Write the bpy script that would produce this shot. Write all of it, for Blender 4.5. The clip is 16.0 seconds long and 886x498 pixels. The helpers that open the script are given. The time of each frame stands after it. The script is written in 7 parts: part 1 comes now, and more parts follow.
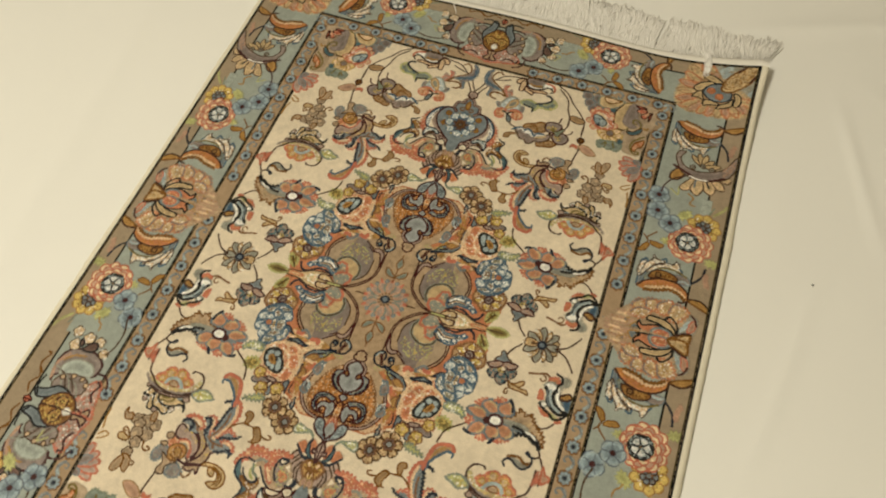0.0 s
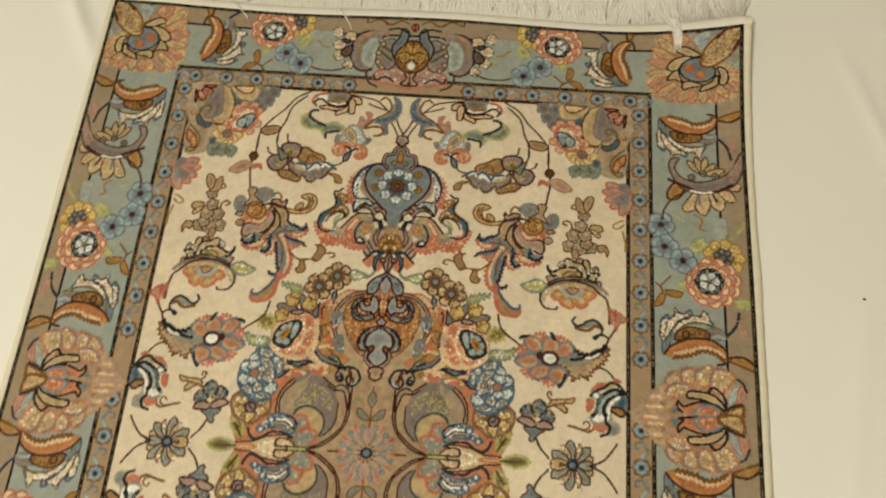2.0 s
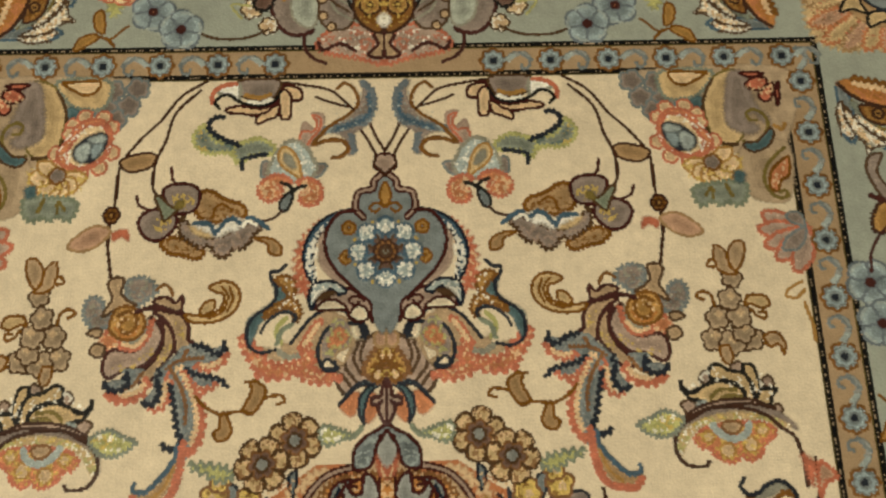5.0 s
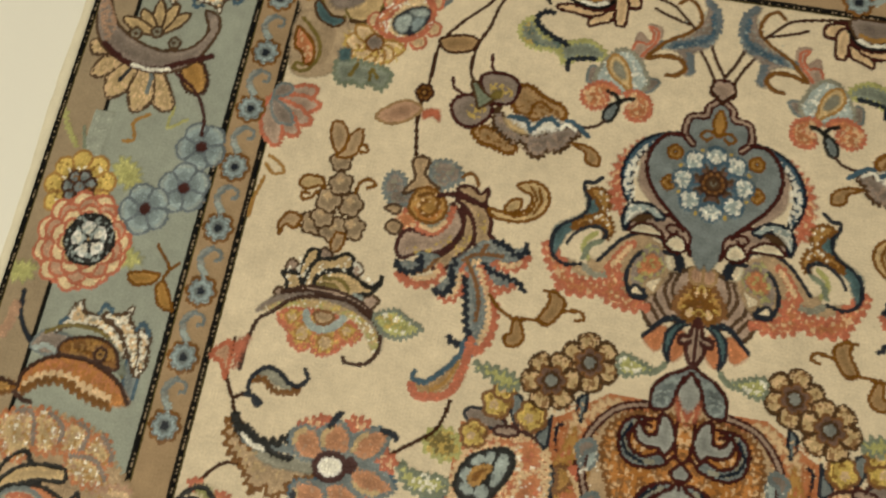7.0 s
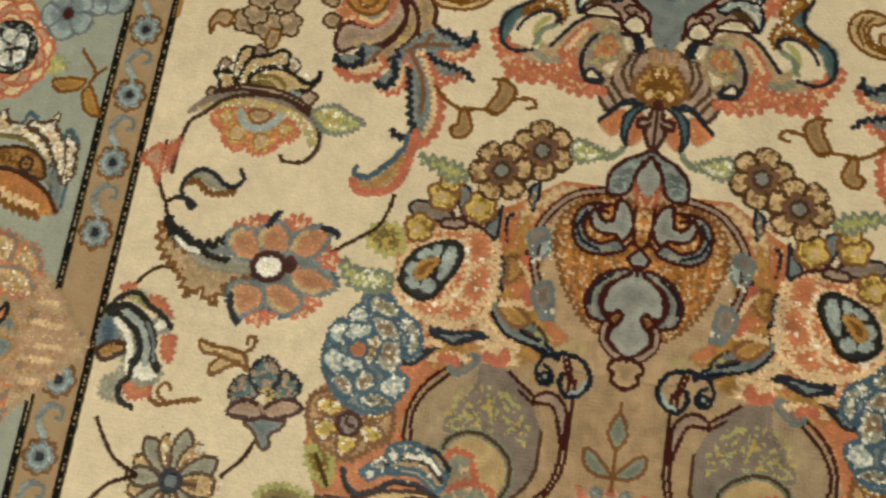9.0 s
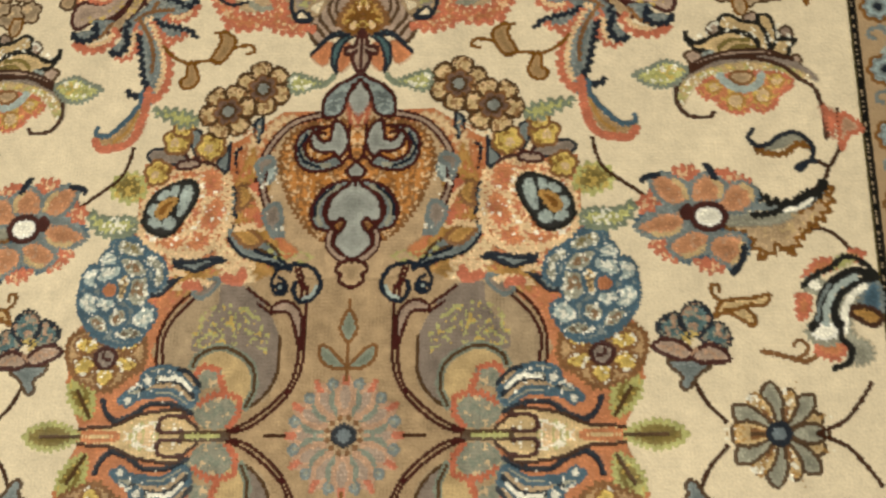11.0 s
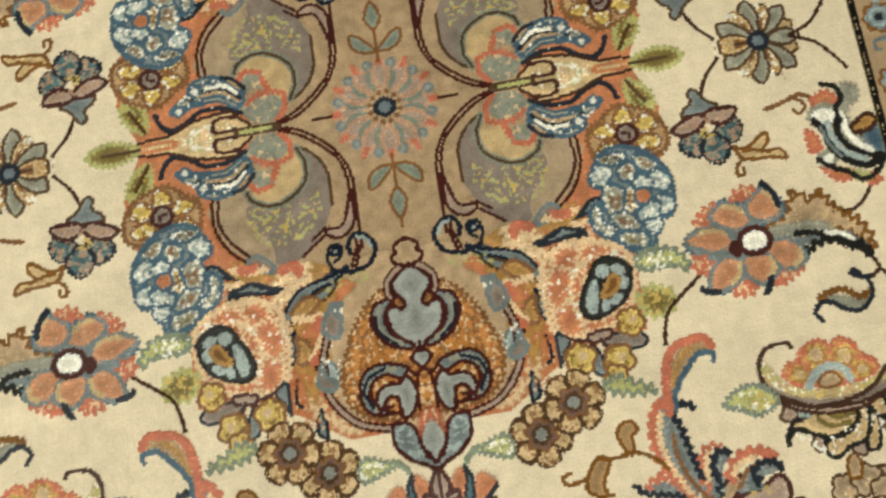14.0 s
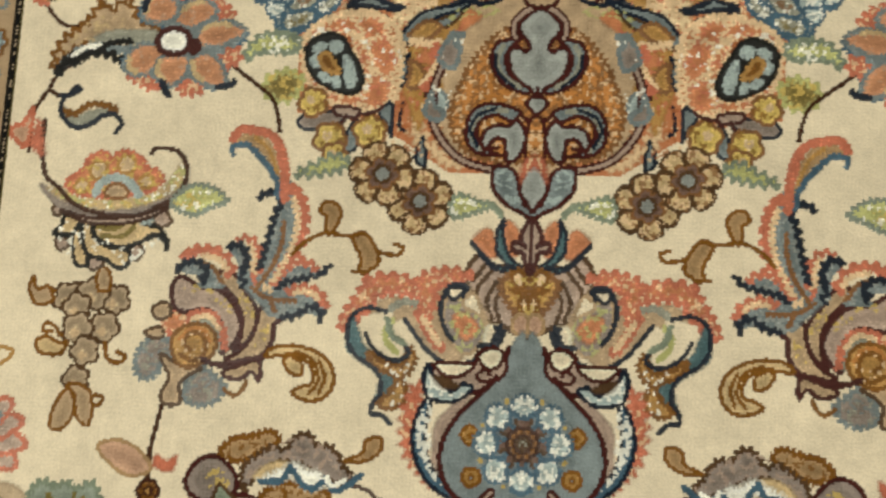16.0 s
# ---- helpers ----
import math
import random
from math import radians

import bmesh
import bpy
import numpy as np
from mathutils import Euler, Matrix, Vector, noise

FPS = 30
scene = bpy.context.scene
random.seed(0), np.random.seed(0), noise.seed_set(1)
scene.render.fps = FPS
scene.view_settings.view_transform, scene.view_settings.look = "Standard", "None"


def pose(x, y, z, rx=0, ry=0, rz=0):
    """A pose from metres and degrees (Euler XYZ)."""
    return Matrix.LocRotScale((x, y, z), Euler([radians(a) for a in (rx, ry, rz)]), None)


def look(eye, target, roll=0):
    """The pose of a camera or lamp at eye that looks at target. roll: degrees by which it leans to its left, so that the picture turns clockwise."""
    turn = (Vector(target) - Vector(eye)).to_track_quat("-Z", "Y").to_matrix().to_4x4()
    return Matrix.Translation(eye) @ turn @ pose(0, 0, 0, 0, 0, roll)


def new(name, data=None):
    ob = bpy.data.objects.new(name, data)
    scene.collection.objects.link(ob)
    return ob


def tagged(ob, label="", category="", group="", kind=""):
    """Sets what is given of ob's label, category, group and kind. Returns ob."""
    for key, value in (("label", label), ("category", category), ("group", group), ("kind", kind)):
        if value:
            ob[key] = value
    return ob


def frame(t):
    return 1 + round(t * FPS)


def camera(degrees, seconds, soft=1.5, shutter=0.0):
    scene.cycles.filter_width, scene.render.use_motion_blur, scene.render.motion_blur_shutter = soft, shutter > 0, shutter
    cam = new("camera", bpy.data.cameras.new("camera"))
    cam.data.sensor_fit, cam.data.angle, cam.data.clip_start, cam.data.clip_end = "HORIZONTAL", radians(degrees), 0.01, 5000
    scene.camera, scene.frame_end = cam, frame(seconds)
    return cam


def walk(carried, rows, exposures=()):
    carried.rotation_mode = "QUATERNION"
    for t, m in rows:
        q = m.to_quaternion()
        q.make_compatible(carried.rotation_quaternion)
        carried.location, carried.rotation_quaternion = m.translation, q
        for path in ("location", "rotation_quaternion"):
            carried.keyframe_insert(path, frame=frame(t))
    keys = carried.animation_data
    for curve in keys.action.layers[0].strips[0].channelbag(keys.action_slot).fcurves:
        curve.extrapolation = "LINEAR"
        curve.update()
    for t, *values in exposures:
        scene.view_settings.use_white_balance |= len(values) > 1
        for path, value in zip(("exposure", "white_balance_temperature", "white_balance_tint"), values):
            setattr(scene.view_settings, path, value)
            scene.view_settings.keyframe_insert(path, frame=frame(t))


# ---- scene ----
cam = camera(62.0, 16.0, soft=2.0, shutter=0.25)
PATH = [
    (0, (0.164, -0.249, 0.627), (-0.202, 0.639, -1.127), -3.2),
    (0.5, (0.126, -0.216, 0.623), (-0.149, 0.659, -1.155), -4.5),
    (1, (0.108, -0.159, 0.613), (-0.108, 0.654, -1.202), -5.1),
    (1.5, (0.102, -0.099, 0.587), (-0.1, 0.608, -1.273), -8.0),
    (2, (0.084, -0.036, 0.561), (-0.053, 0.633, -1.318), -7.2),
    (2.5, (0.05, 0.027, 0.525), (0.029, 0.681, -1.364), -3.4),
    (3, (0.04, 0.06, 0.471), (0.074, 0.66, -1.437), -0.4),
    (3.2, (0.039, 0.07, 0.448), (0.071, 0.654, -1.464), -0.5),
    (5.3, (0.019, 0.139, 0.315), (0.018, 0.615, -1.628), -1.1),
    (5.5, (0.013, 0.137, 0.309), (0.014, 0.622, -1.632), -0.4),
    (6, (-0.013, 0.132, 0.304), (-0.076, 0.611, -1.637), -5.1),
    (6.5, (-0.054, 0.115, 0.304), (-0.174, 0.611, -1.63), -6.7),
    (7, (-0.077, 0.102, 0.296), (-0.262, 0.547, -1.645), -12.0),
    (7.5, (-0.091, 0.09, 0.287), (-0.284, 0.465, -1.669), -14.7),
    (8, (-0.1, 0.076, 0.276), (-0.271, 0.418, -1.687), -13.4),
    (8.5, (-0.079, 0.063, 0.273), (-0.294, 0.323, -1.698), -27.8),
    (9, (-0.044, 0.048, 0.263), (-0.236, 0.383, -1.7), -20.7),
    (9.2, (-0.03, 0.043, 0.262), (-0.231, 0.387, -1.697), -21.7),
    (11.3, (0.072, -0.002, 0.273), (-0.074, 0.448, -1.671), -20.6),
    (11.5, (0.082, -0.01, 0.276), (-0.02, 0.433, -1.671), -18.0),
    (12, (0.09, -0.038, 0.277), (0.1, 0.32, -1.691), -7.9),
    (12.5, (0.069, -0.062, 0.283), (0.151, 0.263, -1.689), 3.8),
    (13, (0.046, -0.084, 0.287), (0.146, 0.275, -1.678), 5.6),
    (13.5, (0.031, -0.096, 0.28), (0.145, 0.23, -1.69), 9.7),
    (14, (0.013, -0.109, 0.279), (0.021, 0.236, -1.691), -7.5),
    (14.5, (0.003, -0.131, 0.265), (-0.023, 0.159, -1.714), -10.6),
    (15, (0.004, -0.151, 0.261), (-0.038, 0.113, -1.722), -11.8),
    (15.5, (-0.003, -0.168, 0.255), (-0.051, 0.058, -1.732), -12.8),
    (16, (-0.019, -0.177, 0.255), (-0.108, 0.015, -1.734), -21.9),
]

walk(cam, [(t, look(eye, target, roll)) for t, eye, target, roll in PATH],
     exposures=[
         (0, -0.25, 6500, 9), (1.5, -0.22, 6500, 9), (2, -0.2, 6500, 9), (3, -0.2, 6600, 10), (5.5, -0.2, 6700, 7), (6.5, -0.3, 6550, 7),
         (7.5, -0.36, 6500, 7), (8.5, -0.42, 6450, 6), (9, -0.24, 6450, 6), (11.5, 0.03, 6250, 7), (12, -0.16, 6300, 6), (13, 0.06, 6000, 4),
         (14, 0.06, 5950, 4), (14.5, 0.12, 5850, 5), (15, 0.12, 5850, 5), (15.5, 0.02, 5850, 5), (16, -0.16, 5950, 5)])

# ---- light: a warm ceiling lamp over a plain closed room ----
world = bpy.data.worlds.new("world")
scene.world = world
world.use_nodes = True
world.node_tree.nodes["Background"].inputs[0].default_value = (1, 0.9, 0.75, 1)
world.node_tree.nodes["Background"].inputs[1].default_value = 0.05
lamp = bpy.data.lights.new("ceiling_lamp", "AREA")
lamp.shape, lamp.size, lamp.energy, lamp.color = "DISK", 0.35, 41, (1.0, 0.92, 0.75)
lamp_ob = new("ceiling_lamp", lamp)
lamp_ob.matrix_world = look((-0.6, -0.8, 1.95), (-0.2, -0.2, 0))


# ---- materials ----
def material(name):
    m = bpy.data.materials.new(name)
    m.use_nodes = True
    return m, m.node_tree.nodes, m.node_tree.links, m.node_tree.nodes["Principled BSDF"]


def noise_node(nodes, links, scale, detail=3.0, coords=None):
    n = nodes.new("ShaderNodeTexNoise")
    n.inputs["Scale"].default_value, n.inputs["Detail"].default_value = scale, detail
    if coords is not None:
        links.new(coords, n.inputs["Vector"])
    return n


def yarn_material(name, rough, sheen, spec):
    """Dyed pile: the knot's dye with its painted silk glints, fibre grain, worn patches and a ribbed relief."""
    m, nodes, links, shader = material(name)
    dye_in = nodes.new("ShaderNodeAttribute")
    dye_in.attribute_name = "dye"
    place = nodes.new("ShaderNodeNewGeometry").outputs["Position"]
    fibre, patch = noise_node(nodes, links, 1500, 2, place), noise_node(nodes, links, 14, 4, place)
    span = nodes.new("ShaderNodeMapRange")
    span.inputs["To Min"].default_value, span.inputs["To Max"].default_value = 0.80, 1.14
    links.new(fibre.outputs["Fac"], span.inputs["Value"])
    span2 = nodes.new("ShaderNodeMapRange")
    span2.inputs["To Min"].default_value, span2.inputs["To Max"].default_value = 0.90, 1.08
    links.new(patch.outputs["Fac"], span2.inputs["Value"])
    both = nodes.new("ShaderNodeMath")
    both.operation = "MULTIPLY"
    links.new(span.outputs[0], both.inputs[0])
    links.new(span2.outputs[0], both.inputs[1])
    tint = nodes.new("ShaderNodeVectorMath")
    tint.operation = "SCALE"
    links.new(dye_in.outputs["Color"], tint.inputs[0])
    links.new(both.outputs[0], tint.inputs["Scale"])
    links.new(tint.outputs[0], shader.inputs["Base Color"])
    shader.inputs["Roughness"].default_value = rough
    shader.inputs["Sheen Weight"].default_value, shader.inputs["Sheen Roughness"].default_value = sheen, 0.4
    shader.inputs["Specular IOR Level"].default_value = spec
    bump = nodes.new("ShaderNodeBump")
    bump.inputs["Strength"].default_value, bump.inputs["Distance"].default_value = 0.5, 0.0006
    grain = noise_node(nodes, links, 800, 2, place)
    links.new(grain.outputs["Fac"], bump.inputs["Height"])
    links.new(bump.outputs[0], shader.inputs["Normal"])
    return m


def plain_material(name, colour, rough, scale, low, high, relief=0.0, fine=900):
    """A plain stuff in one colour, mottled at a large scale and grained at a small one."""
    m, nodes, links, shader = material(name)
    place = nodes.new("ShaderNodeNewGeometry").outputs["Position"]
    ramp = nodes.new("ShaderNodeMix")
    ramp.data_type = "RGBA"
    ramp.inputs["A"].default_value = (*[c * low for c in colour], 1)
    ramp.inputs["B"].default_value = (*[min(1, c * high) for c in colour], 1)
    links.new(noise_node(nodes, links, scale, 5, place).outputs["Fac"], ramp.inputs["Factor"])
    links.new(ramp.outputs["Result"], shader.inputs["Base Color"])
    shader.inputs["Roughness"].default_value = rough
    if relief:
        bump = nodes.new("ShaderNodeBump")
        bump.inputs["Strength"].default_value, bump.inputs["Distance"].default_value = 0.6, relief
        links.new(noise_node(nodes, links, fine, 3, place).outputs["Fac"], bump.inputs["Height"])
        links.new(bump.outputs[0], shader.inputs["Normal"])
    return m


WOOL = yarn_material("wool_pile", 0.9, 0.03, 0.08)
SILK = yarn_material("silk_pile", 0.5, 0.05, 0.22)
COTTON = plain_material("cotton_thread", (0.90, 0.88, 0.82), 0.85, 60, 0.9, 1.06, 0.0004)
WEB = plain_material("cotton_webbing", (0.84, 0.81, 0.72), 0.9, 90, 0.88, 1.05, 0.0006, 700)
OVERCAST = plain_material("overcast_wool", (0.82, 0.77, 0.61), 0.9, 120, 0.85, 1.06, 0.0006, 600)
CLOTH = plain_material("cotton_sheet", (0.885, 0.88, 0.822), 0.9, 2.2, 0.95, 1.03, 0.0002, 1400)
PLASTER = plain_material("plaster", (0.78, 0.74, 0.66), 0.9, 3, 0.95, 1.03)
BOARD = plain_material("floor_stone", (0.55, 0.48, 0.4), 0.6, 4, 0.9, 1.05)
SPECK = plain_material("dark_lint", (0.05, 0.045, 0.04), 0.9, 300, 0.8, 1.1)


# ---- the room ----
def slab(name, x0, x1, y0, y1, z0, z1, mat):
    bm = bmesh.new()
    bmesh.ops.create_cube(bm, size=1, matrix=Matrix.Translation(((x0 + x1) / 2, (y0 + y1) / 2, (z0 + z1) / 2)) @ Matrix.Diagonal((x1 - x0, y1 - y0, z1 - z0, 1)))
    me = bpy.data.meshes.new(name)
    bm.to_mesh(me)
    bm.free()
    me.materials.append(mat)
    return tagged(new(name, me), kind="structure")


slab("floor", -2.2, 2.2, -2.4, 2.4, -0.12, -0.012, BOARD)
slab("ceiling", -2.2, 2.2, -2.4, 2.4, 2.45, 2.55, PLASTER)
slab("wall_north", -2.3, 2.3, 2.4, 2.5, -0.12, 2.55, PLASTER)
slab("wall_south", -2.3, 2.3, -2.5, -2.4, -0.12, 2.55, PLASTER)
slab("wall_west", -2.3, -2.2, -2.4, 2.4, -0.12, 2.55, PLASTER)
slab("wall_east", 2.2, 2.3, -2.4, 2.4, -0.12, 2.55, PLASTER)


def mesh_object(name, verts, faces, mat, parent=None, label="", smooth=True):
    me = bpy.data.meshes.new(name)
    me.from_pydata(verts, [], faces)
    me.materials.append(mat)
    if smooth:
        me.shade_smooth()
    ob = new(name, me)
    ob.parent = parent
    return tagged(ob, label) if label else ob


def fold(x, y, px, py, angle, length, width, height):
    """A soft crease in the cloth through (px, py)."""
    a = radians(angle)
    u, v = (x - px) * math.cos(a) + (y - py) * math.sin(a), (y - py) * math.cos(a) - (x - px) * math.sin(a)
    return height * math.exp(-(v / width) ** 2 - (u / length) ** 4)


def cloth_height(x, y):
    z = -0.0075 + 0.0016 * noise.noise(Vector((x * 2.2, y * 2.2, 3))) + 0.0005 * noise.noise(Vector((x * 14, y * 9, 8)))
    z += fold(x, y, 0.405, 0.29, 108, 0.09, 0.006, 0.0022) + fold(x, y, 0.47, 0.16, 100, 0.14, 0.009, 0.0018)
    z += fold(x, y, -0.345, 0.42, 118, 0.10, 0.007, 0.008) + fold(x, y, -0.40, 0.12, 96, 0.3, 0.015, 0.0022)
    z += fold(x, y, 0.44, 0.52, 20, 0.2, 0.012, 0.0025) + fold(x, y, 0.52, 0.34, 150, 0.12, 0.007, 0.0018)
    z += fold(x, y, 0.36, 0.05, 80, 0.1, 0.008, 0.0012)
    return z


ticks = [-1.5 + 0.05 * k for k in range(15)] + [-0.75 + 0.005 * k for k in range(301)] + [0.8 + 0.05 * k for k in range(15)]
N = len(ticks)
mesh_cloth = mesh_object("cotton_sheet", [(x, y, cloth_height(x, y)) for y in ticks for x in ticks],
                         [(j * N + i, j * N + i + 1, (j + 1) * N + i + 1, (j + 1) * N + i) for j in range(N - 1) for i in range(N - 1)], CLOTH)
tagged(mesh_cloth, "plain cream cotton sheet spread flat on the floor", "sheet")
thick = mesh_cloth.modifiers.new("thickness", "SOLIDIFY")
thick.thickness = 0.0015

# ---- the rug's design: knots coloured one by one on half of the rug ----
KNOT = 0.66                      # mm between knots
HALF_W, HALF_L = 287.1, 386.1    # mm
NX, NY = round(HALF_W / KNOT), round(HALF_L / KNOT)
PALETTE = {
    "cream": (0.735, 0.635, 0.475), "sky": (0.335, 0.368, 0.322), "greige": (0.35, 0.275, 0.185),
    "tan": (0.385, 0.275, 0.168), "salmon": (0.46, 0.18, 0.082), "coral": (0.46, 0.145, 0.085),
    "peach": (0.68, 0.49, 0.3), "brown": (0.045, 0.016, 0.008), "maroon": (0.05, 0.011, 0.009),
    "ink": (0.006, 0.006, 0.006), "navy": (0.009, 0.014, 0.026), "blue": (0.055, 0.105, 0.155),
    "lightblue": (0.33, 0.39, 0.39), "skyblue": (0.252, 0.324, 0.352), "slate": (0.16, 0.19, 0.2),
    "slateblue": (0.133, 0.164, 0.192), "mauve": (0.219, 0.178, 0.155), "palemauve": (0.348, 0.259, 0.208),
    "gold": (0.17, 0.072, 0.011), "ochre": (0.36, 0.2, 0.058), "yellow": (0.55, 0.4, 0.11),
    "olive": (0.168, 0.129, 0.036), "green": (0.184, 0.218, 0.161), "palegreen": (0.4, 0.4, 0.16),
    "ivory": (0.84, 0.82, 0.74), "teal": (0.065, 0.12, 0.135), "taupe": (0.327, 0.21, 0.104),
    "walnut": (0.19, 0.09, 0.034), "umber": (0.075, 0.04, 0.018), "sand": (0.494, 0.363, 0.194),
    "lobe": (0.37, 0.281, 0.187), "dusk": (0.266, 0.264, 0.215), "pinkish": (0.421, 0.259, 0.173),
    "rust": (0.34, 0.115, 0.042), "orange": (0.4, 0.17, 0.045), "steel": (0.27, 0.285, 0.275),
    "apricot": (0.43, 0.205, 0.108), "cocoa": (0.13, 0.075, 0.055), "greygreen": (0.196, 0.225, 0.186),
}
PALETTE = {name: np.array(value) for name, value in PALETTE.items()}
GX, GY = (np.arange(NX) + 0.5) * KNOT, (np.arange(-NY, NY) + 0.5) * KNOT
dye = np.zeros((2 * NY, NX, 3))            # dye of each knot
owner = np.zeros((2 * NY, NX), int)        # motif of each knot
HOME = [None]                              # the band that the next motifs belong to
motifs = [("field", "cream wool field of the rug", "wool", None)]
SPOT = [lambda x, y: (x, y)]
rng = np.random.default_rng(4)
THIN = 1.35                      # the finest line, mm


def put(place):
    """Sets where the next strokes go: a function from a motif's own (c, s) to the rug's millimetres."""
    SPOT[0] = place


def motif(name, label, yarn):
    motifs.append((name, label, yarn, HOME[0]))


def curve(pts, closed, jag=0.0, rim=False):
    """A smooth curve through points, as close samples; jag: saw teeth of that many mm; rim: without the sides that lie on an axis."""
    p = np.array([SPOT[0](*q) for q in pts], float)
    n_pts = len(p)
    if n_pts == 2 and not closed:
        out = p[0] + np.linspace(0, 1, 40)[:, None] * (p[1] - p[0])
    else:
        ext = np.vstack([p[-1], p, p[0], p[1]]) if closed else np.vstack([2 * p[0] - p[1], p, 2 * p[-1] - p[-2]])
        out = []
        for k in range(n_pts if closed else n_pts - 1):
            a, b, c, d = ext[k:k + 4]
            (x0, y0), (x1, y1) = pts[k], pts[(k + 1) % n_pts]
            on_axis = (x0 == 0 and x1 == 0) or (y0 == 0 and y1 == 0)
            if on_axis and rim:
                continue
            n = max(3, int(np.hypot(*(c - b)) / 0.45))
            t = (np.arange(n) / n)[:, None]
            if on_axis:
                out.append(b + t * (c - b))
            else:
                out.append(0.5 * (2 * b + (c - a) * t + (2 * a - 5 * b + 4 * c - d) * t ** 2 + (3 * b - a - 3 * c + d) * t ** 3))
        out = np.vstack(out + ([] if closed else [p[-1:]])) if out else np.zeros((0, 2))
    if jag:
        way = np.gradient(out, axis=0)
        way /= np.maximum(np.hypot(way[:, 0], way[:, 1]), 1e-6)[:, None]
        run = np.cumsum(np.hypot(*np.gradient(out, axis=0).T))
        tooth = 2 * np.abs((run / (2.6 * jag) + 0.3 * np.sin(run / 7.0)) % 1 - 0.5) - 0.5
        out = out + np.stack([-way[:, 1], way[:, 0]], 1) * (tooth * 2 * jag)[:, None]
    return out


def window(p, pad):
    i0, i1 = np.searchsorted(GX, [p[:, 0].min() - pad, p[:, 0].max() + pad])
    j0, j1 = np.searchsorted(GY, [p[:, 1].min() - pad, p[:, 1].max() + pad])
    return slice(j0, j1), slice(i0, i1)


def dye_knots(win, mask, colour, mix=1.0):
    """Dyes knots with a colour by name or value; mix below 1 lets the old dye show."""
    want = PALETTE[colour] if isinstance(colour, str) else colour
    d = dye[win]
    d[mask] += mix * (want - d[mask])
    owner[win][mask] = len(motifs) - 1


def reach_to(p, win):
    """How far each knot of a window is from a curve, in mm."""
    x, y = np.meshgrid(GX[win[1]], GY[win[0]])
    near = np.full(x.shape, 1e9)
    for px, py in p:
        near = np.minimum(near, (x - px) ** 2 + (y - py) ** 2)
    return np.sqrt(near)


def inside(p, win):
    x, y = np.meshgrid(GX[win[1]], GY[win[0]])
    hit = np.zeros(x.shape, bool)
    for (x0, y0), (x1, y1) in zip(p, np.roll(p, -1, 0)):
        if y0 != y1:
            hit ^= ((y0 > y) != (y1 > y)) & (x < (x1 - x0) * (y - y0) / (y1 - y0) + x0)
    return hit


def stroke(colour, p, width, mix=1.0):
    if len(p):
        win = window(p, width)
        dye_knots(win, reach_to(p, win) < width / 2, colour, mix)


def line(colour, pts, width=1.4, jag=0.0):
    stroke(colour, curve(pts, False, jag), max(1.0 * width, THIN))


def area(colour, pts, rim=None, width=1.4, jag=0.0, sharp=False):
    """A filled shape, paler towards its edge, with an outline; sharp: plain and straight between its points."""
    p = np.array([SPOT[0](*q) for q in pts], float) if sharp else curve(pts, True, jag)
    win = window(p, 2)
    mask = inside(p, win)
    dye_knots(win, mask, colour)
    if sharp:
        return
    edge, own = curve(pts, True, jag, True), PALETTE[colour]
    if len(edge) and mask.any():
        near = reach_to(edge, win)
        depth = near[mask].max()
        if depth > 2.2:
            dye_knots(win, mask & (near < 0.45 * depth), np.minimum(own * 1.28 + 0.02, 0.8), 0.55)
            dye_knots(win, mask & (near > 0.75 * depth), own * 0.78, 0.6)
        stroke(rim or own * 0.7, edge, max(1.0 * width, THIN) if rim else THIN, 1.0 if rim else 0.5)


def flat(colour, pts):
    """A filled shape in one even dye, with no outline."""
    p = curve(pts, True)
    win = window(p, 2)
    dye_knots(win, inside(p, win), colour)


def flecks(colour, pts, share):
    """Small clumps of silk knots strewn over a shape; ivory ones paint the silk's highlights into the dye."""
    p = curve(pts, True)
    win = window(p, 2)
    mask = inside(p, win)
    if mask.any():
        wild = rng.random((mask.shape[0] + 3, mask.shape[1] + 3))
        wild = wild[:-1] + wild[1:]
        wild = wild[:-1] + 0.6 * wild[1:]
        wild = wild[:, :-1] + wild[:, 1:]
        wild = (wild[:-1, :-1] + 0.4 * wild[:-1, 1:])[:mask.shape[0], :mask.shape[1]]
        dye_knots(win, mask & (wild > np.quantile(wild[mask], 1 - share)), colour, 0.8)


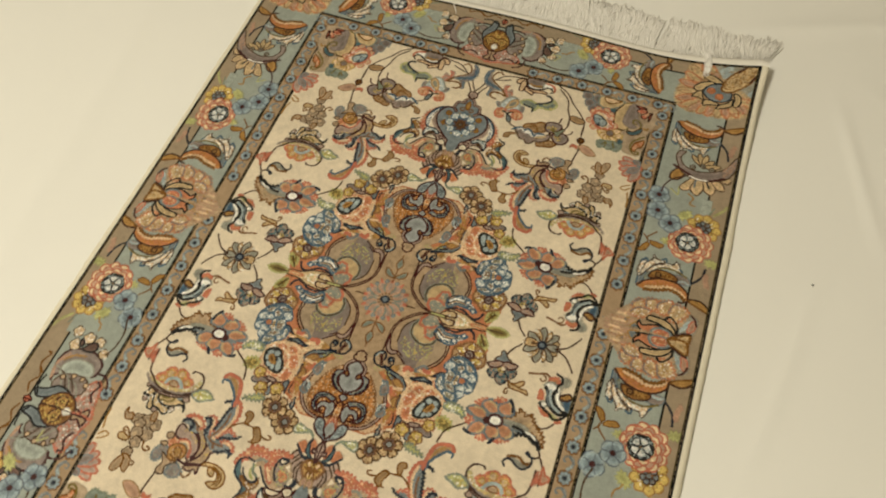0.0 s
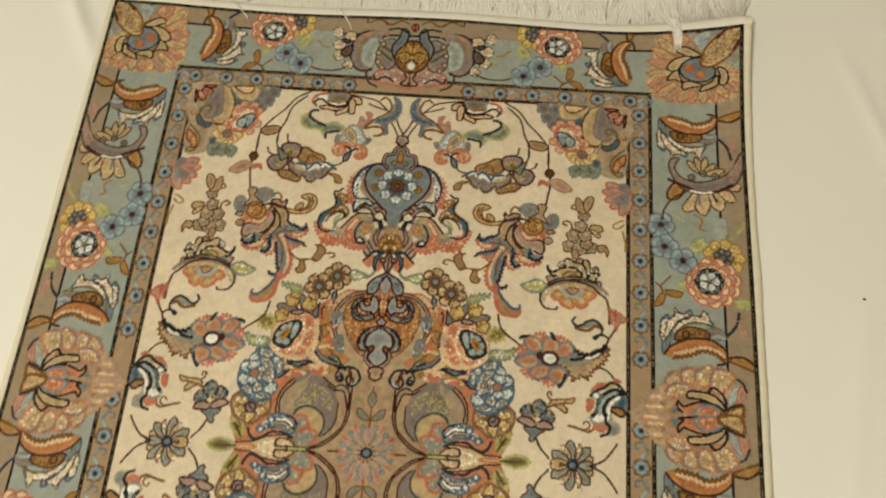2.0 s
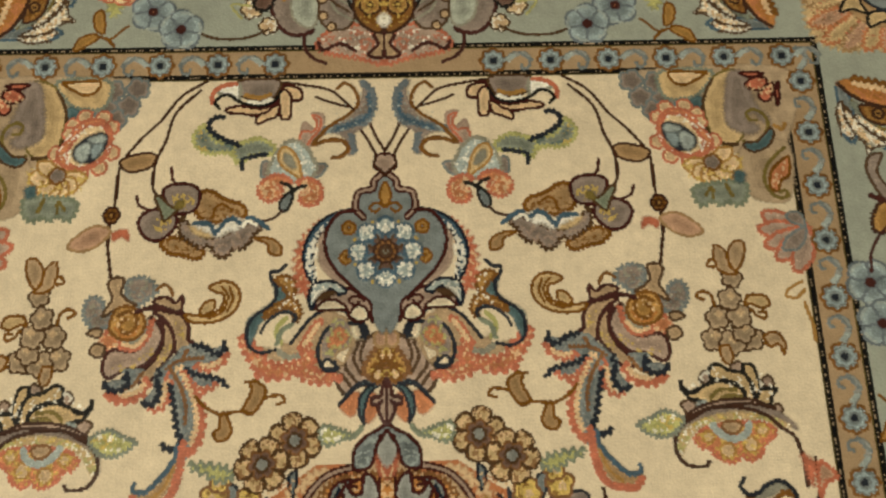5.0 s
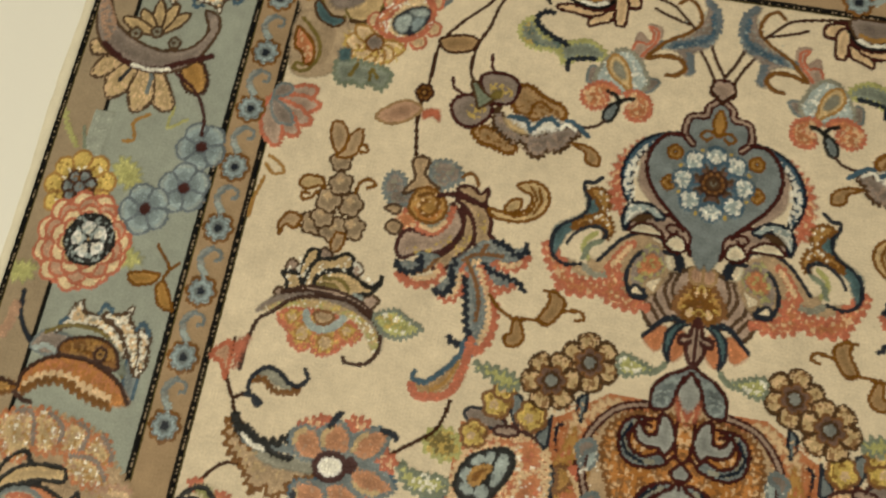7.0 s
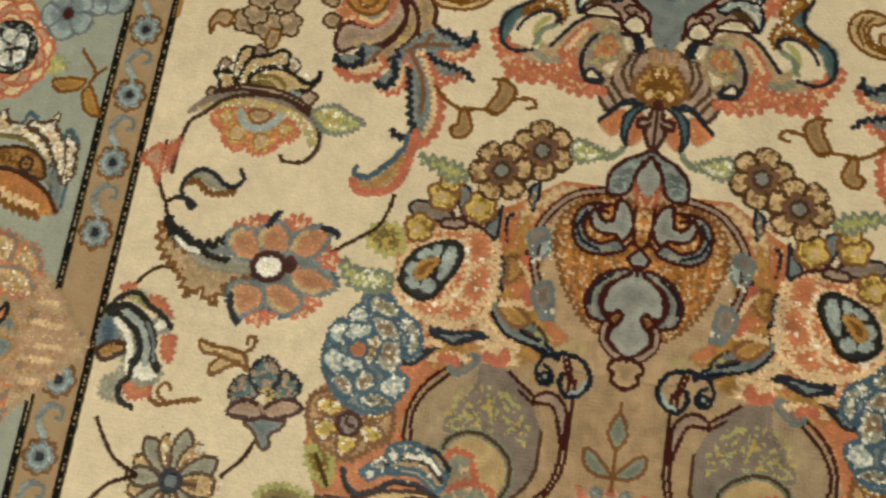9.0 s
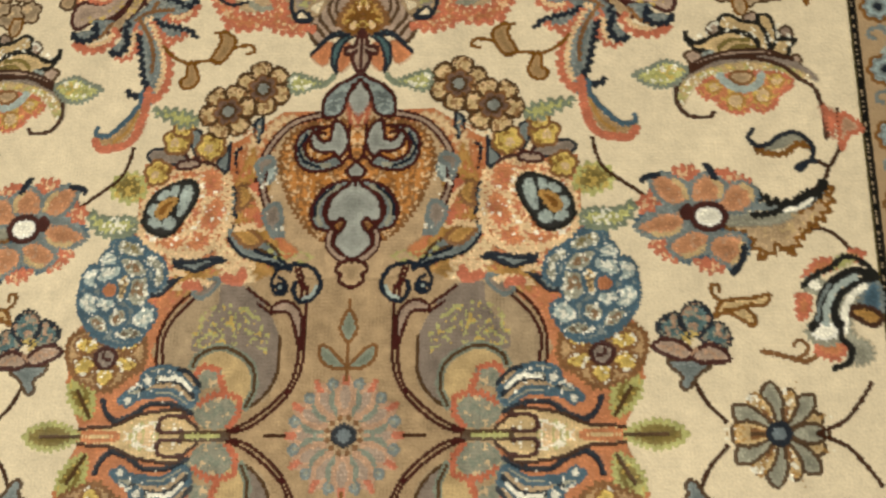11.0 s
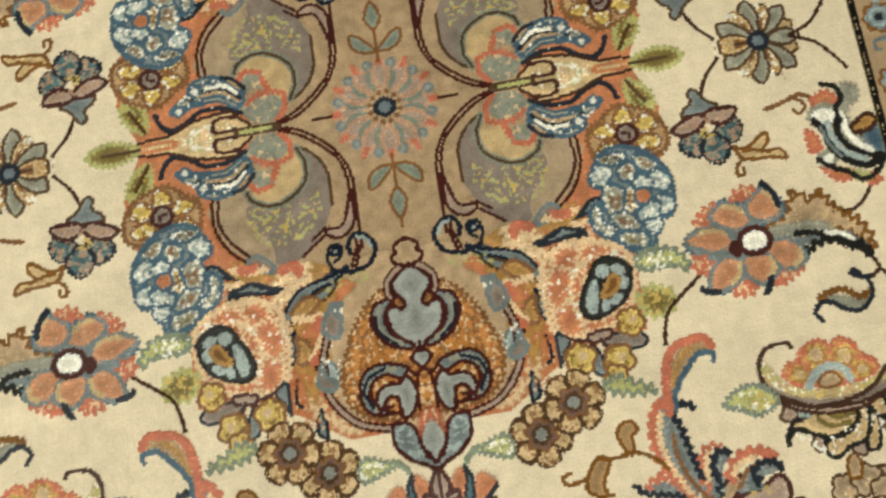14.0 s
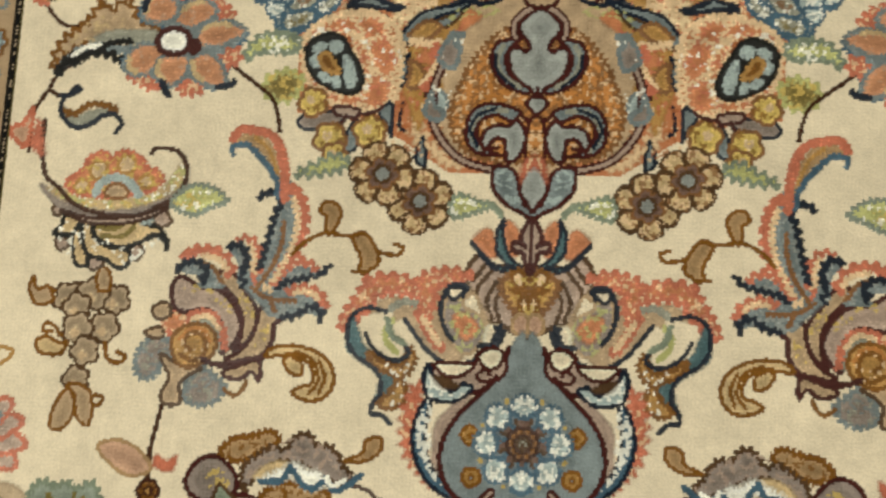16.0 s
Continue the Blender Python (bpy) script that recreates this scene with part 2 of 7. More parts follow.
def bloom(at, radius, petals, colour, rim, heart, core, deep=0.2, alt=None, turn=0.0, stretch=(1, 1, 0), thick=1.4, split=True):
    """A round flower: lobed petals with rims and a heart."""
    cx, cy = SPOT[0](*at)
    win = window(np.array([[cx, cy]]), radius * max(stretch[:2]) + 2)
    x, y = np.meshgrid(GX[win[1]] - cx, GY[win[0]] - cy)
    a = radians(stretch[2])
    x, y = (x * math.cos(a) + y * math.sin(a)) / stretch[0], (y * math.cos(a) - x * math.sin(a)) / stretch[1]
    far, ang = np.hypot(x, y), np.arctan2(y, x) - radians(turn)
    reach = radius * (1 - deep * (1 - np.abs(np.cos(ang * petals / 2))))
    body = far < reach
    own = PALETTE[colour]
    dye_knots(win, body, own * 0.86)
    if alt:
        dye_knots(win, body & (np.floor(ang * petals / (2 * math.pi) + 0.5) % 2 == 0), alt)
    dye_knots(win, body & (far > 0.62 * reach), np.minimum(own * 1.3 + 0.03, 0.8), 0.25 if alt else 0.6)
    dye_knots(win, body & (far < 0.5 * reach), own * 0.6, 0.0 if alt else 0.35)
    seam = np.abs(np.sin(ang * petals / 2 + math.pi / 2)) * far * 2 / petals < (0.5 if radius > 8 else 0.34) * thick
    if split:
        dye_knots(win, body & seam & (far > heart), rim, 1.0 if radius > 8 else 0.6)
    dye_knots(win, body & (far > reach - thick), rim)
    dye_knots(win, far < heart, rim)
    dye_knots(win, far < heart - 0.9, core)


def leaf(root, tip, width, colour, rim=None, bend=0.0, vein=None, jag=0.0):
    """A pointed leaf or petal from root to tip, bowed sideways by bend mm."""
    (x0, y0), (x1, y1) = root, tip
    far = max(math.hypot(x1 - x0, y1 - y0), 0.01)
    nx, ny = -(y1 - y0) / far, (x1 - x0) / far
    at = lambda t, off: (x0 + (x1 - x0) * t + nx * (4 * bend * t * (1 - t) + off), y0 + (y1 - y0) * t + ny * (4 * bend * t * (1 - t) + off))
    w = width / 2
    area(colour, [at(0, 0.2 * w), at(0.3, 0.8 * w), at(0.62, w), at(0.88, 0.6 * w), at(1, 0), at(0.88, -0.6 * w), at(0.62, -w), at(0.3, -0.8 * w), at(0, -0.2 * w)], rim, THIN, jag)
    if vein:
        line(vein, [at(0.1, 0), at(0.45, 0), at(0.8, 0)], THIN)


def puff(at, radius, colour, rim, core=None):
    """A soft round petal with an outline."""
    bloom(at, radius, 5, colour, rim, 0.3 * radius if core else 0.1, core or colour, deep=0.08, split=False, thick=1.3)


def ruffle(at, radius, rings, lobes, colours, rim, step=0.22, drift=(0.0, 0.0)):
    """A full blossom of wavy rings of petals, each inside the last."""
    for k in range(rings):
        r = radius * (1 - step * k)
        bloom((at[0] + drift[0] * k, at[1] + drift[1] * k), r, max(4, lobes - k), colours[k % len(colours)], rim, 0.1, rim, deep=0.15, turn=37 * k + 10, split=k < 2, thick=1.5)

# ---- bands of the rug: field, guard stripe, border, outer strip ----
motif("guard_stripe", "tan guard stripe with blue flowers", "wool")
motif("border_ground", "grey-blue wool ground of the main border", "wool")
motif("outer_strip", "greige outer strip of the border", "wool")
for index, (colour, x, y) in enumerate((("greige", HALF_W, HALF_L), ("sky", 264, 365), ("tan", 208.5, 319), ("cream", 190, 304))):
    zone = (np.abs(GY)[:, None] < y) & (GX[None, :] < x)
    dye[zone], owner[zone] = PALETTE[colour], 3 - index


def cord(x, y, width=3, own=1):
    """A dark double line with pale stitches round the rug at these half sizes."""
    i, j = int(x / KNOT), int(y / KNOT)
    for k in range(width):
        shade = PALETTE["ink"]
        row, col = [NY + j + k, NY - 1 - j - k], i + k
        dye[row, :col + 1] = shade
        dye[NY - 1 - j - k:NY + j + k + 1, col] = shade
        owner[row, :col + 1] = own
        owner[NY - 1 - j - k:NY + j + k + 1, col] = own
        if width > 3 and k == width // 2:
            top, side = rng.random(col + 1) < 0.34, rng.random(2 * (j + k) + 2) < 0.34
            for r in row:
                dye[r, :col + 1][top] = PALETTE["lobe"]
            dye[NY - 1 - j - k:NY + j + k + 1, col][side] = PALETTE["lobe"]
        if width > 3 and k == 0:
            dye[row, :col + 1] = PALETTE["olive"] * 0.6
            dye[NY - 1 - j - k:NY + j + k + 1, col] = PALETTE["olive"] * 0.6


cord(190, 304, 5, 1)
cord(208.5, 319, 5, 1)
cord(264, 365, 3, 2)
cord(HALF_W - 5 * KNOT + 0.1, HALF_L - 5 * KNOT + 0.1, 5, 3)

# ---- medallion ----
motif("medallion_ground", "coral and tan wool ground of the medallion", "wool")
area("salmon", [(0, 128), (12.9, 125), (30.4, 124.6), (45.6, 114.3), (57.1, 107.7), (85, 104.1), (86.6, 72.8), (105.4, 36.4), (106.7, 19.2), (98.8, 1.8), (104, 0), (0, 0)], sharp=True)
area("tan", [(0, 78), (11.9, 72), (22.1, 62.7), (22.7, 50.5), (22.5, 33.8), (26.4, 14.3), (42.1, 0), (62, 0), (0, 0)], sharp=True)
area("tan", [(0, 130), (10.8, 120.7), (26.3, 117.4), (34.7, 106.1), (37.3, 94), (28.9, 75.7), (20.7, 67.5), (30, 62), (0, 62)])
area("peach", [(30.3, 122.3), (43.6, 112), (41.4, 102), (35.3, 94), (39.7, 110.1), (26.4, 120.4)], jag=1.5)
area("ochre", [(41.6, 110), (45.3, 99.9), (47.1, 93.8), (41, 85.7), (33.4, 94), (38.5, 102)])
area("ochre", [(33.3, 60.5), (43.7, 68.3), (51.9, 61.8), (61.7, 64.8), (69.5, 55.8), (61.8, 51.2), (51.2, 57), (41.7, 55.2)], jag=1.2)
area("peach", [(54.6, 78.7), (62.5, 69.6), (70.7, 63), (80.5, 66.1), (77.3, 74.3), (66.3, 78.9), (60.3, 85.1)], jag=1.4)
area("ochre", [(32, 83), (44.8, 75.5), (38.8, 66.8), (29.5, 66.1)])
area("ochre", [(39.6, 70), (48.6, 67.7), (54.8, 81.6), (47.2, 88.3), (42, 81)])
area("ochre", [(25.5, 50.1), (41.9, 55.6), (49.3, 63.6), (40.2, 65.9), (30.1, 61.7)], jag=1)
area("peach", [(34.2, 49.8), (46.5, 54.4), (53.1, 66.5), (47.9, 71.7), (40.6, 63.9)], jag=1.2)
flecks("coral", [(32, 83), (78.5, 81.6), (77.2, 46.9), (33.3, 60.5)], 0.16)
flecks("coral", [(34.7, 73.2), (56.2, 73.5), (51.3, 101.4), (34.9, 98)], 0.2)
line("navy", [(28.8, 61.4), (39, 68), (45.3, 75.5), (49.3, 82.2)], 1.4)
area("slate", [(23.9, 60.4), (31.5, 66.7), (41.4, 71.7), (48.6, 79.9), (38.9, 74.1), (31, 69.9)], "umber")
line("navy", [(55.3, 68.5), (64, 64.8), (68.8, 65.9)], 1.8)
line("navy", [(73.6, 52.6), (65.4, 59.1), (71.5, 54.2)], 1.6)
area("slate", [(51, 66.1), (58.3, 61.2), (69, 62.3), (59.9, 64.7)], "navy")
line("navy", [(46.2, 81.8), (51, 91.1), (52, 97.5)], 1.8)
line("maroon", [(34.1, 77.3), (36.2, 90.1), (39.4, 96.9)], 1.8)
area("lightblue", [(30.8, 73.6), (33.9, 79.7), (31.2, 86.9), (28, 79.8)], "slate")
area("lightblue", [(34.4, 95), (38.4, 98), (34.7, 105.1), (31.6, 100.1)], "slate")
area("slate", [(39.7, 112.1), (41.9, 120), (38.1, 122.1)], "navy")
line("navy", [(47.8, 83.6), (47, 91.8), (52, 95.7)], 1.8)
line("navy", [(47.2, 99.9), (48.4, 107.9), (46.5, 109.9)], 1.6)

around = [(16, 123), (50, 116), (80, 94), (90, 62), (60, 66), (44, 66), (40, 100)]
flecks("peach", around, 0.09)
flecks("rust", around, 0.10)

HOME[0] = "medallion_ground"
motif("medallion_rosette", "round coral and teal rosette", "silk")
for k in range(13):
    a = math.pi * (k - 6) / 12
    s, c = math.cos(a), math.sin(a)
    if k % 2 == 0:
        leaf((6.5 * s, 6.5 * c), (20.8 * s, 20.8 * c), 6.4, "pinkish", "pinkish", 0, None, 0.5)
        leaf((10 * s, 10 * c), (17 * s, 17 * c), 2.6, "palemauve", "palemauve")
        line("coral", [(18 * s, 18 * c), (22 * s, 22 * c)], 1.2, 0.5)
    else:
        leaf((7.5 * s, 7.5 * c), (16 * s, 16 * c), 4.2, "greygreen", "greygreen")
for k in range(6):
    a = math.pi * (2 * k - 5) / 12
    puff((18.8 * math.cos(a), 18.8 * math.sin(a)), 2.2, "lightblue", "slate")
    puff((18.2 * math.cos(a), 18.2 * math.sin(a)), 0.9, "dusk", "dusk")
bloom((0, 0), 7.4, 10, "tan", "tan", 5.2, "tan", deep=0.16, split=False)
for k in range(6):
    a = math.pi * (2 * k - 5) / 12
    puff((6.2 * math.cos(a), 6.2 * math.sin(a)), 1.2, "peach", "walnut")
bloom((0, 0), 4.8, 4, "navy", "navy", 3.4, "slateblue", deep=0.14, turn=20, split=False)

motif("medallion_sprig", "brown sprig with grey leaves", "wool")
line("walnut", [(0, 20), (0, 49)], 1.3)
area("greygreen", [(0, 33), (2.8, 37), (2.6, 41), (0, 45), (0, 33)], "walnut")
leaf((1, 24), (10.5, 32), 5.4, "greygreen", "walnut", -1)

motif("medallion_twig", "brown twig beside the rosette", "wool")
line("brown", [(22, 0), (62, 0)], 1.6)
line("brown", [(36, 1), (46, 3), (60, 1)], 1.5)

motif("scroll_lobe", "taupe scroll lobe with grey crescent", "wool")
area("tan", [(22.1, 62.7), (37.2, 56.1), (55.3, 54.2), (69.9, 44.7), (74.8, 30.4), (67.6, 17.6), (51.8, 4.5), (66, 0), (30, 0), (22, 30)], sharp=True)
flat("lobe", [(38.6, 54.9),(51.5, 56.0),(62.1, 50.3),(69.6, 40.2),(73.1, 31.1),(72.0, 24.6),(66.7, 23.3),(57.7, 23.7),(45.4, 12.6),(35.5, 9.5),(27.1, 16.3),(25.1, 26.6),(26.8, 38.0),(31.5, 45.7)])
crescent = [(25.9, 35.4),(25.5, 26.5),(27.1, 19.1),(32.0, 12.6),(38.6, 8.9),(35.0, 14.7),(35.2, 22.2),(37.8, 27.3),(45.2, 31.2),(52.2, 29.1),(59.4, 31.5),(57.7, 37.6),(50.6, 47.7),(49.5, 55.2),(39.7, 54.2),(31.7, 46.6)]
flat("mauve", crescent)
stroke("umber", curve(crescent[:5], False), 1.4)
band = [(31.2, 40.5),(41.0, 47.7),(54.9, 45.8),(59.5, 31.9),(48.7, 32.7),(36.7, 31.8),(30.4, 29.2)]
flecks("palegreen", band, 0.24)
flecks("yellow", band, 0.1)
flat("sand", [(35.6, 21.6),(41.3, 28.0),(48.6, 30.8),(54.4, 28.9),(56.1, 25.0),(49.6, 21.6),(45.0, 14.1),(38.6, 10.7),(35.2, 14.7)])
for colour, wide in (("greygreen", 3.0), ("umber", 1.3)):
    line(colour, [(37.0, 10.2),(34.2, 17.2),(35.4, 24.5),(40.6, 29.3),(48.6, 32.0),(56.2, 28.8),(58.3, 25.0)], wide)
for pts in ([(42.3, 12.3),(47.3, 16.0),(53.8, 13.7),(56.5, 8.5),(52.0, 2.9),(43.0, 2.9),(39.2, 7.2)], [(47.3, 24.2),(53.2, 24.4),(58.0, 17.5),(58.8, 8.9),(55.3, 9.6),(54.1, 16.0),(48.8, 18.0)]):
    flat("dusk", pts)
    flecks("greygreen", pts, 0.35)
    flecks("peach", pts, 0.08)
for pts in ([(38.8, 13.0),(43.7, 14.6),(49.4, 14.6),(54.7, 11.2)], [(47.7, 23.9),(55.5, 24.2),(57.6, 15.3),(58.7, 5.2)], [(44.9, 15.0),(47.6, 21.5)], [(39.5, 12.0),(39.6, 6.9),(43.4, 2.8)]):
    line("coral", pts, 1.5, 0.9)
for pts in ([(59.9, 53.6),(68.2, 45.6),(72.3, 36.1),(72.2, 24.6)], [(59.4, 50.8),(66.5, 43.5),(70.4, 35.3),(69.8, 25.1)], [(16.8, 54.4),(16.3, 42.5),(16.5, 28.3),(18.6, 19.5),(24.2, 11.4),(34.2, 3.6),(43.5, 0.5)], [(21.2, 40.3),(18.6, 30.2),(20.4, 19.3),(25.7, 12.5),(34.5, 5.6),(42.8, 1.8)], [(28.9, 46.2),(34.5, 50.2),(39.4, 53.8)], [(29.5, 44.2),(35.1, 47.9)]):
    line("maroon", pts, 1.35)
area("palemauve", [(17.8, 41.7),(20.1, 46.8),(25.2, 48.9),(29.8, 46.5),(28.6, 44.6),(24.6, 44.9),(21.4, 41.5),(18.4, 30.3),(19.7, 20.6),(18.5, 27.9),(17.6, 36.1)], "maroon", 1.4)
area("mauve", [(50.3, 57.2),(55.1, 57.3),(60.7, 53.0),(57.5, 50.4),(53.3, 53.0)], "slate", 1.6)

motif("scroll_ring", "dark blue ring scroll", "wool")
line("maroon", [(21.4, 61.3),(20.0, 56.9),(18.6, 53.4),(18.9, 49.4)], 1.3)
line("maroon", [(19.8, 61.5),(18.4, 57.1),(17.4, 53.5)], 1.3)
area("slate", [(51.0, 79.1),(48.4, 73.3),(43.7, 67.3),(37.4, 64.8),(29.0, 63.1),(23.1, 60.4),(28.0, 64.9),(36.6, 67.9),(40.9, 72.6),(43.9, 75.8),(46.9, 77.7)], "navy", 1.4)
line("navy", [(27.3, 62.2),(30.1, 57.6),(29.5, 52.9),(26.9, 51.4),(24.5, 53.3),(25.5, 56.7),(27.6, 57.8)], 1.6)
puff((27.2, 54.2), 2.0, "lightblue", "navy")
line("navy", [(26.9, 61.8),(20.7, 62.9),(15.2, 61.4),(11.9, 56.9),(12.3, 52.1),(16.0, 49.0),(19.7, 48.9),(21.8, 52.7),(21.2, 55.8)], 2.0)
line("lightblue", [(18.1, 49.7),(14.8, 50.9),(13.2, 54.2)], 0.9)
flecks("palegreen", [(29.1, 64.8),(16.5, 63.7),(13.5, 66.1),(25.0, 68.8),(33.4, 70.9)], 0.3)

motif("ground_leaf", "slate leaf with dark edge on the coral medallion ground", "silk")
area("slate", [(77.4, 51.7),(73.2, 52.0),(70.7, 54.4),(67.8, 57.2),(72.0, 56.4),(74.9, 54.0)], "navy", 1.6)
motif("ground_leaf", "slate leaf with dark edge on the coral medallion ground", "silk")
area("slate", [(69.1, 64.4),(66.2, 62.5),(60.3, 60.8),(56.6, 63.1),(49.1, 64.7),(57.2, 65.2),(62.4, 64.1)], "navy", 1.7)
motif("ground_leaf", "slate leaf with dark edge on the coral medallion ground", "silk")
area("slate", [(49.3, 86.0),(47.4, 83.6),(46.3, 87.4),(47.2, 91.6),(51.4, 96.3),(49.7, 91.0)], "navy", 1.6)
motif("ground_leaf", "gold leaf edged in brown on the medallion ground", "silk")
area("ochre", [(46.8, 75.6),(42.8, 71.2),(39.6, 69.8),(35.1, 71.8),(38.5, 75.4),(42.9, 77.6)], "walnut", 1.2, jag=0.6)
motif("ground_leaf", "gold leaf edged in brown on the medallion ground", "silk")
area("ochre", [(45.8, 84.1),(42.1, 86.5),(39.8, 90.5),(42.3, 94.0),(46.0, 94.2),(45.5, 89.0)], "walnut", 1.2, jag=0.6)
motif("ground_fringe", "peach fringe over the coral medallion ground", "silk")
for pts, wide in (([(46.0, 76.9),(39.8, 78.2),(35.3, 77.3)], 1.8), ([(41.3, 93.5),(38.1, 89.5),(35.5, 84.5)], 1.8), ([(67.5, 54.2),(60.2, 56.5),(53.9, 55.7)], 1.8), ([(64.6, 66.5),(56.3, 69.3),(50.2, 76.6),(48.6, 81.4)], 2.4), ([(74.9, 57.9),(67.6, 60.7),(64.5, 59.2)], 1.5), ([(48.8, 60.0),(41.5, 63.8),(37.3, 62.2)], 1.6)):
    line("peach", pts, wide, 0.9)
for pts, wide in (([(48.7, 57.9),(43.4, 56.6),(41.4, 59.5)], 3.0), ([(40.3, 94.6),(37.1, 91.7)], 2.4), ([(64.4, 55.5),(58.1, 55.0)], 2.4), ([(37.9, 82.2),(36.1, 78.1)], 2.0)):
    line("coral", pts, wide, 0.9)

motif("feather_fan", "white and blue feather fan", "silk")
area("dusk", [(57.8, 10.4),(66.2, 14.4),(75.4, 13.7),(80.3, 12.3),(85.3, 12.3),(82.9, 15.6),(78.3, 18.0),(76.5, 22.8),(70.6, 25.0),(64.0, 24.2),(57.3, 21.1),(55.1, 15.6)], "blue", 1.3)
for colour, pts, wide in (("blue", [(57.5, 11.8),(65.8, 16.6),(75.1, 15.5),(80.5, 13.7)], 1.5), ("tan", [(57.7, 13.3),(64.4, 18.0),(73.8, 17.6)], 1.1), ("navy", [(56.7, 14.0),(63.1, 19.1),(71.2, 19.5),(77.1, 16.9)], 1.5), ("ivory", [(58.1, 16.6),(63.2, 20.6),(70.0, 20.7)], 1.0),
                          ("blue", [(55.9, 16.2),(61.7, 21.9),(69.6, 22.9),(74.9, 21.6)], 1.6), ("tan", [(56.3, 18.6),(60.6, 22.6)], 1.0), ("navy", [(54.7, 17.8),(58.4, 22.2),(63.5, 24.1)], 1.4)):
    line(colour, pts, wide, 0.4)
for at, r in (((81.6, 12.7), 2.7), ((74.7, 20.1), 2.9), ((66.9, 23.1), 2.0), ((72.5, 14.6), 1.6)):
    puff(at, r, "ivory", "blue")
line("navy", [(57.3, 8.0),(64.5, 11.2),(73.1, 11.4),(79.4, 7.4),(85.7, 5.7),(89.7, 8.8),(91.2, 12.9)], 2.2)
flecks("ivory", [(57.8, 10.4),(75.4, 13.7),(83.2, 13.8),(76.5, 22.8),(64.0, 24.2),(55.1, 15.6)], 0.06)

motif("lotus_pod", "cream lotus pod with maroon outline", "silk")
area("sand", [(57, 0), (58, 6), (62, 9.4), (70, 8.8), (78, 7.2), (86, 3.8), (95, 3.2), (102, 1.5), (104, 0)], "brown", 1.4)
flat("peach", [(70, 0), (70, 5), (76, 4), (82, 0)])
flecks("ivory", [(70, 0), (70, 5.4), (76, 4.4), (83, 0)], 0.4)
flecks("palegreen", [(69, 0), (70, 5.4), (77, 4.6), (84, 0)], 0.2)
flecks("ivory", [(58, 0.5), (59, 6), (64, 8), (67, 2)], 0.15)
line("maroon", [(59, 6.6), (64, 7.2), (68, 6.2), (69, 2.6), (66, 1.2), (60, 1.6)], 1.6)
line("salmon", [(84, 0.8), (93, 1.6), (101, 0.6)], 1.4, 0.5)
line("umber", [(44, 0), (59, 0)], 3.6)
line("palegreen", [(46, 0), (58, 0)], 1.4, 0.4)

motif("palm_leaf", "olive and yellow palm leaf", "silk")
for root, tip, wide in (((96, 7), (104, 20), 8.5), ((99, 0), (120, 0), 8)):
    leaf(root, tip, wide, "olive", "palegreen", 0.5, None, 0.9)
    spread = [root, (0.5 * (root[0] + tip[0]) - 0.4 * wide, 0.5 * (root[1] + tip[1])), tip, (0.5 * (root[0] + tip[0]) + 0.4 * wide, 0.5 * (root[1] + tip[1]))]
    flecks("yellow", spread, 0.3)
    flecks("palegreen", spread, 0.3)
    line("umber", [root, (0.3 * root[0] + 0.7 * tip[0], 0.3 * root[1] + 0.7 * tip[1])], 1.7)

motif("yellow_flower", "six-petalled yellow flower", "silk")
area("taupe", [(77.5, 24.9),(83.2, 21.3),(89.6, 16.3),(96.6, 18.1),(103.7, 21.8),(107.6, 30.0),(105.7, 37.1),(95.7, 38.9),(86.9, 37.3),(77.8, 35.1)], "walnut", 1.2, jag=0.9)
for pts in ([(87.9, 22.8),(90.2, 17.9),(93.9, 18.1),(95.2, 23.0),(92.0, 25.2)], [(95.1, 25.8),(98.6, 22.2),(103.5, 22.7),(104.0, 27.5),(99.1, 28.9)], [(94.9, 31.4),(100.8, 29.7),(104.6, 33.2),(101.3, 36.2),(96.1, 34.8)], [(88.6, 33.4),(92.7, 33.3),(94.2, 37.2),(90.0, 37.8)], [(79.2, 34.9),(81.8, 30.8),(86.7, 31.2),(87.5, 34.6),(83.4, 36.6)], [(78.8, 25.1),(83.3, 22.7),(87.9, 25.4),(86.7, 28.9),(81.8, 28.4)]):
    area("yellow", pts, "walnut", 1.2, jag=0.5)
    flecks("ivory", pts, 0.2)
    flecks("gold", pts, 0.14)
area("mauve", [(89.2, 25.6),(92.6, 24.4),(95.8, 26.9),(95.5, 30.5),(91.6, 32.1),(88.4, 29.7)], "maroon", 1.8)
line("maroon", [(90.6, 27.8),(93.2, 28.3),(92.9, 30.1)], 1.2)

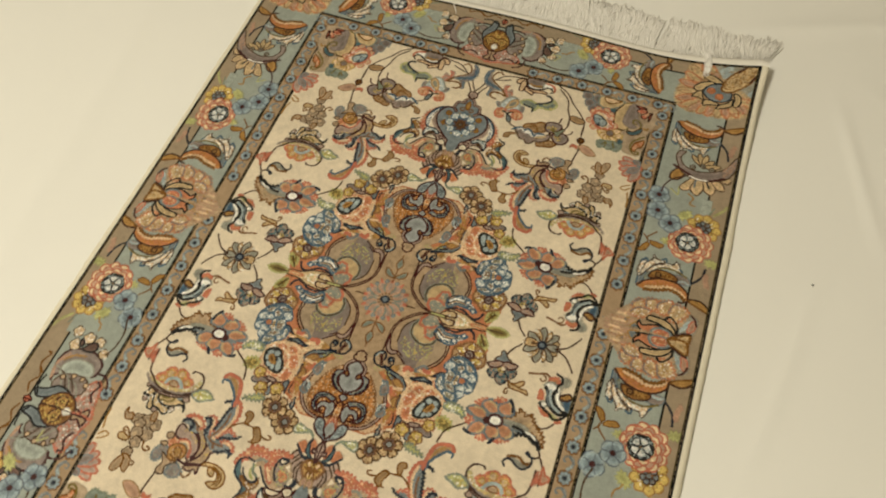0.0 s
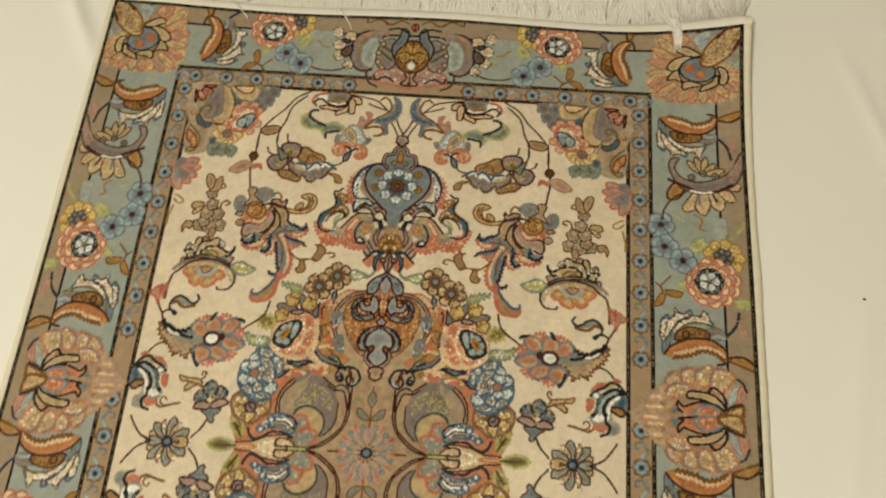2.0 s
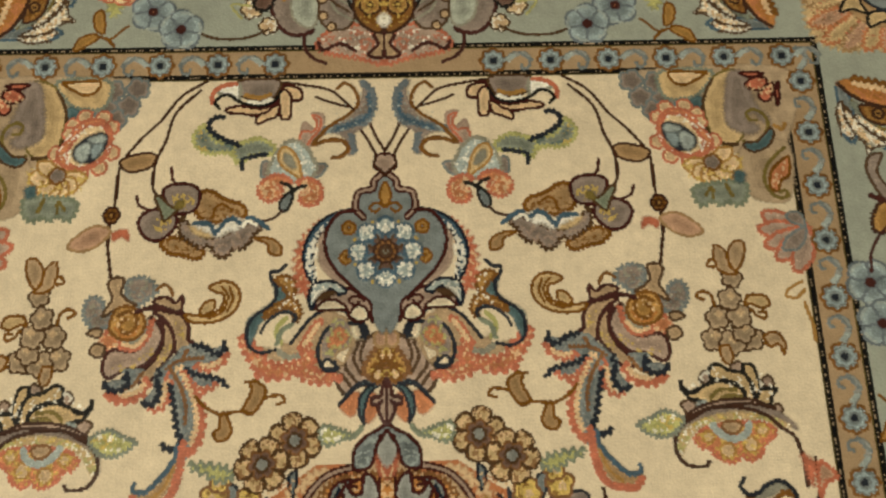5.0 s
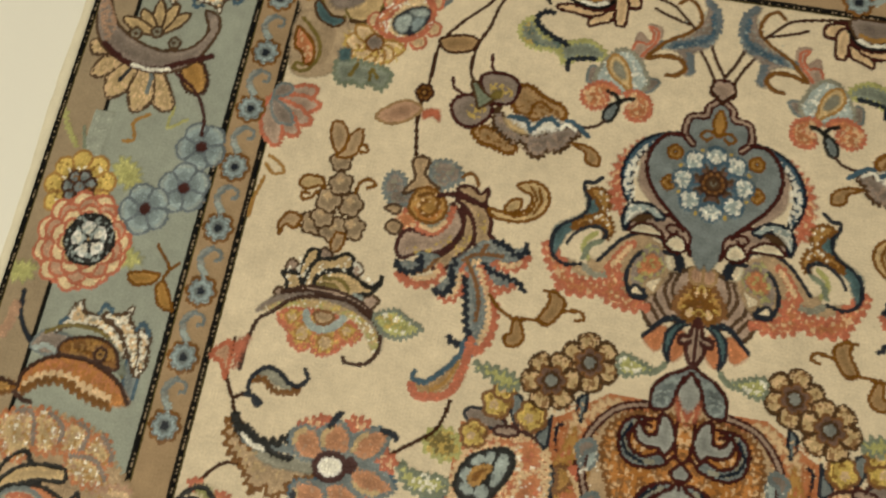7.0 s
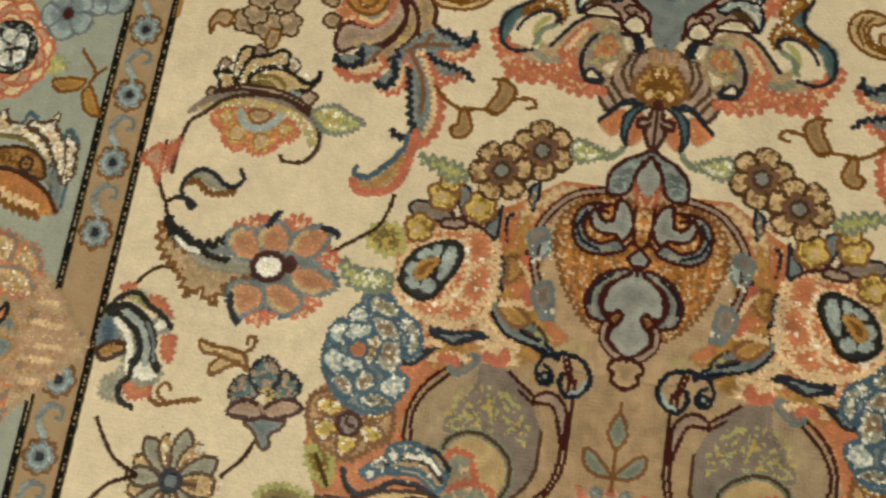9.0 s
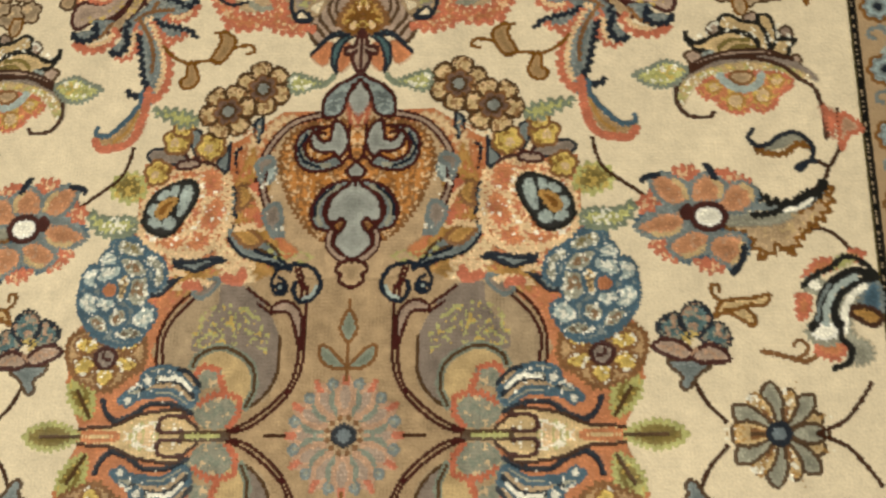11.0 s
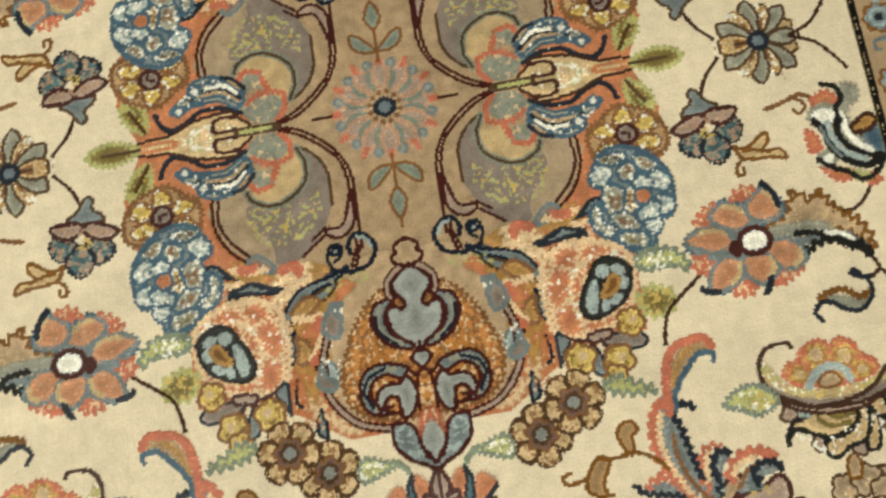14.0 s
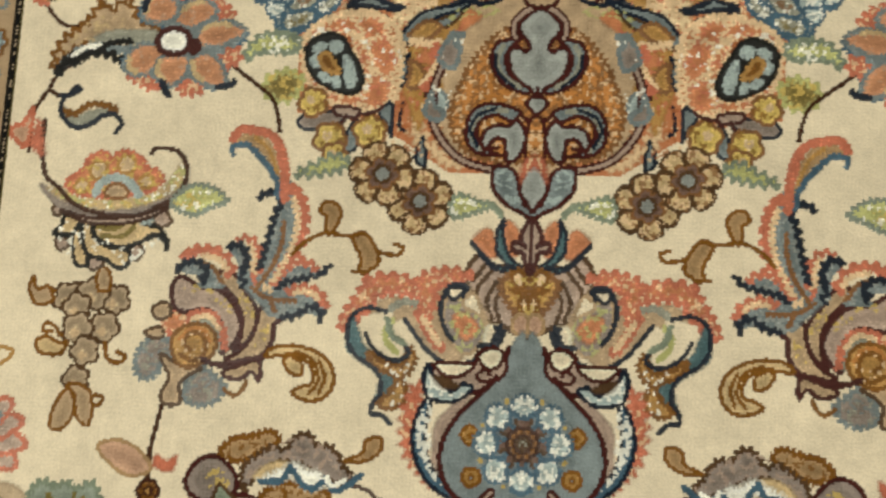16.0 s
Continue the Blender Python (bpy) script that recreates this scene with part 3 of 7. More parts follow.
motif("blue_peony", "blue and white peony", "silk")
area("slate", [(105.3, 47.2),(100.7, 39.7),(94.3, 35.0),(87.5, 32.9),(81.1, 34.3),(76.5, 39.9),(74.4, 45.8),(78.2, 48.1),(78.3, 52.9),(72.8, 55.5),(72.0, 61.2),(75.0, 66.5),(80.1, 69.6),(84.3, 73.1),(89.7, 75.4),(93.9, 74.9),(95.6, 69.2),(98.1, 63.9),(103.1, 62.6),(105.3, 55.9)], "blue", 1.4, jag=0.7)
for colour, heart, pts in (("dusk", "walnut", [(100.7, 42.8),(97.7, 38.6),(93.4, 38.1),(93.9, 42.5),(97.7, 44.8)]), ("dusk", "walnut", [(93.0, 42.5),(90.0, 39.7),(86.2, 42.2),(86.7, 46.1),(90.5, 46.3)]), ("dusk", "umber", [(89.2, 36.7),(82.4, 35.1),(79.0, 37.5),(83.7, 39.8)]),
                           ("lightblue", None, [(82.4, 41.2),(78.1, 39.4),(74.8, 44.0),(77.8, 47.3),(81.6, 45.2)]), ("dusk", "walnut", [(86.3, 51.8),(83.3, 48.1),(79.1, 49.8),(78.7, 55.5),(80.8, 60.1),(85.0, 57.6)]), ("sand", "umber", [(90.9, 51.0),(87.5, 51.3),(86.3, 57.0),(88.4, 59.5),(90.9, 56.7)]),
                           ("dusk", None, [(76.6, 55.2),(72.8, 57.7),(73.7, 63.2),(78.0, 66.7),(80.5, 64.8),(76.6, 60.8)]), ("dusk", "walnut", [(90.1, 62.8),(84.6, 59.3),(80.0, 60.8),(83.0, 65.1),(88.0, 67.2)]), ("dusk", "olive", [(91.4, 69.1),(84.7, 66.6),(81.7, 69.0),(87.2, 72.9),(91.4, 73.0)]),
                           ("lightblue", None, [(104.9, 48.6),(101.5, 44.9),(97.7, 46.1),(97.7, 49.6),(102.3, 53.1)]), ("lightblue", None, [(97.3, 47.9),(93.9, 45.5),(91.3, 48.8),(93.5, 51.7),(97.3, 50.9)]), ("lightblue", None, [(104.4, 56.9),(100.2, 55.1),(97.3, 58.3),(98.9, 62.1),(103.2, 60.9)]),
                           ("lightblue", None, [(98.5, 57.4),(93.9, 57.7),(90.1, 60.2),(91.4, 63.5),(96.8, 62.7)]), ("lightblue", None, [(98.1, 64.3),(92.6, 63.9),(93.5, 68.1),(96.8, 68.7)])):
    mid = (sum(x for x, y in pts) / len(pts), sum(y for x, y in pts) / len(pts))
    outer, inner = ([(mid[0] + k * (x - mid[0]), mid[1] + k * (y - mid[1])) for x, y in pts] for k in (1.16, 0.66))
    area(colour, outer, "blue", 1.2, jag=0.4)
    flecks("ivory", outer, 0.2)
    if heart:
        flecks(heart, inner, 0.55)
    else:
        flecks("ivory", inner, 0.4)
puff((93.7, 53.8), 4.0, "salmon", "blue")

motif("green_leaf", "pale green leaf beside the peony", "silk")
area("palegreen", [(100.2, 77.4),(94.9, 74.8),(88.7, 75.7),(83.5, 78.7),(85.6, 81.5),(93.5, 81.7),(100.6, 82.0),(104.3, 84.7)], "green", 1.2, jag=0.9)
flecks("ivory", [(100.2, 77.4),(94.9, 75.2),(88.7, 76.1),(84.3, 78.6),(86.0, 81.0),(93.5, 81.3)], 0.3)

motif("rose", "peach rose with a black-rimmed blue heart", "silk")
area("rust", [(84.1, 80.7),(82.6, 74.1),(76.3, 69.9),(67.7, 67.1),(58.4, 70.0),(51.7, 71.4),(49.8, 79.2),(49.2, 89.7),(51.9, 100.8),(62.6, 102.1),(72.9, 99.2),(79.8, 94.1),(83.5, 88.2)], "peach", 1.6, jag=1.0)
for pts in ([(67.7, 69.7),(58.3, 68.7),(53.9, 74.6),(58.1, 81.1),(62.6, 76.1)], [(61.4, 78.7),(54.3, 75.4),(49.9, 83.4),(53.4, 91.9),(58.7, 87.3)], [(60.8, 88.9),(52.2, 92.9),(53.6, 101.5),(61.0, 101.8),(62.9, 95.0)], [(83.0, 75.3),(75.5, 69.9),(67.5, 69.3),(64.3, 75.1),(70.9, 73.7),(79.3, 74.8)], [(81.9, 90.2),(73.2, 97.1),(63.8, 97.4),(63.0, 101.6),(73.3, 100.0),(80.2, 94.9)], [(66.4, 75.3),(61.4, 80.4),(59.5, 89.0),(61.7, 96.3),(62.8, 88.7),(65.2, 80.5)]):
    area("salmon", pts, "peach", 1.25, jag=1.1)
    flecks("coral", pts, 0.2)
flecks("ivory", [(82.6, 74.1),(67.7, 67.5),(51.2, 74.8),(50.5, 91.7),(63.0, 101.6),(79.8, 94.1)], 0.06)
area("ink", [(83.5, 80.4),(80.5, 76.8),(75.1, 74.7),(70.5, 76.1),(67.3, 80.8),(64.4, 85.2),(62.2, 90.8),(63.5, 95.8),(68.1, 96.9),(73.6, 95.0),(78.8, 92.1),(82.3, 87.4),(82.9, 83.4)], "ink")
for pts in ([(81.4, 80.1),(77.6, 77.6),(75.6, 79.9),(78.3, 82.2),(80.6, 81.9)], [(75.3, 78.0),(71.4, 77.5),(69.8, 80.6),(72.7, 82.3),(75.0, 81.0)], [(69.8, 82.7),(66.9, 84.2),(64.3, 91.1),(65.6, 95.0),(67.9, 94.6),(69.4, 89.5)], [(82.0, 85.1),(79.7, 82.3),(77.7, 85.0),(78.1, 87.7),(80.4, 87.8)], [(78.6, 89.8),(75.2, 88.8),(74.0, 92.5),(76.7, 92.7)], [(73.6, 91.0),(71.1, 90.2),(69.7, 94.5),(72.6, 94.6)]):
    flat("lightblue", pts)
    flecks("slate", pts, 0.15)
area("gold", [(78.5, 83.5),(75.2, 82.3),(72.5, 86.3),(70.9, 89.3),(74.0, 89.1),(76.9, 86.8)], "ochre", 1.1, jag=0.5)

motif("rose_leaf", "yellow-green rose leaf", "silk")
area("olive", [(83.9, 92.1), (89.6, 89), (96.4, 91.9), (97.4, 96.9), (91.6, 100), (85.9, 98.1)], "palegreen", 1.6, jag=1.3)
flecks("yellow", [(83.9, 92.1), (89.6, 89), (96.4, 91.9), (91.6, 100), (85.9, 98.1)], 0.35)
motif("rose_leaf", "yellow-green rose leaf", "silk")
area("palegreen", [(85.7, 77.9), (93.4, 75.7), (101.1, 76.6), (105.4, 83.7), (97.3, 81.8), (89.6, 81.9)], "green", 1.4, jag=1.2)
flecks("ivory", [(85.7, 77.9), (93.4, 75.7), (101.1, 76.6), (97.3, 81.8), (89.6, 81.9)], 0.3)

motif("bud_spray", "spray of yellow buds with grey leaves", "silk")
area("mauve", [(84.8, 107.5), (81.5, 110.3), (75.9, 109.3), (67.9, 106.6), (69.8, 103.4), (77.3, 104), (81.6, 104.7)], "navy", 1.3)
area("slate", [(67.6, 117.3), (63.8, 117.2), (60.7, 110.8), (62.9, 106.5), (65.8, 109)], "navy", 1.2)
area("slate", [(55.8, 103.7), (52, 108.8), (50.9, 111.9), (51.2, 100.5), (53.9, 101.2)], "navy", 1.3)
for at, r, t in (((72.6, 113.4), 6.8, 20), ((58.5, 110.5), 6.8, 60), ((79.4, 100.4), 6.2, 10), ((70.5, 119.5), 5.5, 30)):
    bloom(at, r, 5, "yellow", "walnut", 0.1, "ochre", deep=0.2, turn=t, split=False)
    flecks("gold", [(at[0] - r, at[1]), (at[0], at[1] - r), (at[0] + 0.6 * r, at[1]), (at[0], at[1] + 0.6 * r)], 0.3)
    bloom((at[0] + 1, at[1] - 0.8), r * 0.45, 5, "peach", "yellow", 0.1, "peach", deep=0.25, turn=t, split=False, thick=1)
area("palemauve", [(71.3, 104.4), (63.6, 105.9), (63.1, 102.6), (70.8, 101.6)], "maroon", 1.4)
line("maroon", [(68.4, 107.4), (67.4, 105)], 1.6)
line("maroon", [(63.4, 104.7), (57.4, 103.4), (54.7, 101.7)], 1.6)

motif("green_sprig", "pale green feathery sprig", "silk")
area("palegreen", [(65, 121.5), (70.8, 119.4), (76.6, 122.2), (82.3, 125), (84.2, 127), (74.7, 126.2), (68.9, 125)], "green", 1.3, jag=1.4)
motif("brown_flower", "small brown five-petalled flower with cream tips", "wool")
cx, cy = (39.4, 135.1)
for k in range(6):
    a = radians(20 + 60 * k)
    petal = [(cx + r * math.cos(a + d), cy + r * math.sin(a + d)) for r, d in ((2, 0), (7, 0.5), (10.6, 0.36), (11.4, 0), (10.6, -0.36), (7, -0.5))]
    area("sand", petal, "umber", 1.5, jag=0.4)
    flecks("peach", petal, 0.3)
    flecks("walnut", petal, 0.2)
bloom((cx, cy), 6.8, 6, "cocoa", "walnut", 1, "umber", deep=0.3, turn=20, split=False, thick=1.2)
puff((39.4, 135.1), 3.6, "steel", "umber")
motif("brown_flower", "small brown five-petalled flower with cream tips", "wool")
cx, cy = (53.2, 125.6)
for k in range(6):
    a = radians(50 + 60 * k)
    petal = [(cx + r * math.cos(a + d), cy + r * math.sin(a + d)) for r, d in ((2, 0), (7, 0.5), (10.6, 0.36), (11.4, 0), (10.6, -0.36), (7, -0.5))]
    area("sand", petal, "umber", 1.5, jag=0.4)
    flecks("peach", petal, 0.3)
    flecks("walnut", petal, 0.2)
bloom((cx, cy), 6.8, 6, "cocoa", "walnut", 1, "umber", deep=0.3, turn=50, split=False, thick=1.2)
puff((53.2, 125.6), 3.6, "steel", "umber")
motif("green_sprig", "pale green feathery sprig", "silk")
area("palegreen", [(10.7, 139.6), (13.4, 136.2), (19.1, 134.8), (25.9, 132.5), (28.5, 136.4), (27.2, 140.4), (22.6, 139.6), (18.4, 137.9), (13.8, 136.7)], "green", 1.2, jag=0.9)
flecks("ivory", [(15.7, 137.1), (27.2, 139.8), (27, 134.2), (19.1, 134.8)], 0.3)
line("green", [(10.2, 140.7), (11.6, 137.2), (15.6, 135.3)], 1.4)

motif("arabesque", "slate-blue arabesque with maroon outlines", "wool")
heart_ground = [(15.4, 119.9), (27.2, 114), (30.2, 103.5), (27.4, 93.5), (23, 83.9), (15.9, 75.3), (9.5, 71.5), (6.7, 72.3), (1, 97.6), (0, 117.7)]
area("orange", heart_ground, "walnut", 1.3, jag=1.0)
flecks("peach", heart_ground, 0.28)
flecks("walnut", heart_ground, 0.34)
for colour, wide in (("maroon", 3.5), ("palemauve", 1.0)):
    line(colour, [(13.8, 123.5), (22.1, 121.5), (27.8, 118.6), (33.1, 112.9), (36.3, 106.8), (36.7, 100.5), (36.3, 92.7), (34.2, 86)], wide)
area("mauve", [(39.5, 103.2), (34.6, 106.2), (32.6, 103.2), (36.3, 100.5), (37.3, 96.3)], "slate", 1.2, jag=0.6)
area("mauve", [(35.4, 83.8), (30.5, 86.9), (28.2, 81.2), (30, 76.9), (26.7, 74.1), (31, 75.5), (34.3, 79.1)], "slate", 1.2, jag=0.6)
flecks("ivory", [(39, 103.9), (33.2, 106.4), (28.2, 81.2), (26.7, 74.1), (34.2, 78.3)], 0.05)
area("slate", [(11.9, 118.2), (20.5, 117.2), (24.2, 112.7), (24.4, 107.4), (22.5, 102.3), (17.1, 99.5), (9.7, 100.6), (5.6, 102.8), (8.7, 105.7), (13.7, 103.7), (18.7, 105.1), (20.8, 109), (19.8, 113.7), (15.8, 116.8)], "maroon", 1.6)
line("dusk", [(18.9, 116), (22.3, 111.3), (21.7, 106.4), (17.5, 102), (10.5, 102.1)], 1.6)
line("navy", [(20.2, 115), (22.9, 109.1), (20.6, 104), (14.4, 101.2)], 1.2)
area("steel", [(9.7, 120.2), (6.4, 119.4), (3.8, 114.5), (3.8, 109.3), (6.7, 105.4), (9.1, 107.3), (14.2, 107.4), (17.6, 109.4), (19, 113.4), (17.3, 116), (14.8, 112.8), (11.6, 112.2), (10.4, 115.7)], "maroon", 1.6)
line("maroon", [(10.8, 119.2), (10.5, 113.4), (13.5, 111.9), (16, 113.7), (14.8, 115.7), (12.7, 115.2)], 1.5)
line("maroon", [(3, 120.8), (3.2, 114.6), (2.6, 106.4), (0, 103.2)], 1.6)
line("maroon", [(5.6, 102.8), (3.5, 105.2), (1.4, 104.3)], 1.5)
area("steel", [(0, 103), (3.6, 99.8), (2.5, 97.5), (0, 97)], "maroon", 1.5)
area("slate", [(3.9, 95.7), (11.3, 93), (15.6, 88.1), (16.9, 82.8), (15.3, 77.8), (11.1, 76), (6.5, 75.7), (10.1, 79), (11.7, 82.5), (10.8, 87.7), (7.1, 91.1), (2.8, 93.4)], "maroon", 1.6)
line("dusk", [(6.4, 93.3), (12.6, 89.5), (14.6, 83.1), (12.8, 78.2)], 1.7)
line("navy", [(8.4, 93.4), (14.4, 87.6), (15.2, 82)], 1.2)
area("steel", [(0, 94), (3.2, 93.5), (6.5, 91.2), (9.9, 86.9), (10.4, 80.1), (7.3, 79), (4.8, 80.5), (3.4, 78.7), (5, 75.5), (6.7, 74.1), (7.2, 70.2), (3.8, 66.4), (0, 64.5)], "maroon", 1.7)
for colour, wide in (("maroon", 3.3), ("palemauve", 0.9)):
    line(colour, [(8.5, 75.6), (9.3, 72.7), (8.6, 68.8), (5.3, 65.6), (1.2, 63.8)], wide)
line("maroon", [(10.2, 79.4), (7.5, 78.5), (5.9, 80)], 1.5)
area("tan", [(0, 63.5), (4.9, 62.7), (5.9, 60.2), (4, 58.5), (4.7, 56.4), (1.9, 54.3), (0, 54.5)], "maroon", 1.6)
area("slate", [(0, 140.9), (3.4, 138.6), (8.7, 135.9), (13.4, 131.2), (14.5, 126.1), (13.8, 122.2), (9.3, 122.3), (6.3, 124.5), (4.8, 130.2), (3, 135.1), (0, 137.4)], "maroon", 1.7)
flecks("lightblue", [(1.8, 138), (8.7, 134.5), (13.4, 130.1), (13.1, 123.5), (8.6, 123.6), (5.2, 130.2)], 0.3)
area("steel", [(0, 137.4), (1.8, 135.1), (5, 130.2), (3.6, 124.8), (1.8, 122.4), (0, 122)], "maroon", 1.6)
area("coral", [(0, 122), (2, 123.3), (4.5, 127.2), (4.5, 123.7), (2.7, 119.4), (0, 118.1)], jag=0.6)
flecks("peach", [(0, 121.6), (4.1, 124.8), (2, 119.4), (0, 118.6)], 0.3)
line("maroon", [(0, 144.7), (0, 140.3)], 1.8)

# ---- pendant ----
HOME[0] = "field"
motif("pendant_foot", "teal and peach lotus foot of the pendant", "silk")
area("palemauve", [(0.1, 159.3),(10.9, 157.4),(18.3, 153.8),(22.0, 160.6),(20.3, 167.1),(19.0, 173.2),(13.1, 176.4),(7.3, 178.1),(2.7, 180.6),(0.4, 180.5)], "umber", 1.4, jag=0.6)
for pts in ([(13.2, 159.1),(18.0, 165.4),(16.3, 172.7)], [(11.1, 162.1),(14.3, 168.8),(12.2, 175.2)], [(9.2, 162.8),(11.3, 170.6),(8.9, 178.1)], [(15.5, 156.8),(19.7, 162.4)]):
    line("umber", pts, 1.3, 0.3)
area("salmon", [(11.7, 152.8),(13.5, 145.4),(16.6, 144.5),(20.4, 148.8),(16.2, 152.6),(13.3, 154.8)])
area("teal", [(2.5, 158.9),(7.3, 158.1),(13.2, 156.1),(17.6, 151.8),(20.8, 149.2),(16.4, 154.5),(13.2, 157.5),(7.7, 159.4)], "navy", 1.2)
area("salmon", [(3.6, 150.9),(4.1, 145.4),(7.3, 141.6),(10.0, 142.9),(9.1, 149.9),(5.9, 154.1)])
area("teal", [(3.1, 157.1),(7.0, 154.2),(9.5, 147.6),(9.7, 140.9),(12.1, 146.1),(11.4, 152.4),(7.4, 156.9)], "navy", 1.2)
area("ochre", [(0.1, 159.5),(3.4, 158.7),(7.7, 160.6),(10.0, 163.2),(7.9, 168.5),(4.3, 173.4),(0.3, 174.4)], "walnut", 1.6, jag=0.9)
area("peach", [(1.1, 161.7),(3.4, 158.7),(6.1, 160.3),(5.3, 163.8),(2.6, 165.1)], "gold", 1.1, jag=0.6)
area("peach", [(0.2, 167.8),(1.7, 167.3),(3.4, 170.3),(2.2, 173.3),(0.3, 172.8)], "gold", 1.1, jag=0.6)
flecks("yellow", [(0.1, 159.5),(6.1, 159.8),(7.6, 162.7),(3.2, 173.3),(0.3, 173.2)], 0.2)
line("gold", [(0.2, 165.9),(3.7, 166.4),(6.8, 164.6)], 1.2, 0.6)
area("pinkish", [(0.4, 174.4),(4.3, 174.2),(5.4, 178.4),(1.1, 181.3)], "taupe", 1.2)
area("palemauve", [(0.2, 141.7),(2.7, 143.8),(3.5, 147.8),(2.0, 150.1),(6.0, 148.6),(6.1, 151.8),(2.8, 152.4),(1.9, 155.7),(0.1, 158.8)], "maroon", 1.8)

motif("pendant_scroll", "coral-fringed scroll of the pendant", "silk")
area("tan", [(57.3, 175.0),(47.9, 168.9),(38.4, 170.5),(36.4, 163.5),(26.8, 160.8),(21.5, 163.8),(14.0, 174.5),(14.6, 182.6),(21.1, 188.6),(27.1, 191.4),(33.5, 187.0),(41.5, 177.2),(45.4, 176.6),(47.6, 173.5)])
for pts in ([(64.2, 179.5),(61.7, 173.0),(57.8, 167.0),(56.1, 163.0),(48.3, 161.4),(39.2, 163.5),(38.9, 167.8),(48.0, 166.9),(53.7, 170.2),(57.3, 175.0),(61.0, 178.2)], [(38.4, 162.7),(32.7, 160.2),(26.9, 158.9),(20.5, 161.1),(26.6, 163.4),(31.3, 163.7),(32.9, 171.2),(35.3, 175.5),(38.3, 171.3)]):
    area("salmon", pts, "coral", 1.8, jag=1.5)
    flecks("peach", pts, 0.22)
    flecks("coral", pts, 0.25)
line("coral", [(37.8, 173.6),(34.4, 179.0),(31.4, 183.7),(28.9, 185.9)], 2.6, 1.0)
line("peach", [(36.1, 175.2),(33.1, 180.1),(29.8, 185.0)], 1.2, 0.8)
line("dusk", [(47.6, 173.2),(43.4, 170.7),(38.7, 170.6)], 2.0, 0.6)
heart_leaf = [(28.3, 169.1),(24.4, 168.8),(18.4, 171.7),(14.9, 176.5),(15.4, 182.6),(19.6, 187.6),(24.5, 185.6),(27.7, 180.7),(29.0, 174.0)]
area("mauve", heart_leaf, "tan", 1.2)
area("salmon", [(26.0, 175.2),(21.0, 173.9),(16.7, 178.8),(21.4, 182.8)])
flecks("palegreen", heart_leaf, 0.3)
area("cream", [(22.7, 170.9),(19.1, 166.9),(16.5, 171.7),(14.7, 177.4),(16.0, 174.6)], "tan", 1.2)
area("cream", [(27.7, 165.6),(22.3, 164.8),(24.0, 168.2),(26.7, 168.7)], "navy", 1.4)
area("cream", [(14.9, 180.3),(13.1, 177.4),(10.0, 178.2),(10.9, 183.3),(14.3, 185.3)])
line("navy", [(22.9, 167.8),(21.5, 164.6),(26.6, 164.0),(29.3, 168.1),(30.0, 174.0),(27.9, 179.7),(25.6, 183.0)], 1.8)
line("navy", [(42.3, 176.1),(37.3, 182.9),(32.1, 188.2),(26.1, 191.2),(19.4, 190.4),(13.8, 187.0),(8.6, 182.8)], 1.8)
line("navy", [(16.6, 184.6),(11.7, 183.7),(9.6, 177.8)], 1.8, 0.5)
line("navy", [(11.2, 177.9),(8.3, 180.1),(9.0, 182.8)], 1.6, 0.5)
line("palegreen", [(46.2, 176.6),(48.7, 181.0),(46.8, 185.9),(44.0, 187.8)], 1.7, 0.6)

motif("pendant_curl", "teal curl with dark blue edge and gold inner fringe", "silk")
area("teal", [(47.8, 202.3), (50.8, 204.2), (49.8, 196.8), (53.5, 193.1), (59.3, 189.4), (61.9, 185.5), (60.5, 175.9), (57.9, 180.7), (55.8, 185.6), (50.9, 188.3), (46.2, 190.8), (42.1, 189.4), (41, 185.8), (39.9, 187.2), (41.5, 192), (47.9, 192.9), (44.8, 197.9)])
area("ochre", [(40.7, 204.8), (46.8, 206.8), (49.8, 204.7), (46.6, 201.8), (43.8, 198.1), (45.6, 195.4), (52.2, 192.4), (53.7, 188), (47.9, 191.7), (41.9, 191.8), (40.3, 185.8), (37.8, 189.7), (39.6, 194.5), (41.8, 195.9), (40.5, 200.4)], "gold", 1.4, jag=0.7)
flecks("ivory", [(41.9, 204.3), (47.9, 204.8), (43.4, 199.4), (46.3, 194.4), (52.6, 190.7), (41.5, 192), (39, 189.6)], 0.18)
line("navy", [(45.2, 211.8), (48.1, 209.2), (51.7, 208.7), (51.5, 204.7), (49.2, 201.8), (49.5, 196.8), (52.3, 193.1), (58.1, 189.4), (61.4, 184.5), (61.6, 178.5), (59.8, 175), (55, 172.7), (48.7, 173.9)], 1.7)
line("navy", [(41.3, 185.7), (40.1, 188.2), (43.8, 190.3), (48.5, 189.5), (53.2, 185.8), (55.6, 181.7)], 1.6)
line("green", [(41.9, 184.8), (47, 181.3), (48, 176.1)], 1.8, 0.6)

motif("pendant", "slate-blue cartouche pendant with maroon outline", "wool")
area("coral", [(30.3, 231.8), (39.4, 221.9), (41.4, 209.3), (38.7, 199.4), (34.4, 199.5), (36, 214.4), (30.2, 225.8)], jag=1.4)
flecks("peach", [(30.3, 231.8), (39.4, 221.9), (41.4, 209.3), (38, 199.4), (36, 214.4)], 0.2)
area("blue", [(15.6, 237.1), (25.4, 234.9), (33.2, 228.4), (37.3, 218.1), (36, 208.1), (31.5, 202), (32.8, 211.9), (32, 222), (26.6, 229.7)], "navy", 1.5)
flecks("ivory", [(26.6, 231.8), (34.5, 222), (36.1, 210.6), (31.6, 203.2), (30.9, 216.9)], 0.55)
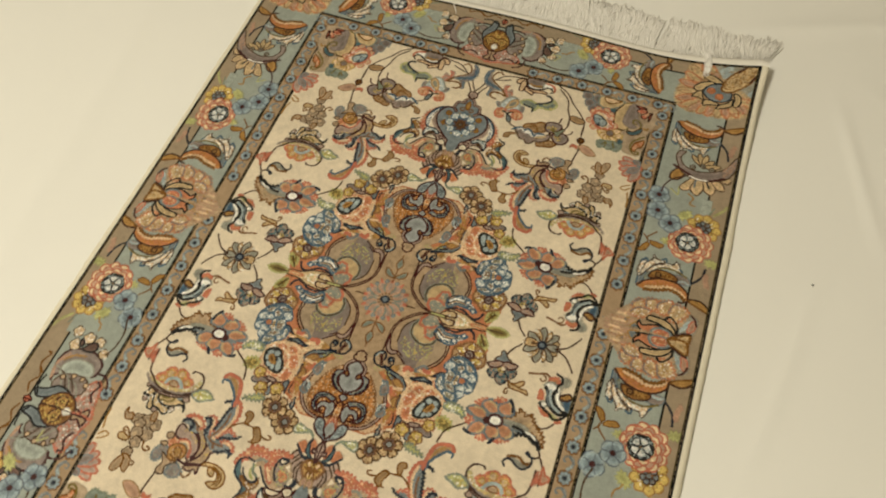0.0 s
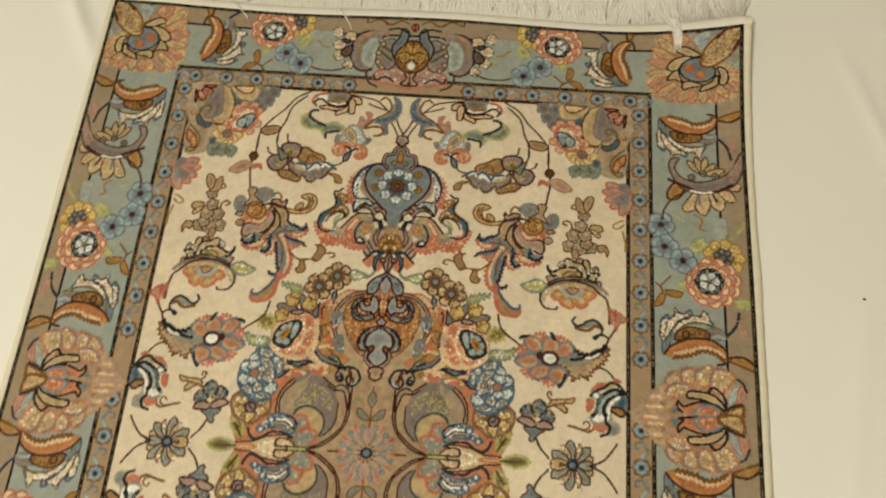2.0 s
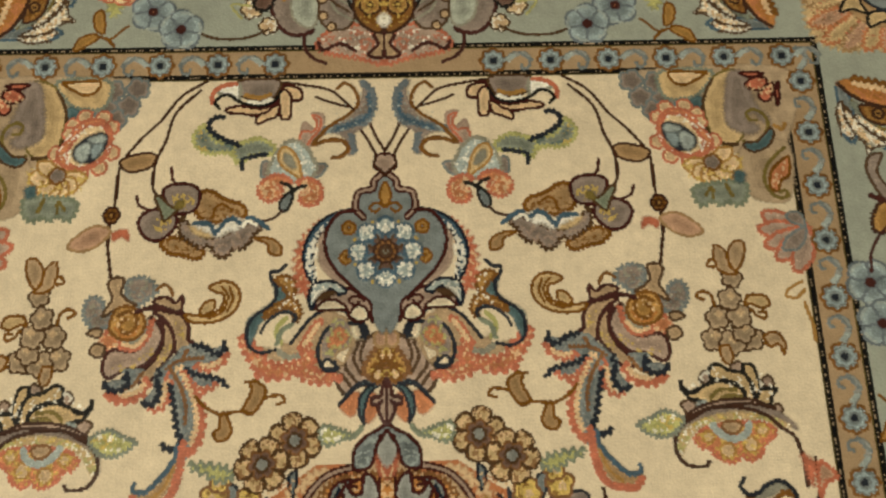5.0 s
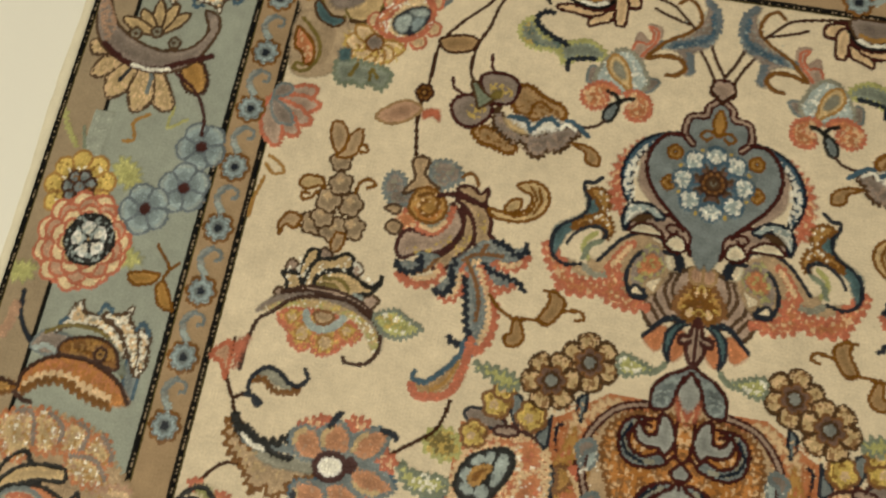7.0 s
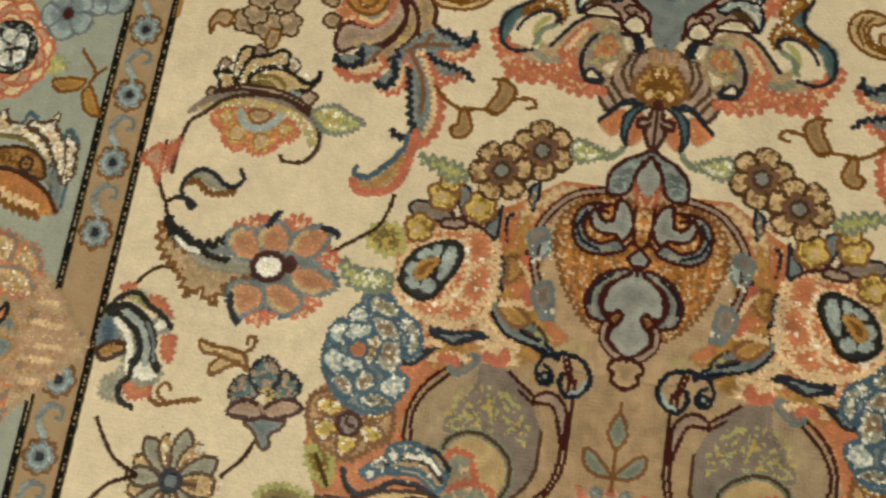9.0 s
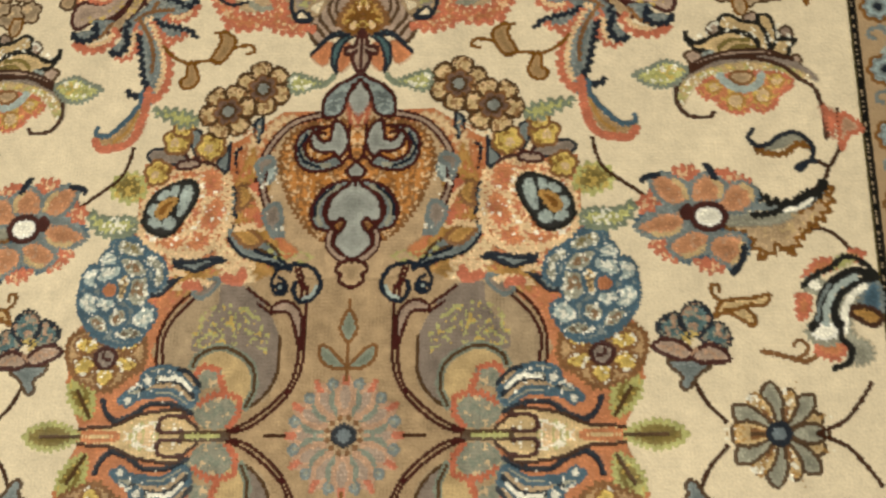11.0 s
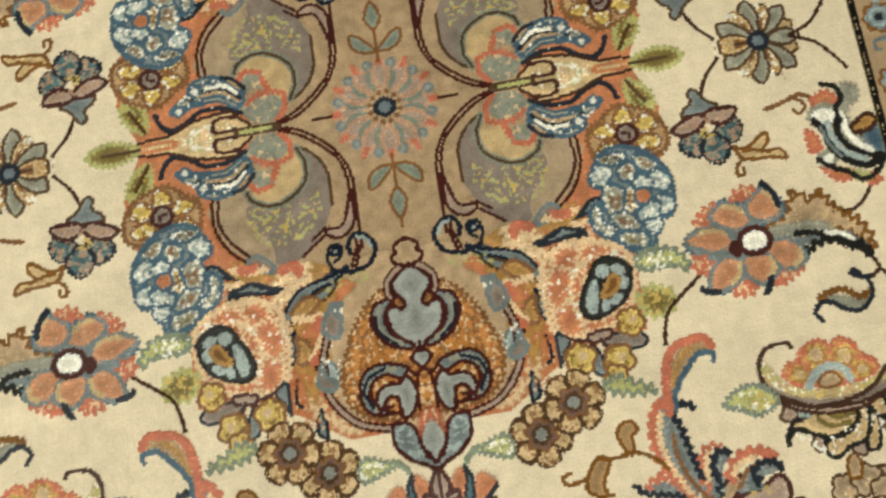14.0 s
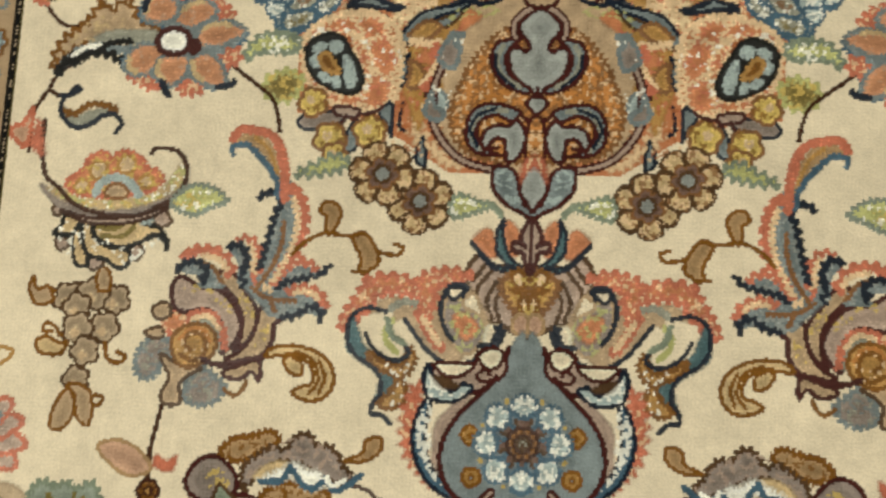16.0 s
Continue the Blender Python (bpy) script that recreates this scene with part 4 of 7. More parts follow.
area("palemauve", [(18, 236.3), (25.3, 230.3), (30.1, 223.3), (29.8, 211.9), (24.9, 205.7), (17.5, 199.7), (27, 217), (27.2, 227.2)])
area("slate", [(0, 254.2), (3.2, 253.2), (5.7, 246.8), (13.2, 244.9), (13.8, 237.1), (21.7, 236), (27.2, 227.2), (27, 217), (21.3, 207), (12.7, 198.5), (6.7, 187.6), (5.5, 184.8), (0, 184.8)])
for colour, wide in (("maroon", 3.7), ("palemauve", 1.0)):
    line(colour, [(1.5, 254.5), (5, 251.3), (6, 247.3), (11.7, 246), (13.4, 242.8), (13.6, 237.6), (10.1, 233.5)], wide)
line("maroon", [(13.6, 236.6), (21.7, 235.5), (27.2, 226.6), (27, 217), (21.3, 207), (12.7, 198.5), (7.1, 188.8), (5.9, 184.8)], 1.9)
area("palemauve", [(7.1, 188.8), (7.2, 193.7), (11.5, 197.3), (18.8, 200.6), (30, 196.6), (30.8, 192.2), (17.9, 190.9), (16.4, 187), (10.7, 185.2)], "maroon", 1.5)
area("cream", [(18.1, 191.1), (21.1, 194.5), (25.9, 195.6), (29.4, 193.7), (30.8, 191)], "maroon", 1.5)
area("cream", [(8.3, 186.2), (8.8, 191), (12.7, 192.4), (16.4, 188.5), (13.6, 185.9)], "maroon", 1.4)
line("maroon", [(9.8, 194.9), (13.9, 197), (16.5, 194.8), (14.1, 192.6), (12, 194.3)], 1.4)
area("lightblue", [(18, 199.2), (24.3, 203.8), (32.5, 202.4), (34.7, 195.8), (33.2, 191.2), (31.4, 195.8), (25.2, 200.3), (21.1, 197.7)], "navy", 1.6)
flecks("ivory", [(18.7, 199.6), (24.8, 203.8), (32.5, 202), (33.8, 194.6), (25.2, 200.3)], 0.35)
area("umber", [(22.3, 198.4), (27.2, 199.5), (31.4, 195.8), (27.1, 195.9)])
area("ochre", [(0, 250), (2.2, 246.5), (2.2, 241.5), (0, 238.5)], "gold", 1.3)
line("gold", [(0, 238.7), (4.5, 240.3), (7.2, 237.9), (4.7, 235.8), (2.7, 237.4)], 1.5)
for at in ((16.9, 228.5), (17.7, 214.6)):
    puff(at, 3.8, "ochre", "gold", "slate")
motif("pendant_rosette", "white and blue rosette with a brown heart", "silk")
bloom((0, 217), 12, 8, "slate", "blue", 6, "cocoa", deep=0.12, split=False)
for k in range(9):
    a = math.pi * k / 8
    s, c = math.sin(a), math.cos(a)
    if k % 2:
        leaf((5 * s, 217 + 5 * c), (11 * s, 217 + 11 * c), 3.2, "slateblue", "blue")
        puff((15.2 * s, 217 + 15.2 * c), 2.2, "yellow", "slate")
    else:
        leaf((4.5 * s, 217 + 4.5 * c), (9.5 * s, 217 + 9.5 * c), 5, "cocoa", "umber")
        tip = [(r * math.sin(a + d), 217 + r * math.cos(a + d)) for r, d in ((8.5, 0), (10.5, 0.32), (14, 0.3), (16.4, 0), (14, -0.3), (10.5, -0.32))]
        area("lightblue", tip, "blue", 1.3, jag=0.6)
        flecks("ivory", tip, 0.4)
bloom((0, 217), 6.2, 10, "gold", "brown", 3.4, "brown", deep=0.12)
bloom((0, 217), 2.6, 4, "dusk", "umber", 0.8, "dusk", deep=0.1, split=False)

motif("pendant_stem", "twin brown stems above the pendant", "wool")
area("palemauve", [(0, 264.2), (3.8, 263.6), (5.3, 258.8), (2.8, 256.1), (0, 255.3)], "maroon", 1.4)
line("brown", [(7.4, 281.1), (4.3, 273.7), (0, 265.8)], 1.5)
line("brown", [(11.4, 276.7), (7.6, 270.9), (4.5, 264.1), (5.3, 259.3), (2.2, 256.6), (0, 253.5)], 1.5)

# ---- field flowers ----
motif("acanthus_leaf", "mauve and blue acanthus leaf beside the stems", "silk")
area("palemauve", [(39.4, 270.6),(38.7, 281.1),(33.5, 277.8),(31.1, 283.3),(34.7, 285.6),(29.5, 284.7),(29.9, 278.3),(34.3, 271.1),(36.2, 266.8)], "palemauve", 1.2)
area("mauve", [(32.4, 275.0),(23.3, 280.0),(15.6, 284.4),(10.6, 295.2),(12.2, 302.1),(6.9, 298.1),(4.8, 291.8),(6.3, 281.1),(12.4, 276.6),(15.0, 273.9),(13.8, 265.1),(17.4, 264.5),(18.0, 271.1),(23.2, 275.0)])
for pts, wide in (([(10.6, 301.5),(6.9, 297.5),(5.1, 291.8),(6.6, 284.4),(10.9, 279.4)], 2.6), ([(8.9, 283.3),(18.1, 278.9),(29.3, 276.7)], 3.0), ([(16.0, 274.4),(14.3, 265.1)], 2.2)):
    line("slateblue", pts, wide, 1.0)
line("blue", [(8.0, 295.2),(7.1, 286.1),(12.0, 281.1),(23.2, 277.2)], 1.3, 0.8)
flecks("lightblue", [(10.6, 300.9),(4.8, 291.8),(7.8, 279.7),(28.3, 276.1)], 0.08)
line("gold", [(33.3, 271.1),(25.8, 279.1),(16.9, 285.0),(12.6, 290.9),(14.8, 298.1),(19.5, 301.2),(22.6, 298.3)], 1.9)
line("gold", [(33.8, 269.5),(26.9, 271.7),(20.5, 271.4),(17.2, 267.3),(20.4, 263.7),(24.5, 262.9)], 2.3)

motif("arch_stem", "brown arching stem with small leaves", "wool")
line("brown", [(15, 287.5), (25.4, 297.3), (38.5, 300.7), (48.9, 302.4)], 1.5)
line("brown", [(17.6, 288.9), (27.9, 292.2), (33.1, 294.5)], 1.4)
line("brown", [(85.8, 303.6), (97.7, 295.8), (107, 283.1), (116.4, 273.3), (124.2, 260.9), (125.2, 244.7), (125.8, 238.1)], 1.6)
line("brown", [(88.8, 298.7), (99.7, 287.3), (103.7, 273.3), (107.9, 262.3), (108.2, 250.1), (104, 243.5)], 1.6)
line("brown", [(127.2, 234.1), (127, 223.7), (124.3, 208.4)], 1.7)
area("taupe", [(108.3, 266.4), (115.9, 266.9), (124.4, 263.6), (121.5, 258.7), (113.9, 258.7), (109.1, 261.5)], "brown", 1.2)
bloom((126.5, 237.3), 4.6, 6, "gold", "brown", 1.6, "ochre", deep=0.12)
area("pinkish", [(126.3, 230.2), (135.1, 231.9), (145.3, 223.5), (138.9, 220.5), (130.6, 223.7)], "taupe", 1.3)
area("coral", [(117.3, 225.1), (119, 230.3), (125, 228.9), (124.6, 225), (121.1, 226.9)])
motif("half_blossom", "half blossom hanging from the field edge", "wool")
area("peach", [(39.6, 294.5), (41, 298.7), (46.8, 300.7), (50.9, 299.6), (47.4, 295.9), (44.7, 293.1), (41.3, 292.8)], "maroon", 1.6)
area("peach", [(45, 294.5), (48.2, 298.4), (50.8, 296.7), (49.8, 284.6), (47.7, 283.2), (45.2, 284.3)], "maroon", 1.6)
area("peach", [(50.5, 290.2), (54.8, 288.8), (59.8, 285.4), (61.5, 283.7), (60.4, 280.9), (57.1, 282.6), (52.1, 284.6)], "maroon", 1.5)
area("peach", [(51.1, 292.2), (58.7, 288.8), (69, 290.2), (75.4, 289.3), (75.5, 287.1), (68.8, 286.5), (62.4, 285.4), (56.1, 287.4)], "maroon", 1.5)
area("mauve", [(51.5, 303.6), (69.7, 303.6), (69.9, 297.3), (65.3, 293.9), (56.3, 292.7), (51.8, 296.7)], "umber", 1.3)
line("ochre", [(55.1, 295.9), (60.2, 294.4), (66.7, 295.9)], 2.2)
line("ivory", [(54.2, 293.3), (60.1, 291.6), (65.3, 292.5)], 1.8, 0.4)
area("ivory", [(69.5, 300.7), (74.8, 301.6), (81.1, 299), (79.2, 296.7), (73.9, 295.9), (70.2, 293.3)], "dusk", 1.2, jag=0.8)
line("coral", [(71.7, 301.9), (78.6, 300.7), (82.8, 296.7), (83, 292.1)], 1.8, 0.6)
line("ink", [(50, 297.3), (53.7, 292.2), (60, 290.2), (69.1, 292.2), (75, 296.1), (79.6, 295), (81.5, 292.1), (79.3, 289.3)], 1.7)

motif("teal_feather", "green and teal feather leaf", "silk")
area("greygreen", [(90.7, 275.1),(86.2, 280.3),(83.2, 277.0),(79.3, 272.3),(71.5, 270.7),(69.8, 267.1),(78.9, 266.3),(84.0, 266.6),(88.3, 269.3)], "palegreen", 1.5, jag=0.9)
area("greygreen", [(71.9, 268.5),(66.5, 271.8),(58.9, 273.1),(51.6, 268.7),(53.0, 265.7),(63.6, 264.4),(68.5, 260.9)], "palegreen", 1.5, jag=0.9)
flecks("yellow", [(90.7, 275.1),(86.1, 278.4),(84.1, 267.4),(88.3, 269.3)], 0.25)
flecks("teal", [(85.7, 277.0),(71.5, 270.1),(73.9, 267.4),(84.2, 268.5)], 0.3)
line("navy", [(76.7, 285.0),(81.3, 284.2),(83.9, 279.8),(79.5, 275.1),(74.2, 272.3),(68.4, 269.9)], 1.8, 0.9)
line("navy", [(66.8, 258.2),(67.3, 262.5),(63.6, 264.1),(55.5, 265.5)], 1.7, 0.6)

motif("iris", "blue and coral iris flower", "silk")
area("palemauve", [(30.8, 283.3), (34.4, 284.6), (32, 280.5), (34.2, 276.3), (39.1, 276.3), (40.9, 269.4), (37.6, 267.8), (34.9, 272.2), (31.7, 276.3), (30.2, 280.5)], "coral", 1.2)
area("mauve", [(27.3, 259.2), (31.1, 260), (34.7, 255.9), (36.1, 252.4), (30.9, 253.8), (28.5, 256.5)], "slate", 1.3)
area("mauve", [(53.5, 260.7), (57.5, 261.2), (58, 254.7), (53.4, 252.3), (49.7, 252.9)], "slate", 1.3)
area("lightblue", [(31.8, 258.1), (33.9, 262.7), (36.5, 267.8), (41.7, 271.6), (46.8, 271), (50.7, 266.6), (53.9, 259.6), (54.2, 254.2), (48.4, 252.9), (40.9, 251.1), (34.7, 253)], "dusk", 1.3, jag=0.7)
flecks("ivory", [(32.3, 259.2), (37.1, 268.1), (42.7, 271.1), (50.2, 266.7), (52.4, 259.9), (37.2, 254.6)], 0.2)
area("sand", [(39.4, 252.7), (40.1, 260.7), (43.6, 266.7), (47.7, 268.8), (50.3, 263.9), (47.6, 258.5), (43.2, 255.3)], "ochre", 1.4)
area("dusk", [(41.8, 258.6), (44, 264), (47.1, 265.3), (47.5, 261.8), (44.3, 258.6)])
area("salmon", [(43.3, 250.5), (45.9, 253.7), (52.2, 254.8), (58.3, 250.4), (58.6, 245.1), (54.2, 242.3), (49.3, 243.6), (48, 247.1), (51, 248.9), (47.1, 250)], "coral", 1.4, jag=0.7)
area("salmon", [(41.1, 250.5), (37.2, 253), (31.1, 250.6), (29.2, 245.3), (31.9, 240.6), (36.8, 239.8), (39.6, 242.6), (38.5, 245.8), (34.5, 247.1), (37.3, 248.4)], "coral", 1.4, jag=0.7)
flecks("peach", [(45.9, 253.2), (58.3, 250.4), (56.8, 243.8), (49.3, 243.9)], 0.35)
flecks("peach", [(31.1, 250.6), (38.4, 251.9), (39.4, 242.6), (32.4, 240.6)], 0.35)
area("slate", [(43, 246.8), (45.7, 245.7), (49, 241), (47.9, 237.3), (45.4, 237.9), (43.5, 241.6)], "ink", 1.5)
line("ink", [(37.1, 249.5), (40.8, 248.4), (43.4, 245.8)], 1.9)
line("ink", [(43, 247.4), (44.6, 249.7), (48.3, 251)], 1.9)
line("brown", [(47.6, 237.3), (51.4, 234.2), (56.8, 232.6)], 1.4)

motif("lotus_bird", "taupe and gold lotus with mauve wings", "wool")
area("taupe", [(63.9, 236.7), (66.6, 241.1), (74.2, 243.7), (81.9, 248.2), (87.7, 245.5), (88.2, 238.3), (81, 232.9), (68.7, 234)], "gold", 1.5, jag=0.7)
line("gold", [(70.9, 238.5), (75.3, 241.3), (78.9, 239.2), (79.6, 235)], 1.4)
area("taupe", [(82.6, 219), (88.9, 222.8), (95.3, 226.1), (103, 223.9), (98.7, 218.8), (92.2, 217.6), (86, 215.6)], "gold", 1.5, jag=0.8)
flecks("gold", [(64, 236.7), (81, 247), (88, 240), (80, 234)], 0.2)
flecks("gold", [(84, 219), (96, 225), (101, 223), (92, 218)], 0.2)
area("mauve", [(56.7, 230.5), (63.7, 232), (70.9, 228.1), (80.5, 225.4), (88.2, 229.7), (94, 235.7), (94.4, 227.9), (89.2, 223.5), (85.1, 221), (80.3, 221.6), (77.6, 217.5), (72.7, 216.3), (69.2, 220.4), (65.5, 219.9), (62, 223), (60.2, 226.4)], "umber", 1.2, jag=0.9)
flecks("palemauve", [(57.4, 230), (70.8, 227.3), (80.5, 224.9), (93.3, 233.1), (87.7, 222.8), (75.1, 217), (63.3, 223)], 0.3)
area("sand", [(78.2, 228), (83.3, 231.3), (90.2, 231.3), (86.8, 227.2), (80.5, 225.7)])
area("ivory", [(66.2, 233.5), (72.4, 234.5), (77.1, 230.6), (83.4, 232.9), (88.8, 232.3), (82, 228.7), (76.9, 226.2), (72.8, 228.3), (68.4, 228.9)], jag=0.7)
line("blue", [(53.7, 229), (57.5, 232.3), (62.6, 234.6), (66.1, 231.2), (70, 234.6), (74.8, 231.9), (78.2, 227.5), (80.9, 231.9), (88.4, 232.6)], 1.7, 0.6)
line("ivory", [(59.2, 231), (63.7, 233), (65.6, 230.4)], 1.6)
area("mauve", [(86.3, 247.1), (89.6, 250.8), (97.1, 251.8), (103.4, 248.8), (100.3, 240.9), (94.1, 237.2), (87.6, 239.7)], "maroon", 1.7)
area("mauve", [(97, 236.4), (103.7, 239.8), (111, 238.2), (113.8, 232.9), (110, 226.4), (103.8, 224.9), (98, 229.1), (96, 233.3)], "maroon", 1.7)
flecks("yellow", [(88.6, 243.6), (94.3, 247), (99.2, 245.4), (95.8, 239.6), (90.8, 239.6)], 0.5)
flecks("yellow", [(98.3, 233.8), (103.5, 236.9), (106.9, 233), (104.1, 228.6), (100, 230.2)], 0.5)
area("green", [(95.1, 240.7), (98.8, 240.6), (105.5, 246.4), (107.1, 245.1), (103.8, 238.2), (102.3, 234), (98.8, 236.7)], "umber", 1.4)
area("olive", [(92.8, 242.8), (96, 243.6), (97.5, 240.1), (94.3, 239.6)])
line("maroon", [(110.5, 237.9), (110.7, 240), (114.3, 242.1), (115.4, 246.1)], 1.6)
line("maroon", [(96.6, 251.3), (99.3, 253.9), (100.2, 259.6)], 1.6)
area("taupe", [(48.3, 216.5), (47.7, 220.6), (52.3, 224.4), (59.9, 224.8), (53.9, 221.8), (52.8, 217.7)], "gold", 1.4)

motif("corner_spray", "corner spray with grey leaf and gold edges", "wool")
area("lobe", [(119.1, 304.7), (194.3, 304.7), (189.5, 266), (178.2, 260), (166.9, 260.1), (152.9, 270.3), (148.4, 287.2), (128.8, 297.2)])
area("lobe", [(167.3, 263.4), (189.5, 266), (188, 238.9), (176.1, 236.4), (168, 242.4)])
for dx, dy in ((0, 0), (12, -1), (23, -3), (4, -9), (15, -10), (10, -16)):
    bloom((119 + dx, 300 + dy), 6.6, 5, "mauve", "slate", 0.1, "mauve", deep=0.2, turn=40 * dx, split=False)
area("sand", [(133.3, 304.4), (158, 304.4), (153, 294.3), (146.1, 290), (134.6, 290.9)], "greygreen", 1.4, jag=0.8)
area("peach", [(137.9, 304.1), (150.1, 304.1), (155.8, 303.6), (149.6, 299.5), (144.2, 297.2), (139.3, 298.9)], "gold", 1.7)
area("teal", [(145.9, 288.6), (151.8, 290.9), (152, 282.9), (153.4, 274.5), (149.2, 275.9), (146.5, 281.5)])
area("sand", [(152.6, 288.6), (155.7, 295.8), (160.3, 302.4), (169.6, 304.4), (167.3, 291.4), (163.1, 277.3), (169.5, 271.1), (163.6, 264.8), (156.4, 267.6), (153.3, 275.9)], "olive", 1.3)
area("mauve", [(166, 302.4), (173.4, 303.6), (175.4, 294.3), (177.6, 285.7), (182, 280), (182.7, 275.8), (179.1, 277.2), (177.1, 281.5), (171.8, 280.1), (172.7, 277.2), (177.5, 274.4), (174.5, 271.1), (167.1, 272.2), (162.1, 277.3), (162.9, 288.6)], jag=0.7)
line("umber", [(157.9, 299.5), (154.8, 294.3), (152.4, 287.2), (152, 278.7), (154.2, 270.3), (160, 266.2), (166.3, 265.6)], 1.7)
line("olive", [(176.6, 277.8), (173.4, 278.4), (172.3, 281.8), (176.1, 283.4), (180.7, 280), (181.5, 274.4), (178, 268.3), (171.3, 265.6), (169.5, 267.2)], 1.8)
area("teal", [(169.4, 266.1), (175.2, 266.7), (180.1, 271.1), (183, 273.9), (184, 270.2), (180.8, 264.7), (174.6, 261.7), (170.5, 262.8)], "umber", 1.2)
for pts in ([(173.6, 296.6), (178.2, 300.6), (183.3, 300.1), (184.2, 296.6), (178.6, 293.7)], [(179.6, 291.4), (184.2, 296.6), (186.8, 297.2), (185, 289.1), (181.3, 288)], [(187.7, 294.3), (189.7, 297.7), (189, 288.5), (187.6, 285.7)], [(172, 303), (178.6, 303.6), (183.1, 302.4), (176.9, 300.6)]):
    area("coral", pts, "maroon", 1.6)
flecks("peach", [(173.6, 296.6), (183.3, 300.1), (186.8, 297.2), (185, 289.1), (179.6, 291.4)], 0.25)
area("salmon", [(179, 247), (180.9, 252.4), (187.5, 258.3), (189.4, 257.8), (188.3, 249.6), (183.9, 246.4), (182.2, 241.6), (178.9, 243)], "gold", 1.6)
flecks("peach", [(179.5, 247), (182.3, 252.9), (187.7, 256.4), (184, 247), (180.9, 243)], 0.3)
line("olive", [(187.7, 263.3), (180.2, 256.5), (176.8, 249.7), (177.5, 243), (181.6, 238.4), (186.3, 238.9), (185.7, 241.6), (183.2, 241.1)], 1.8)
line("ochre", [(184.7, 275), (188, 273), (189.9, 275.8)], 2)

motif("corner_rose", "blue-hearted coral rose", "silk")
for tip in [(129.8, 280.2), (134.1, 285.2), (143.1, 285.8), (148.3, 281.5), (149.3, 277.3), (155.1, 267.6), (151.8, 260.2), (142.7, 257.5), (134.2, 260.3), (128.6, 267.7)]:
    puff(tip, 4.2, "peach", "coral")
area("salmon", [(129.5, 277.4), (135.8, 284.4), (145.3, 282.4), (149.2, 275.9), (154.4, 267.6), (150.6, 261.3), (140.4, 259.4), (131, 266.3)], "coral", 1.6)
area("peach", [(131.5, 277.4), (135.5, 281.9), (143.8, 280.1), (147, 274), (150.1, 267.6), (148.2, 262.1), (140.5, 260.8), (132.3, 266.3)], "coral", 1.3, jag=0.6)
flecks("ivory", [(130.9, 278.8), (145.2, 281.5), (153.9, 267.6), (143, 260.2), (131, 266.3)], 0.15)
area("navy", [(131.3, 275.2), (134.1, 277.7), (140.8, 276), (146.6, 270.4), (146.8, 265.7), (142.7, 262.7), (137, 263.5), (132.5, 269)])
area("lightblue", [(132.3, 275.1), (134.5, 276.5), (140.2, 274.6), (137.9, 272.6), (133.1, 272.9)])
area("lightblue", [(139.1, 271.2), (142.2, 272.3), (145.9, 269), (144.7, 264.6), (140.9, 264.1)])
area("skyblue", [(133.2, 271.3), (137.8, 271.2), (138, 265.7), (135.5, 266.3)])

motif("corner_flower", "yellow half flower", "silk")
for tip, wide in (((139.5, 255.3), 8), ((143.9, 249.4), 9), ((149.5, 246.1), 9), ((156, 246.1), 9), ((161.7, 248.5), 9), ((166.6, 255.7), 9), ((163, 263.4), 7)):
    leaf((153.1, 255.8), tip, wide, "peach", "ochre", 0.5)
flecks("yellow", [(140.1, 256.7), (166.9, 260.6), (162.8, 247.1), (144.1, 247.2)], 0.25)
flecks("gold", [(147.3, 253.9), (160, 255.2), (156.9, 249.8), (148.2, 249.9)], 0.3)
puff((153.1, 256.6), 4.6, "mauve", "gold")

motif("corner_leaf", "grey-green lobed leaf", "wool")
area("greygreen", [(143.3, 244), (151.5, 246.1), (166.5, 246.6), (167.5, 239.1), (163.1, 234.9), (159.1, 237), (154.7, 234.9), (151.8, 237.6), (146.5, 235), (143.6, 237.9)], "green", 1.2, jag=1.0)
area("teal", [(163.4, 252), (167.5, 250.8), (167, 246.5), (162.8, 247.1)], jag=0.6)
line("olive", [(148.4, 240.5), (151.7, 244), (151.9, 239.2)], 1.7)
line("olive", [(158.4, 245.5), (160.7, 239.7)], 1.9)

motif("edge_palmette", "coral-edged half palmette at the field edge", "silk")
for tip in [(173.1, 230.6), (170.5, 223.3), (172.4, 215), (176.8, 208.4), (184.7, 202.2)]:
    leaf((193, 223.1), tip, 9, "palemauve", "coral", 1.2, None, 0.6)
leaf((191.8, 223.1), (180.6, 212.9), 7, "mauve", "slate", 1)
leaf((191.9, 224.4), (184.1, 229.7), 6, "mauve", "slate", -1)
line("ochre", [(186.9, 197.7), (181.8, 195.2), (178.9, 191.6), (183.5, 190.3), (187.6, 193.9)], 1.5)
line("ochre", [(186.7, 187.7), (188.9, 177.9), (189, 170.7)], 1.8)

motif("tulip", "gold and coral tulip with swirled heart", "silk")
for pts in ([(134.9, 195.2),(131.2, 199.7),(127.0, 197.4),(124.8, 192.1),(121.0, 188.9),(127.2, 184.6),(133.0, 188.0)], [(117.1, 204.4),(112.4, 207.8),(106.2, 206.5),(102.7, 201.7),(107.1, 197.7),(110.9, 194.8),(114.8, 197.4)]):
    area("mauve", pts, "slate", 1.2, jag=0.9)
    flecks("slate", pts, 0.25)
    flecks("dusk", pts, 0.15)
area("tan", [(125.1, 205.8),(121.5, 208.2),(117.9, 206.6),(118.7, 201.1),(115.8, 197.6),(111.7, 195.3),(118.8, 194.3),(126.1, 190.9),(124.7, 194.8),(122.7, 198.5)], "umber", 1.5)
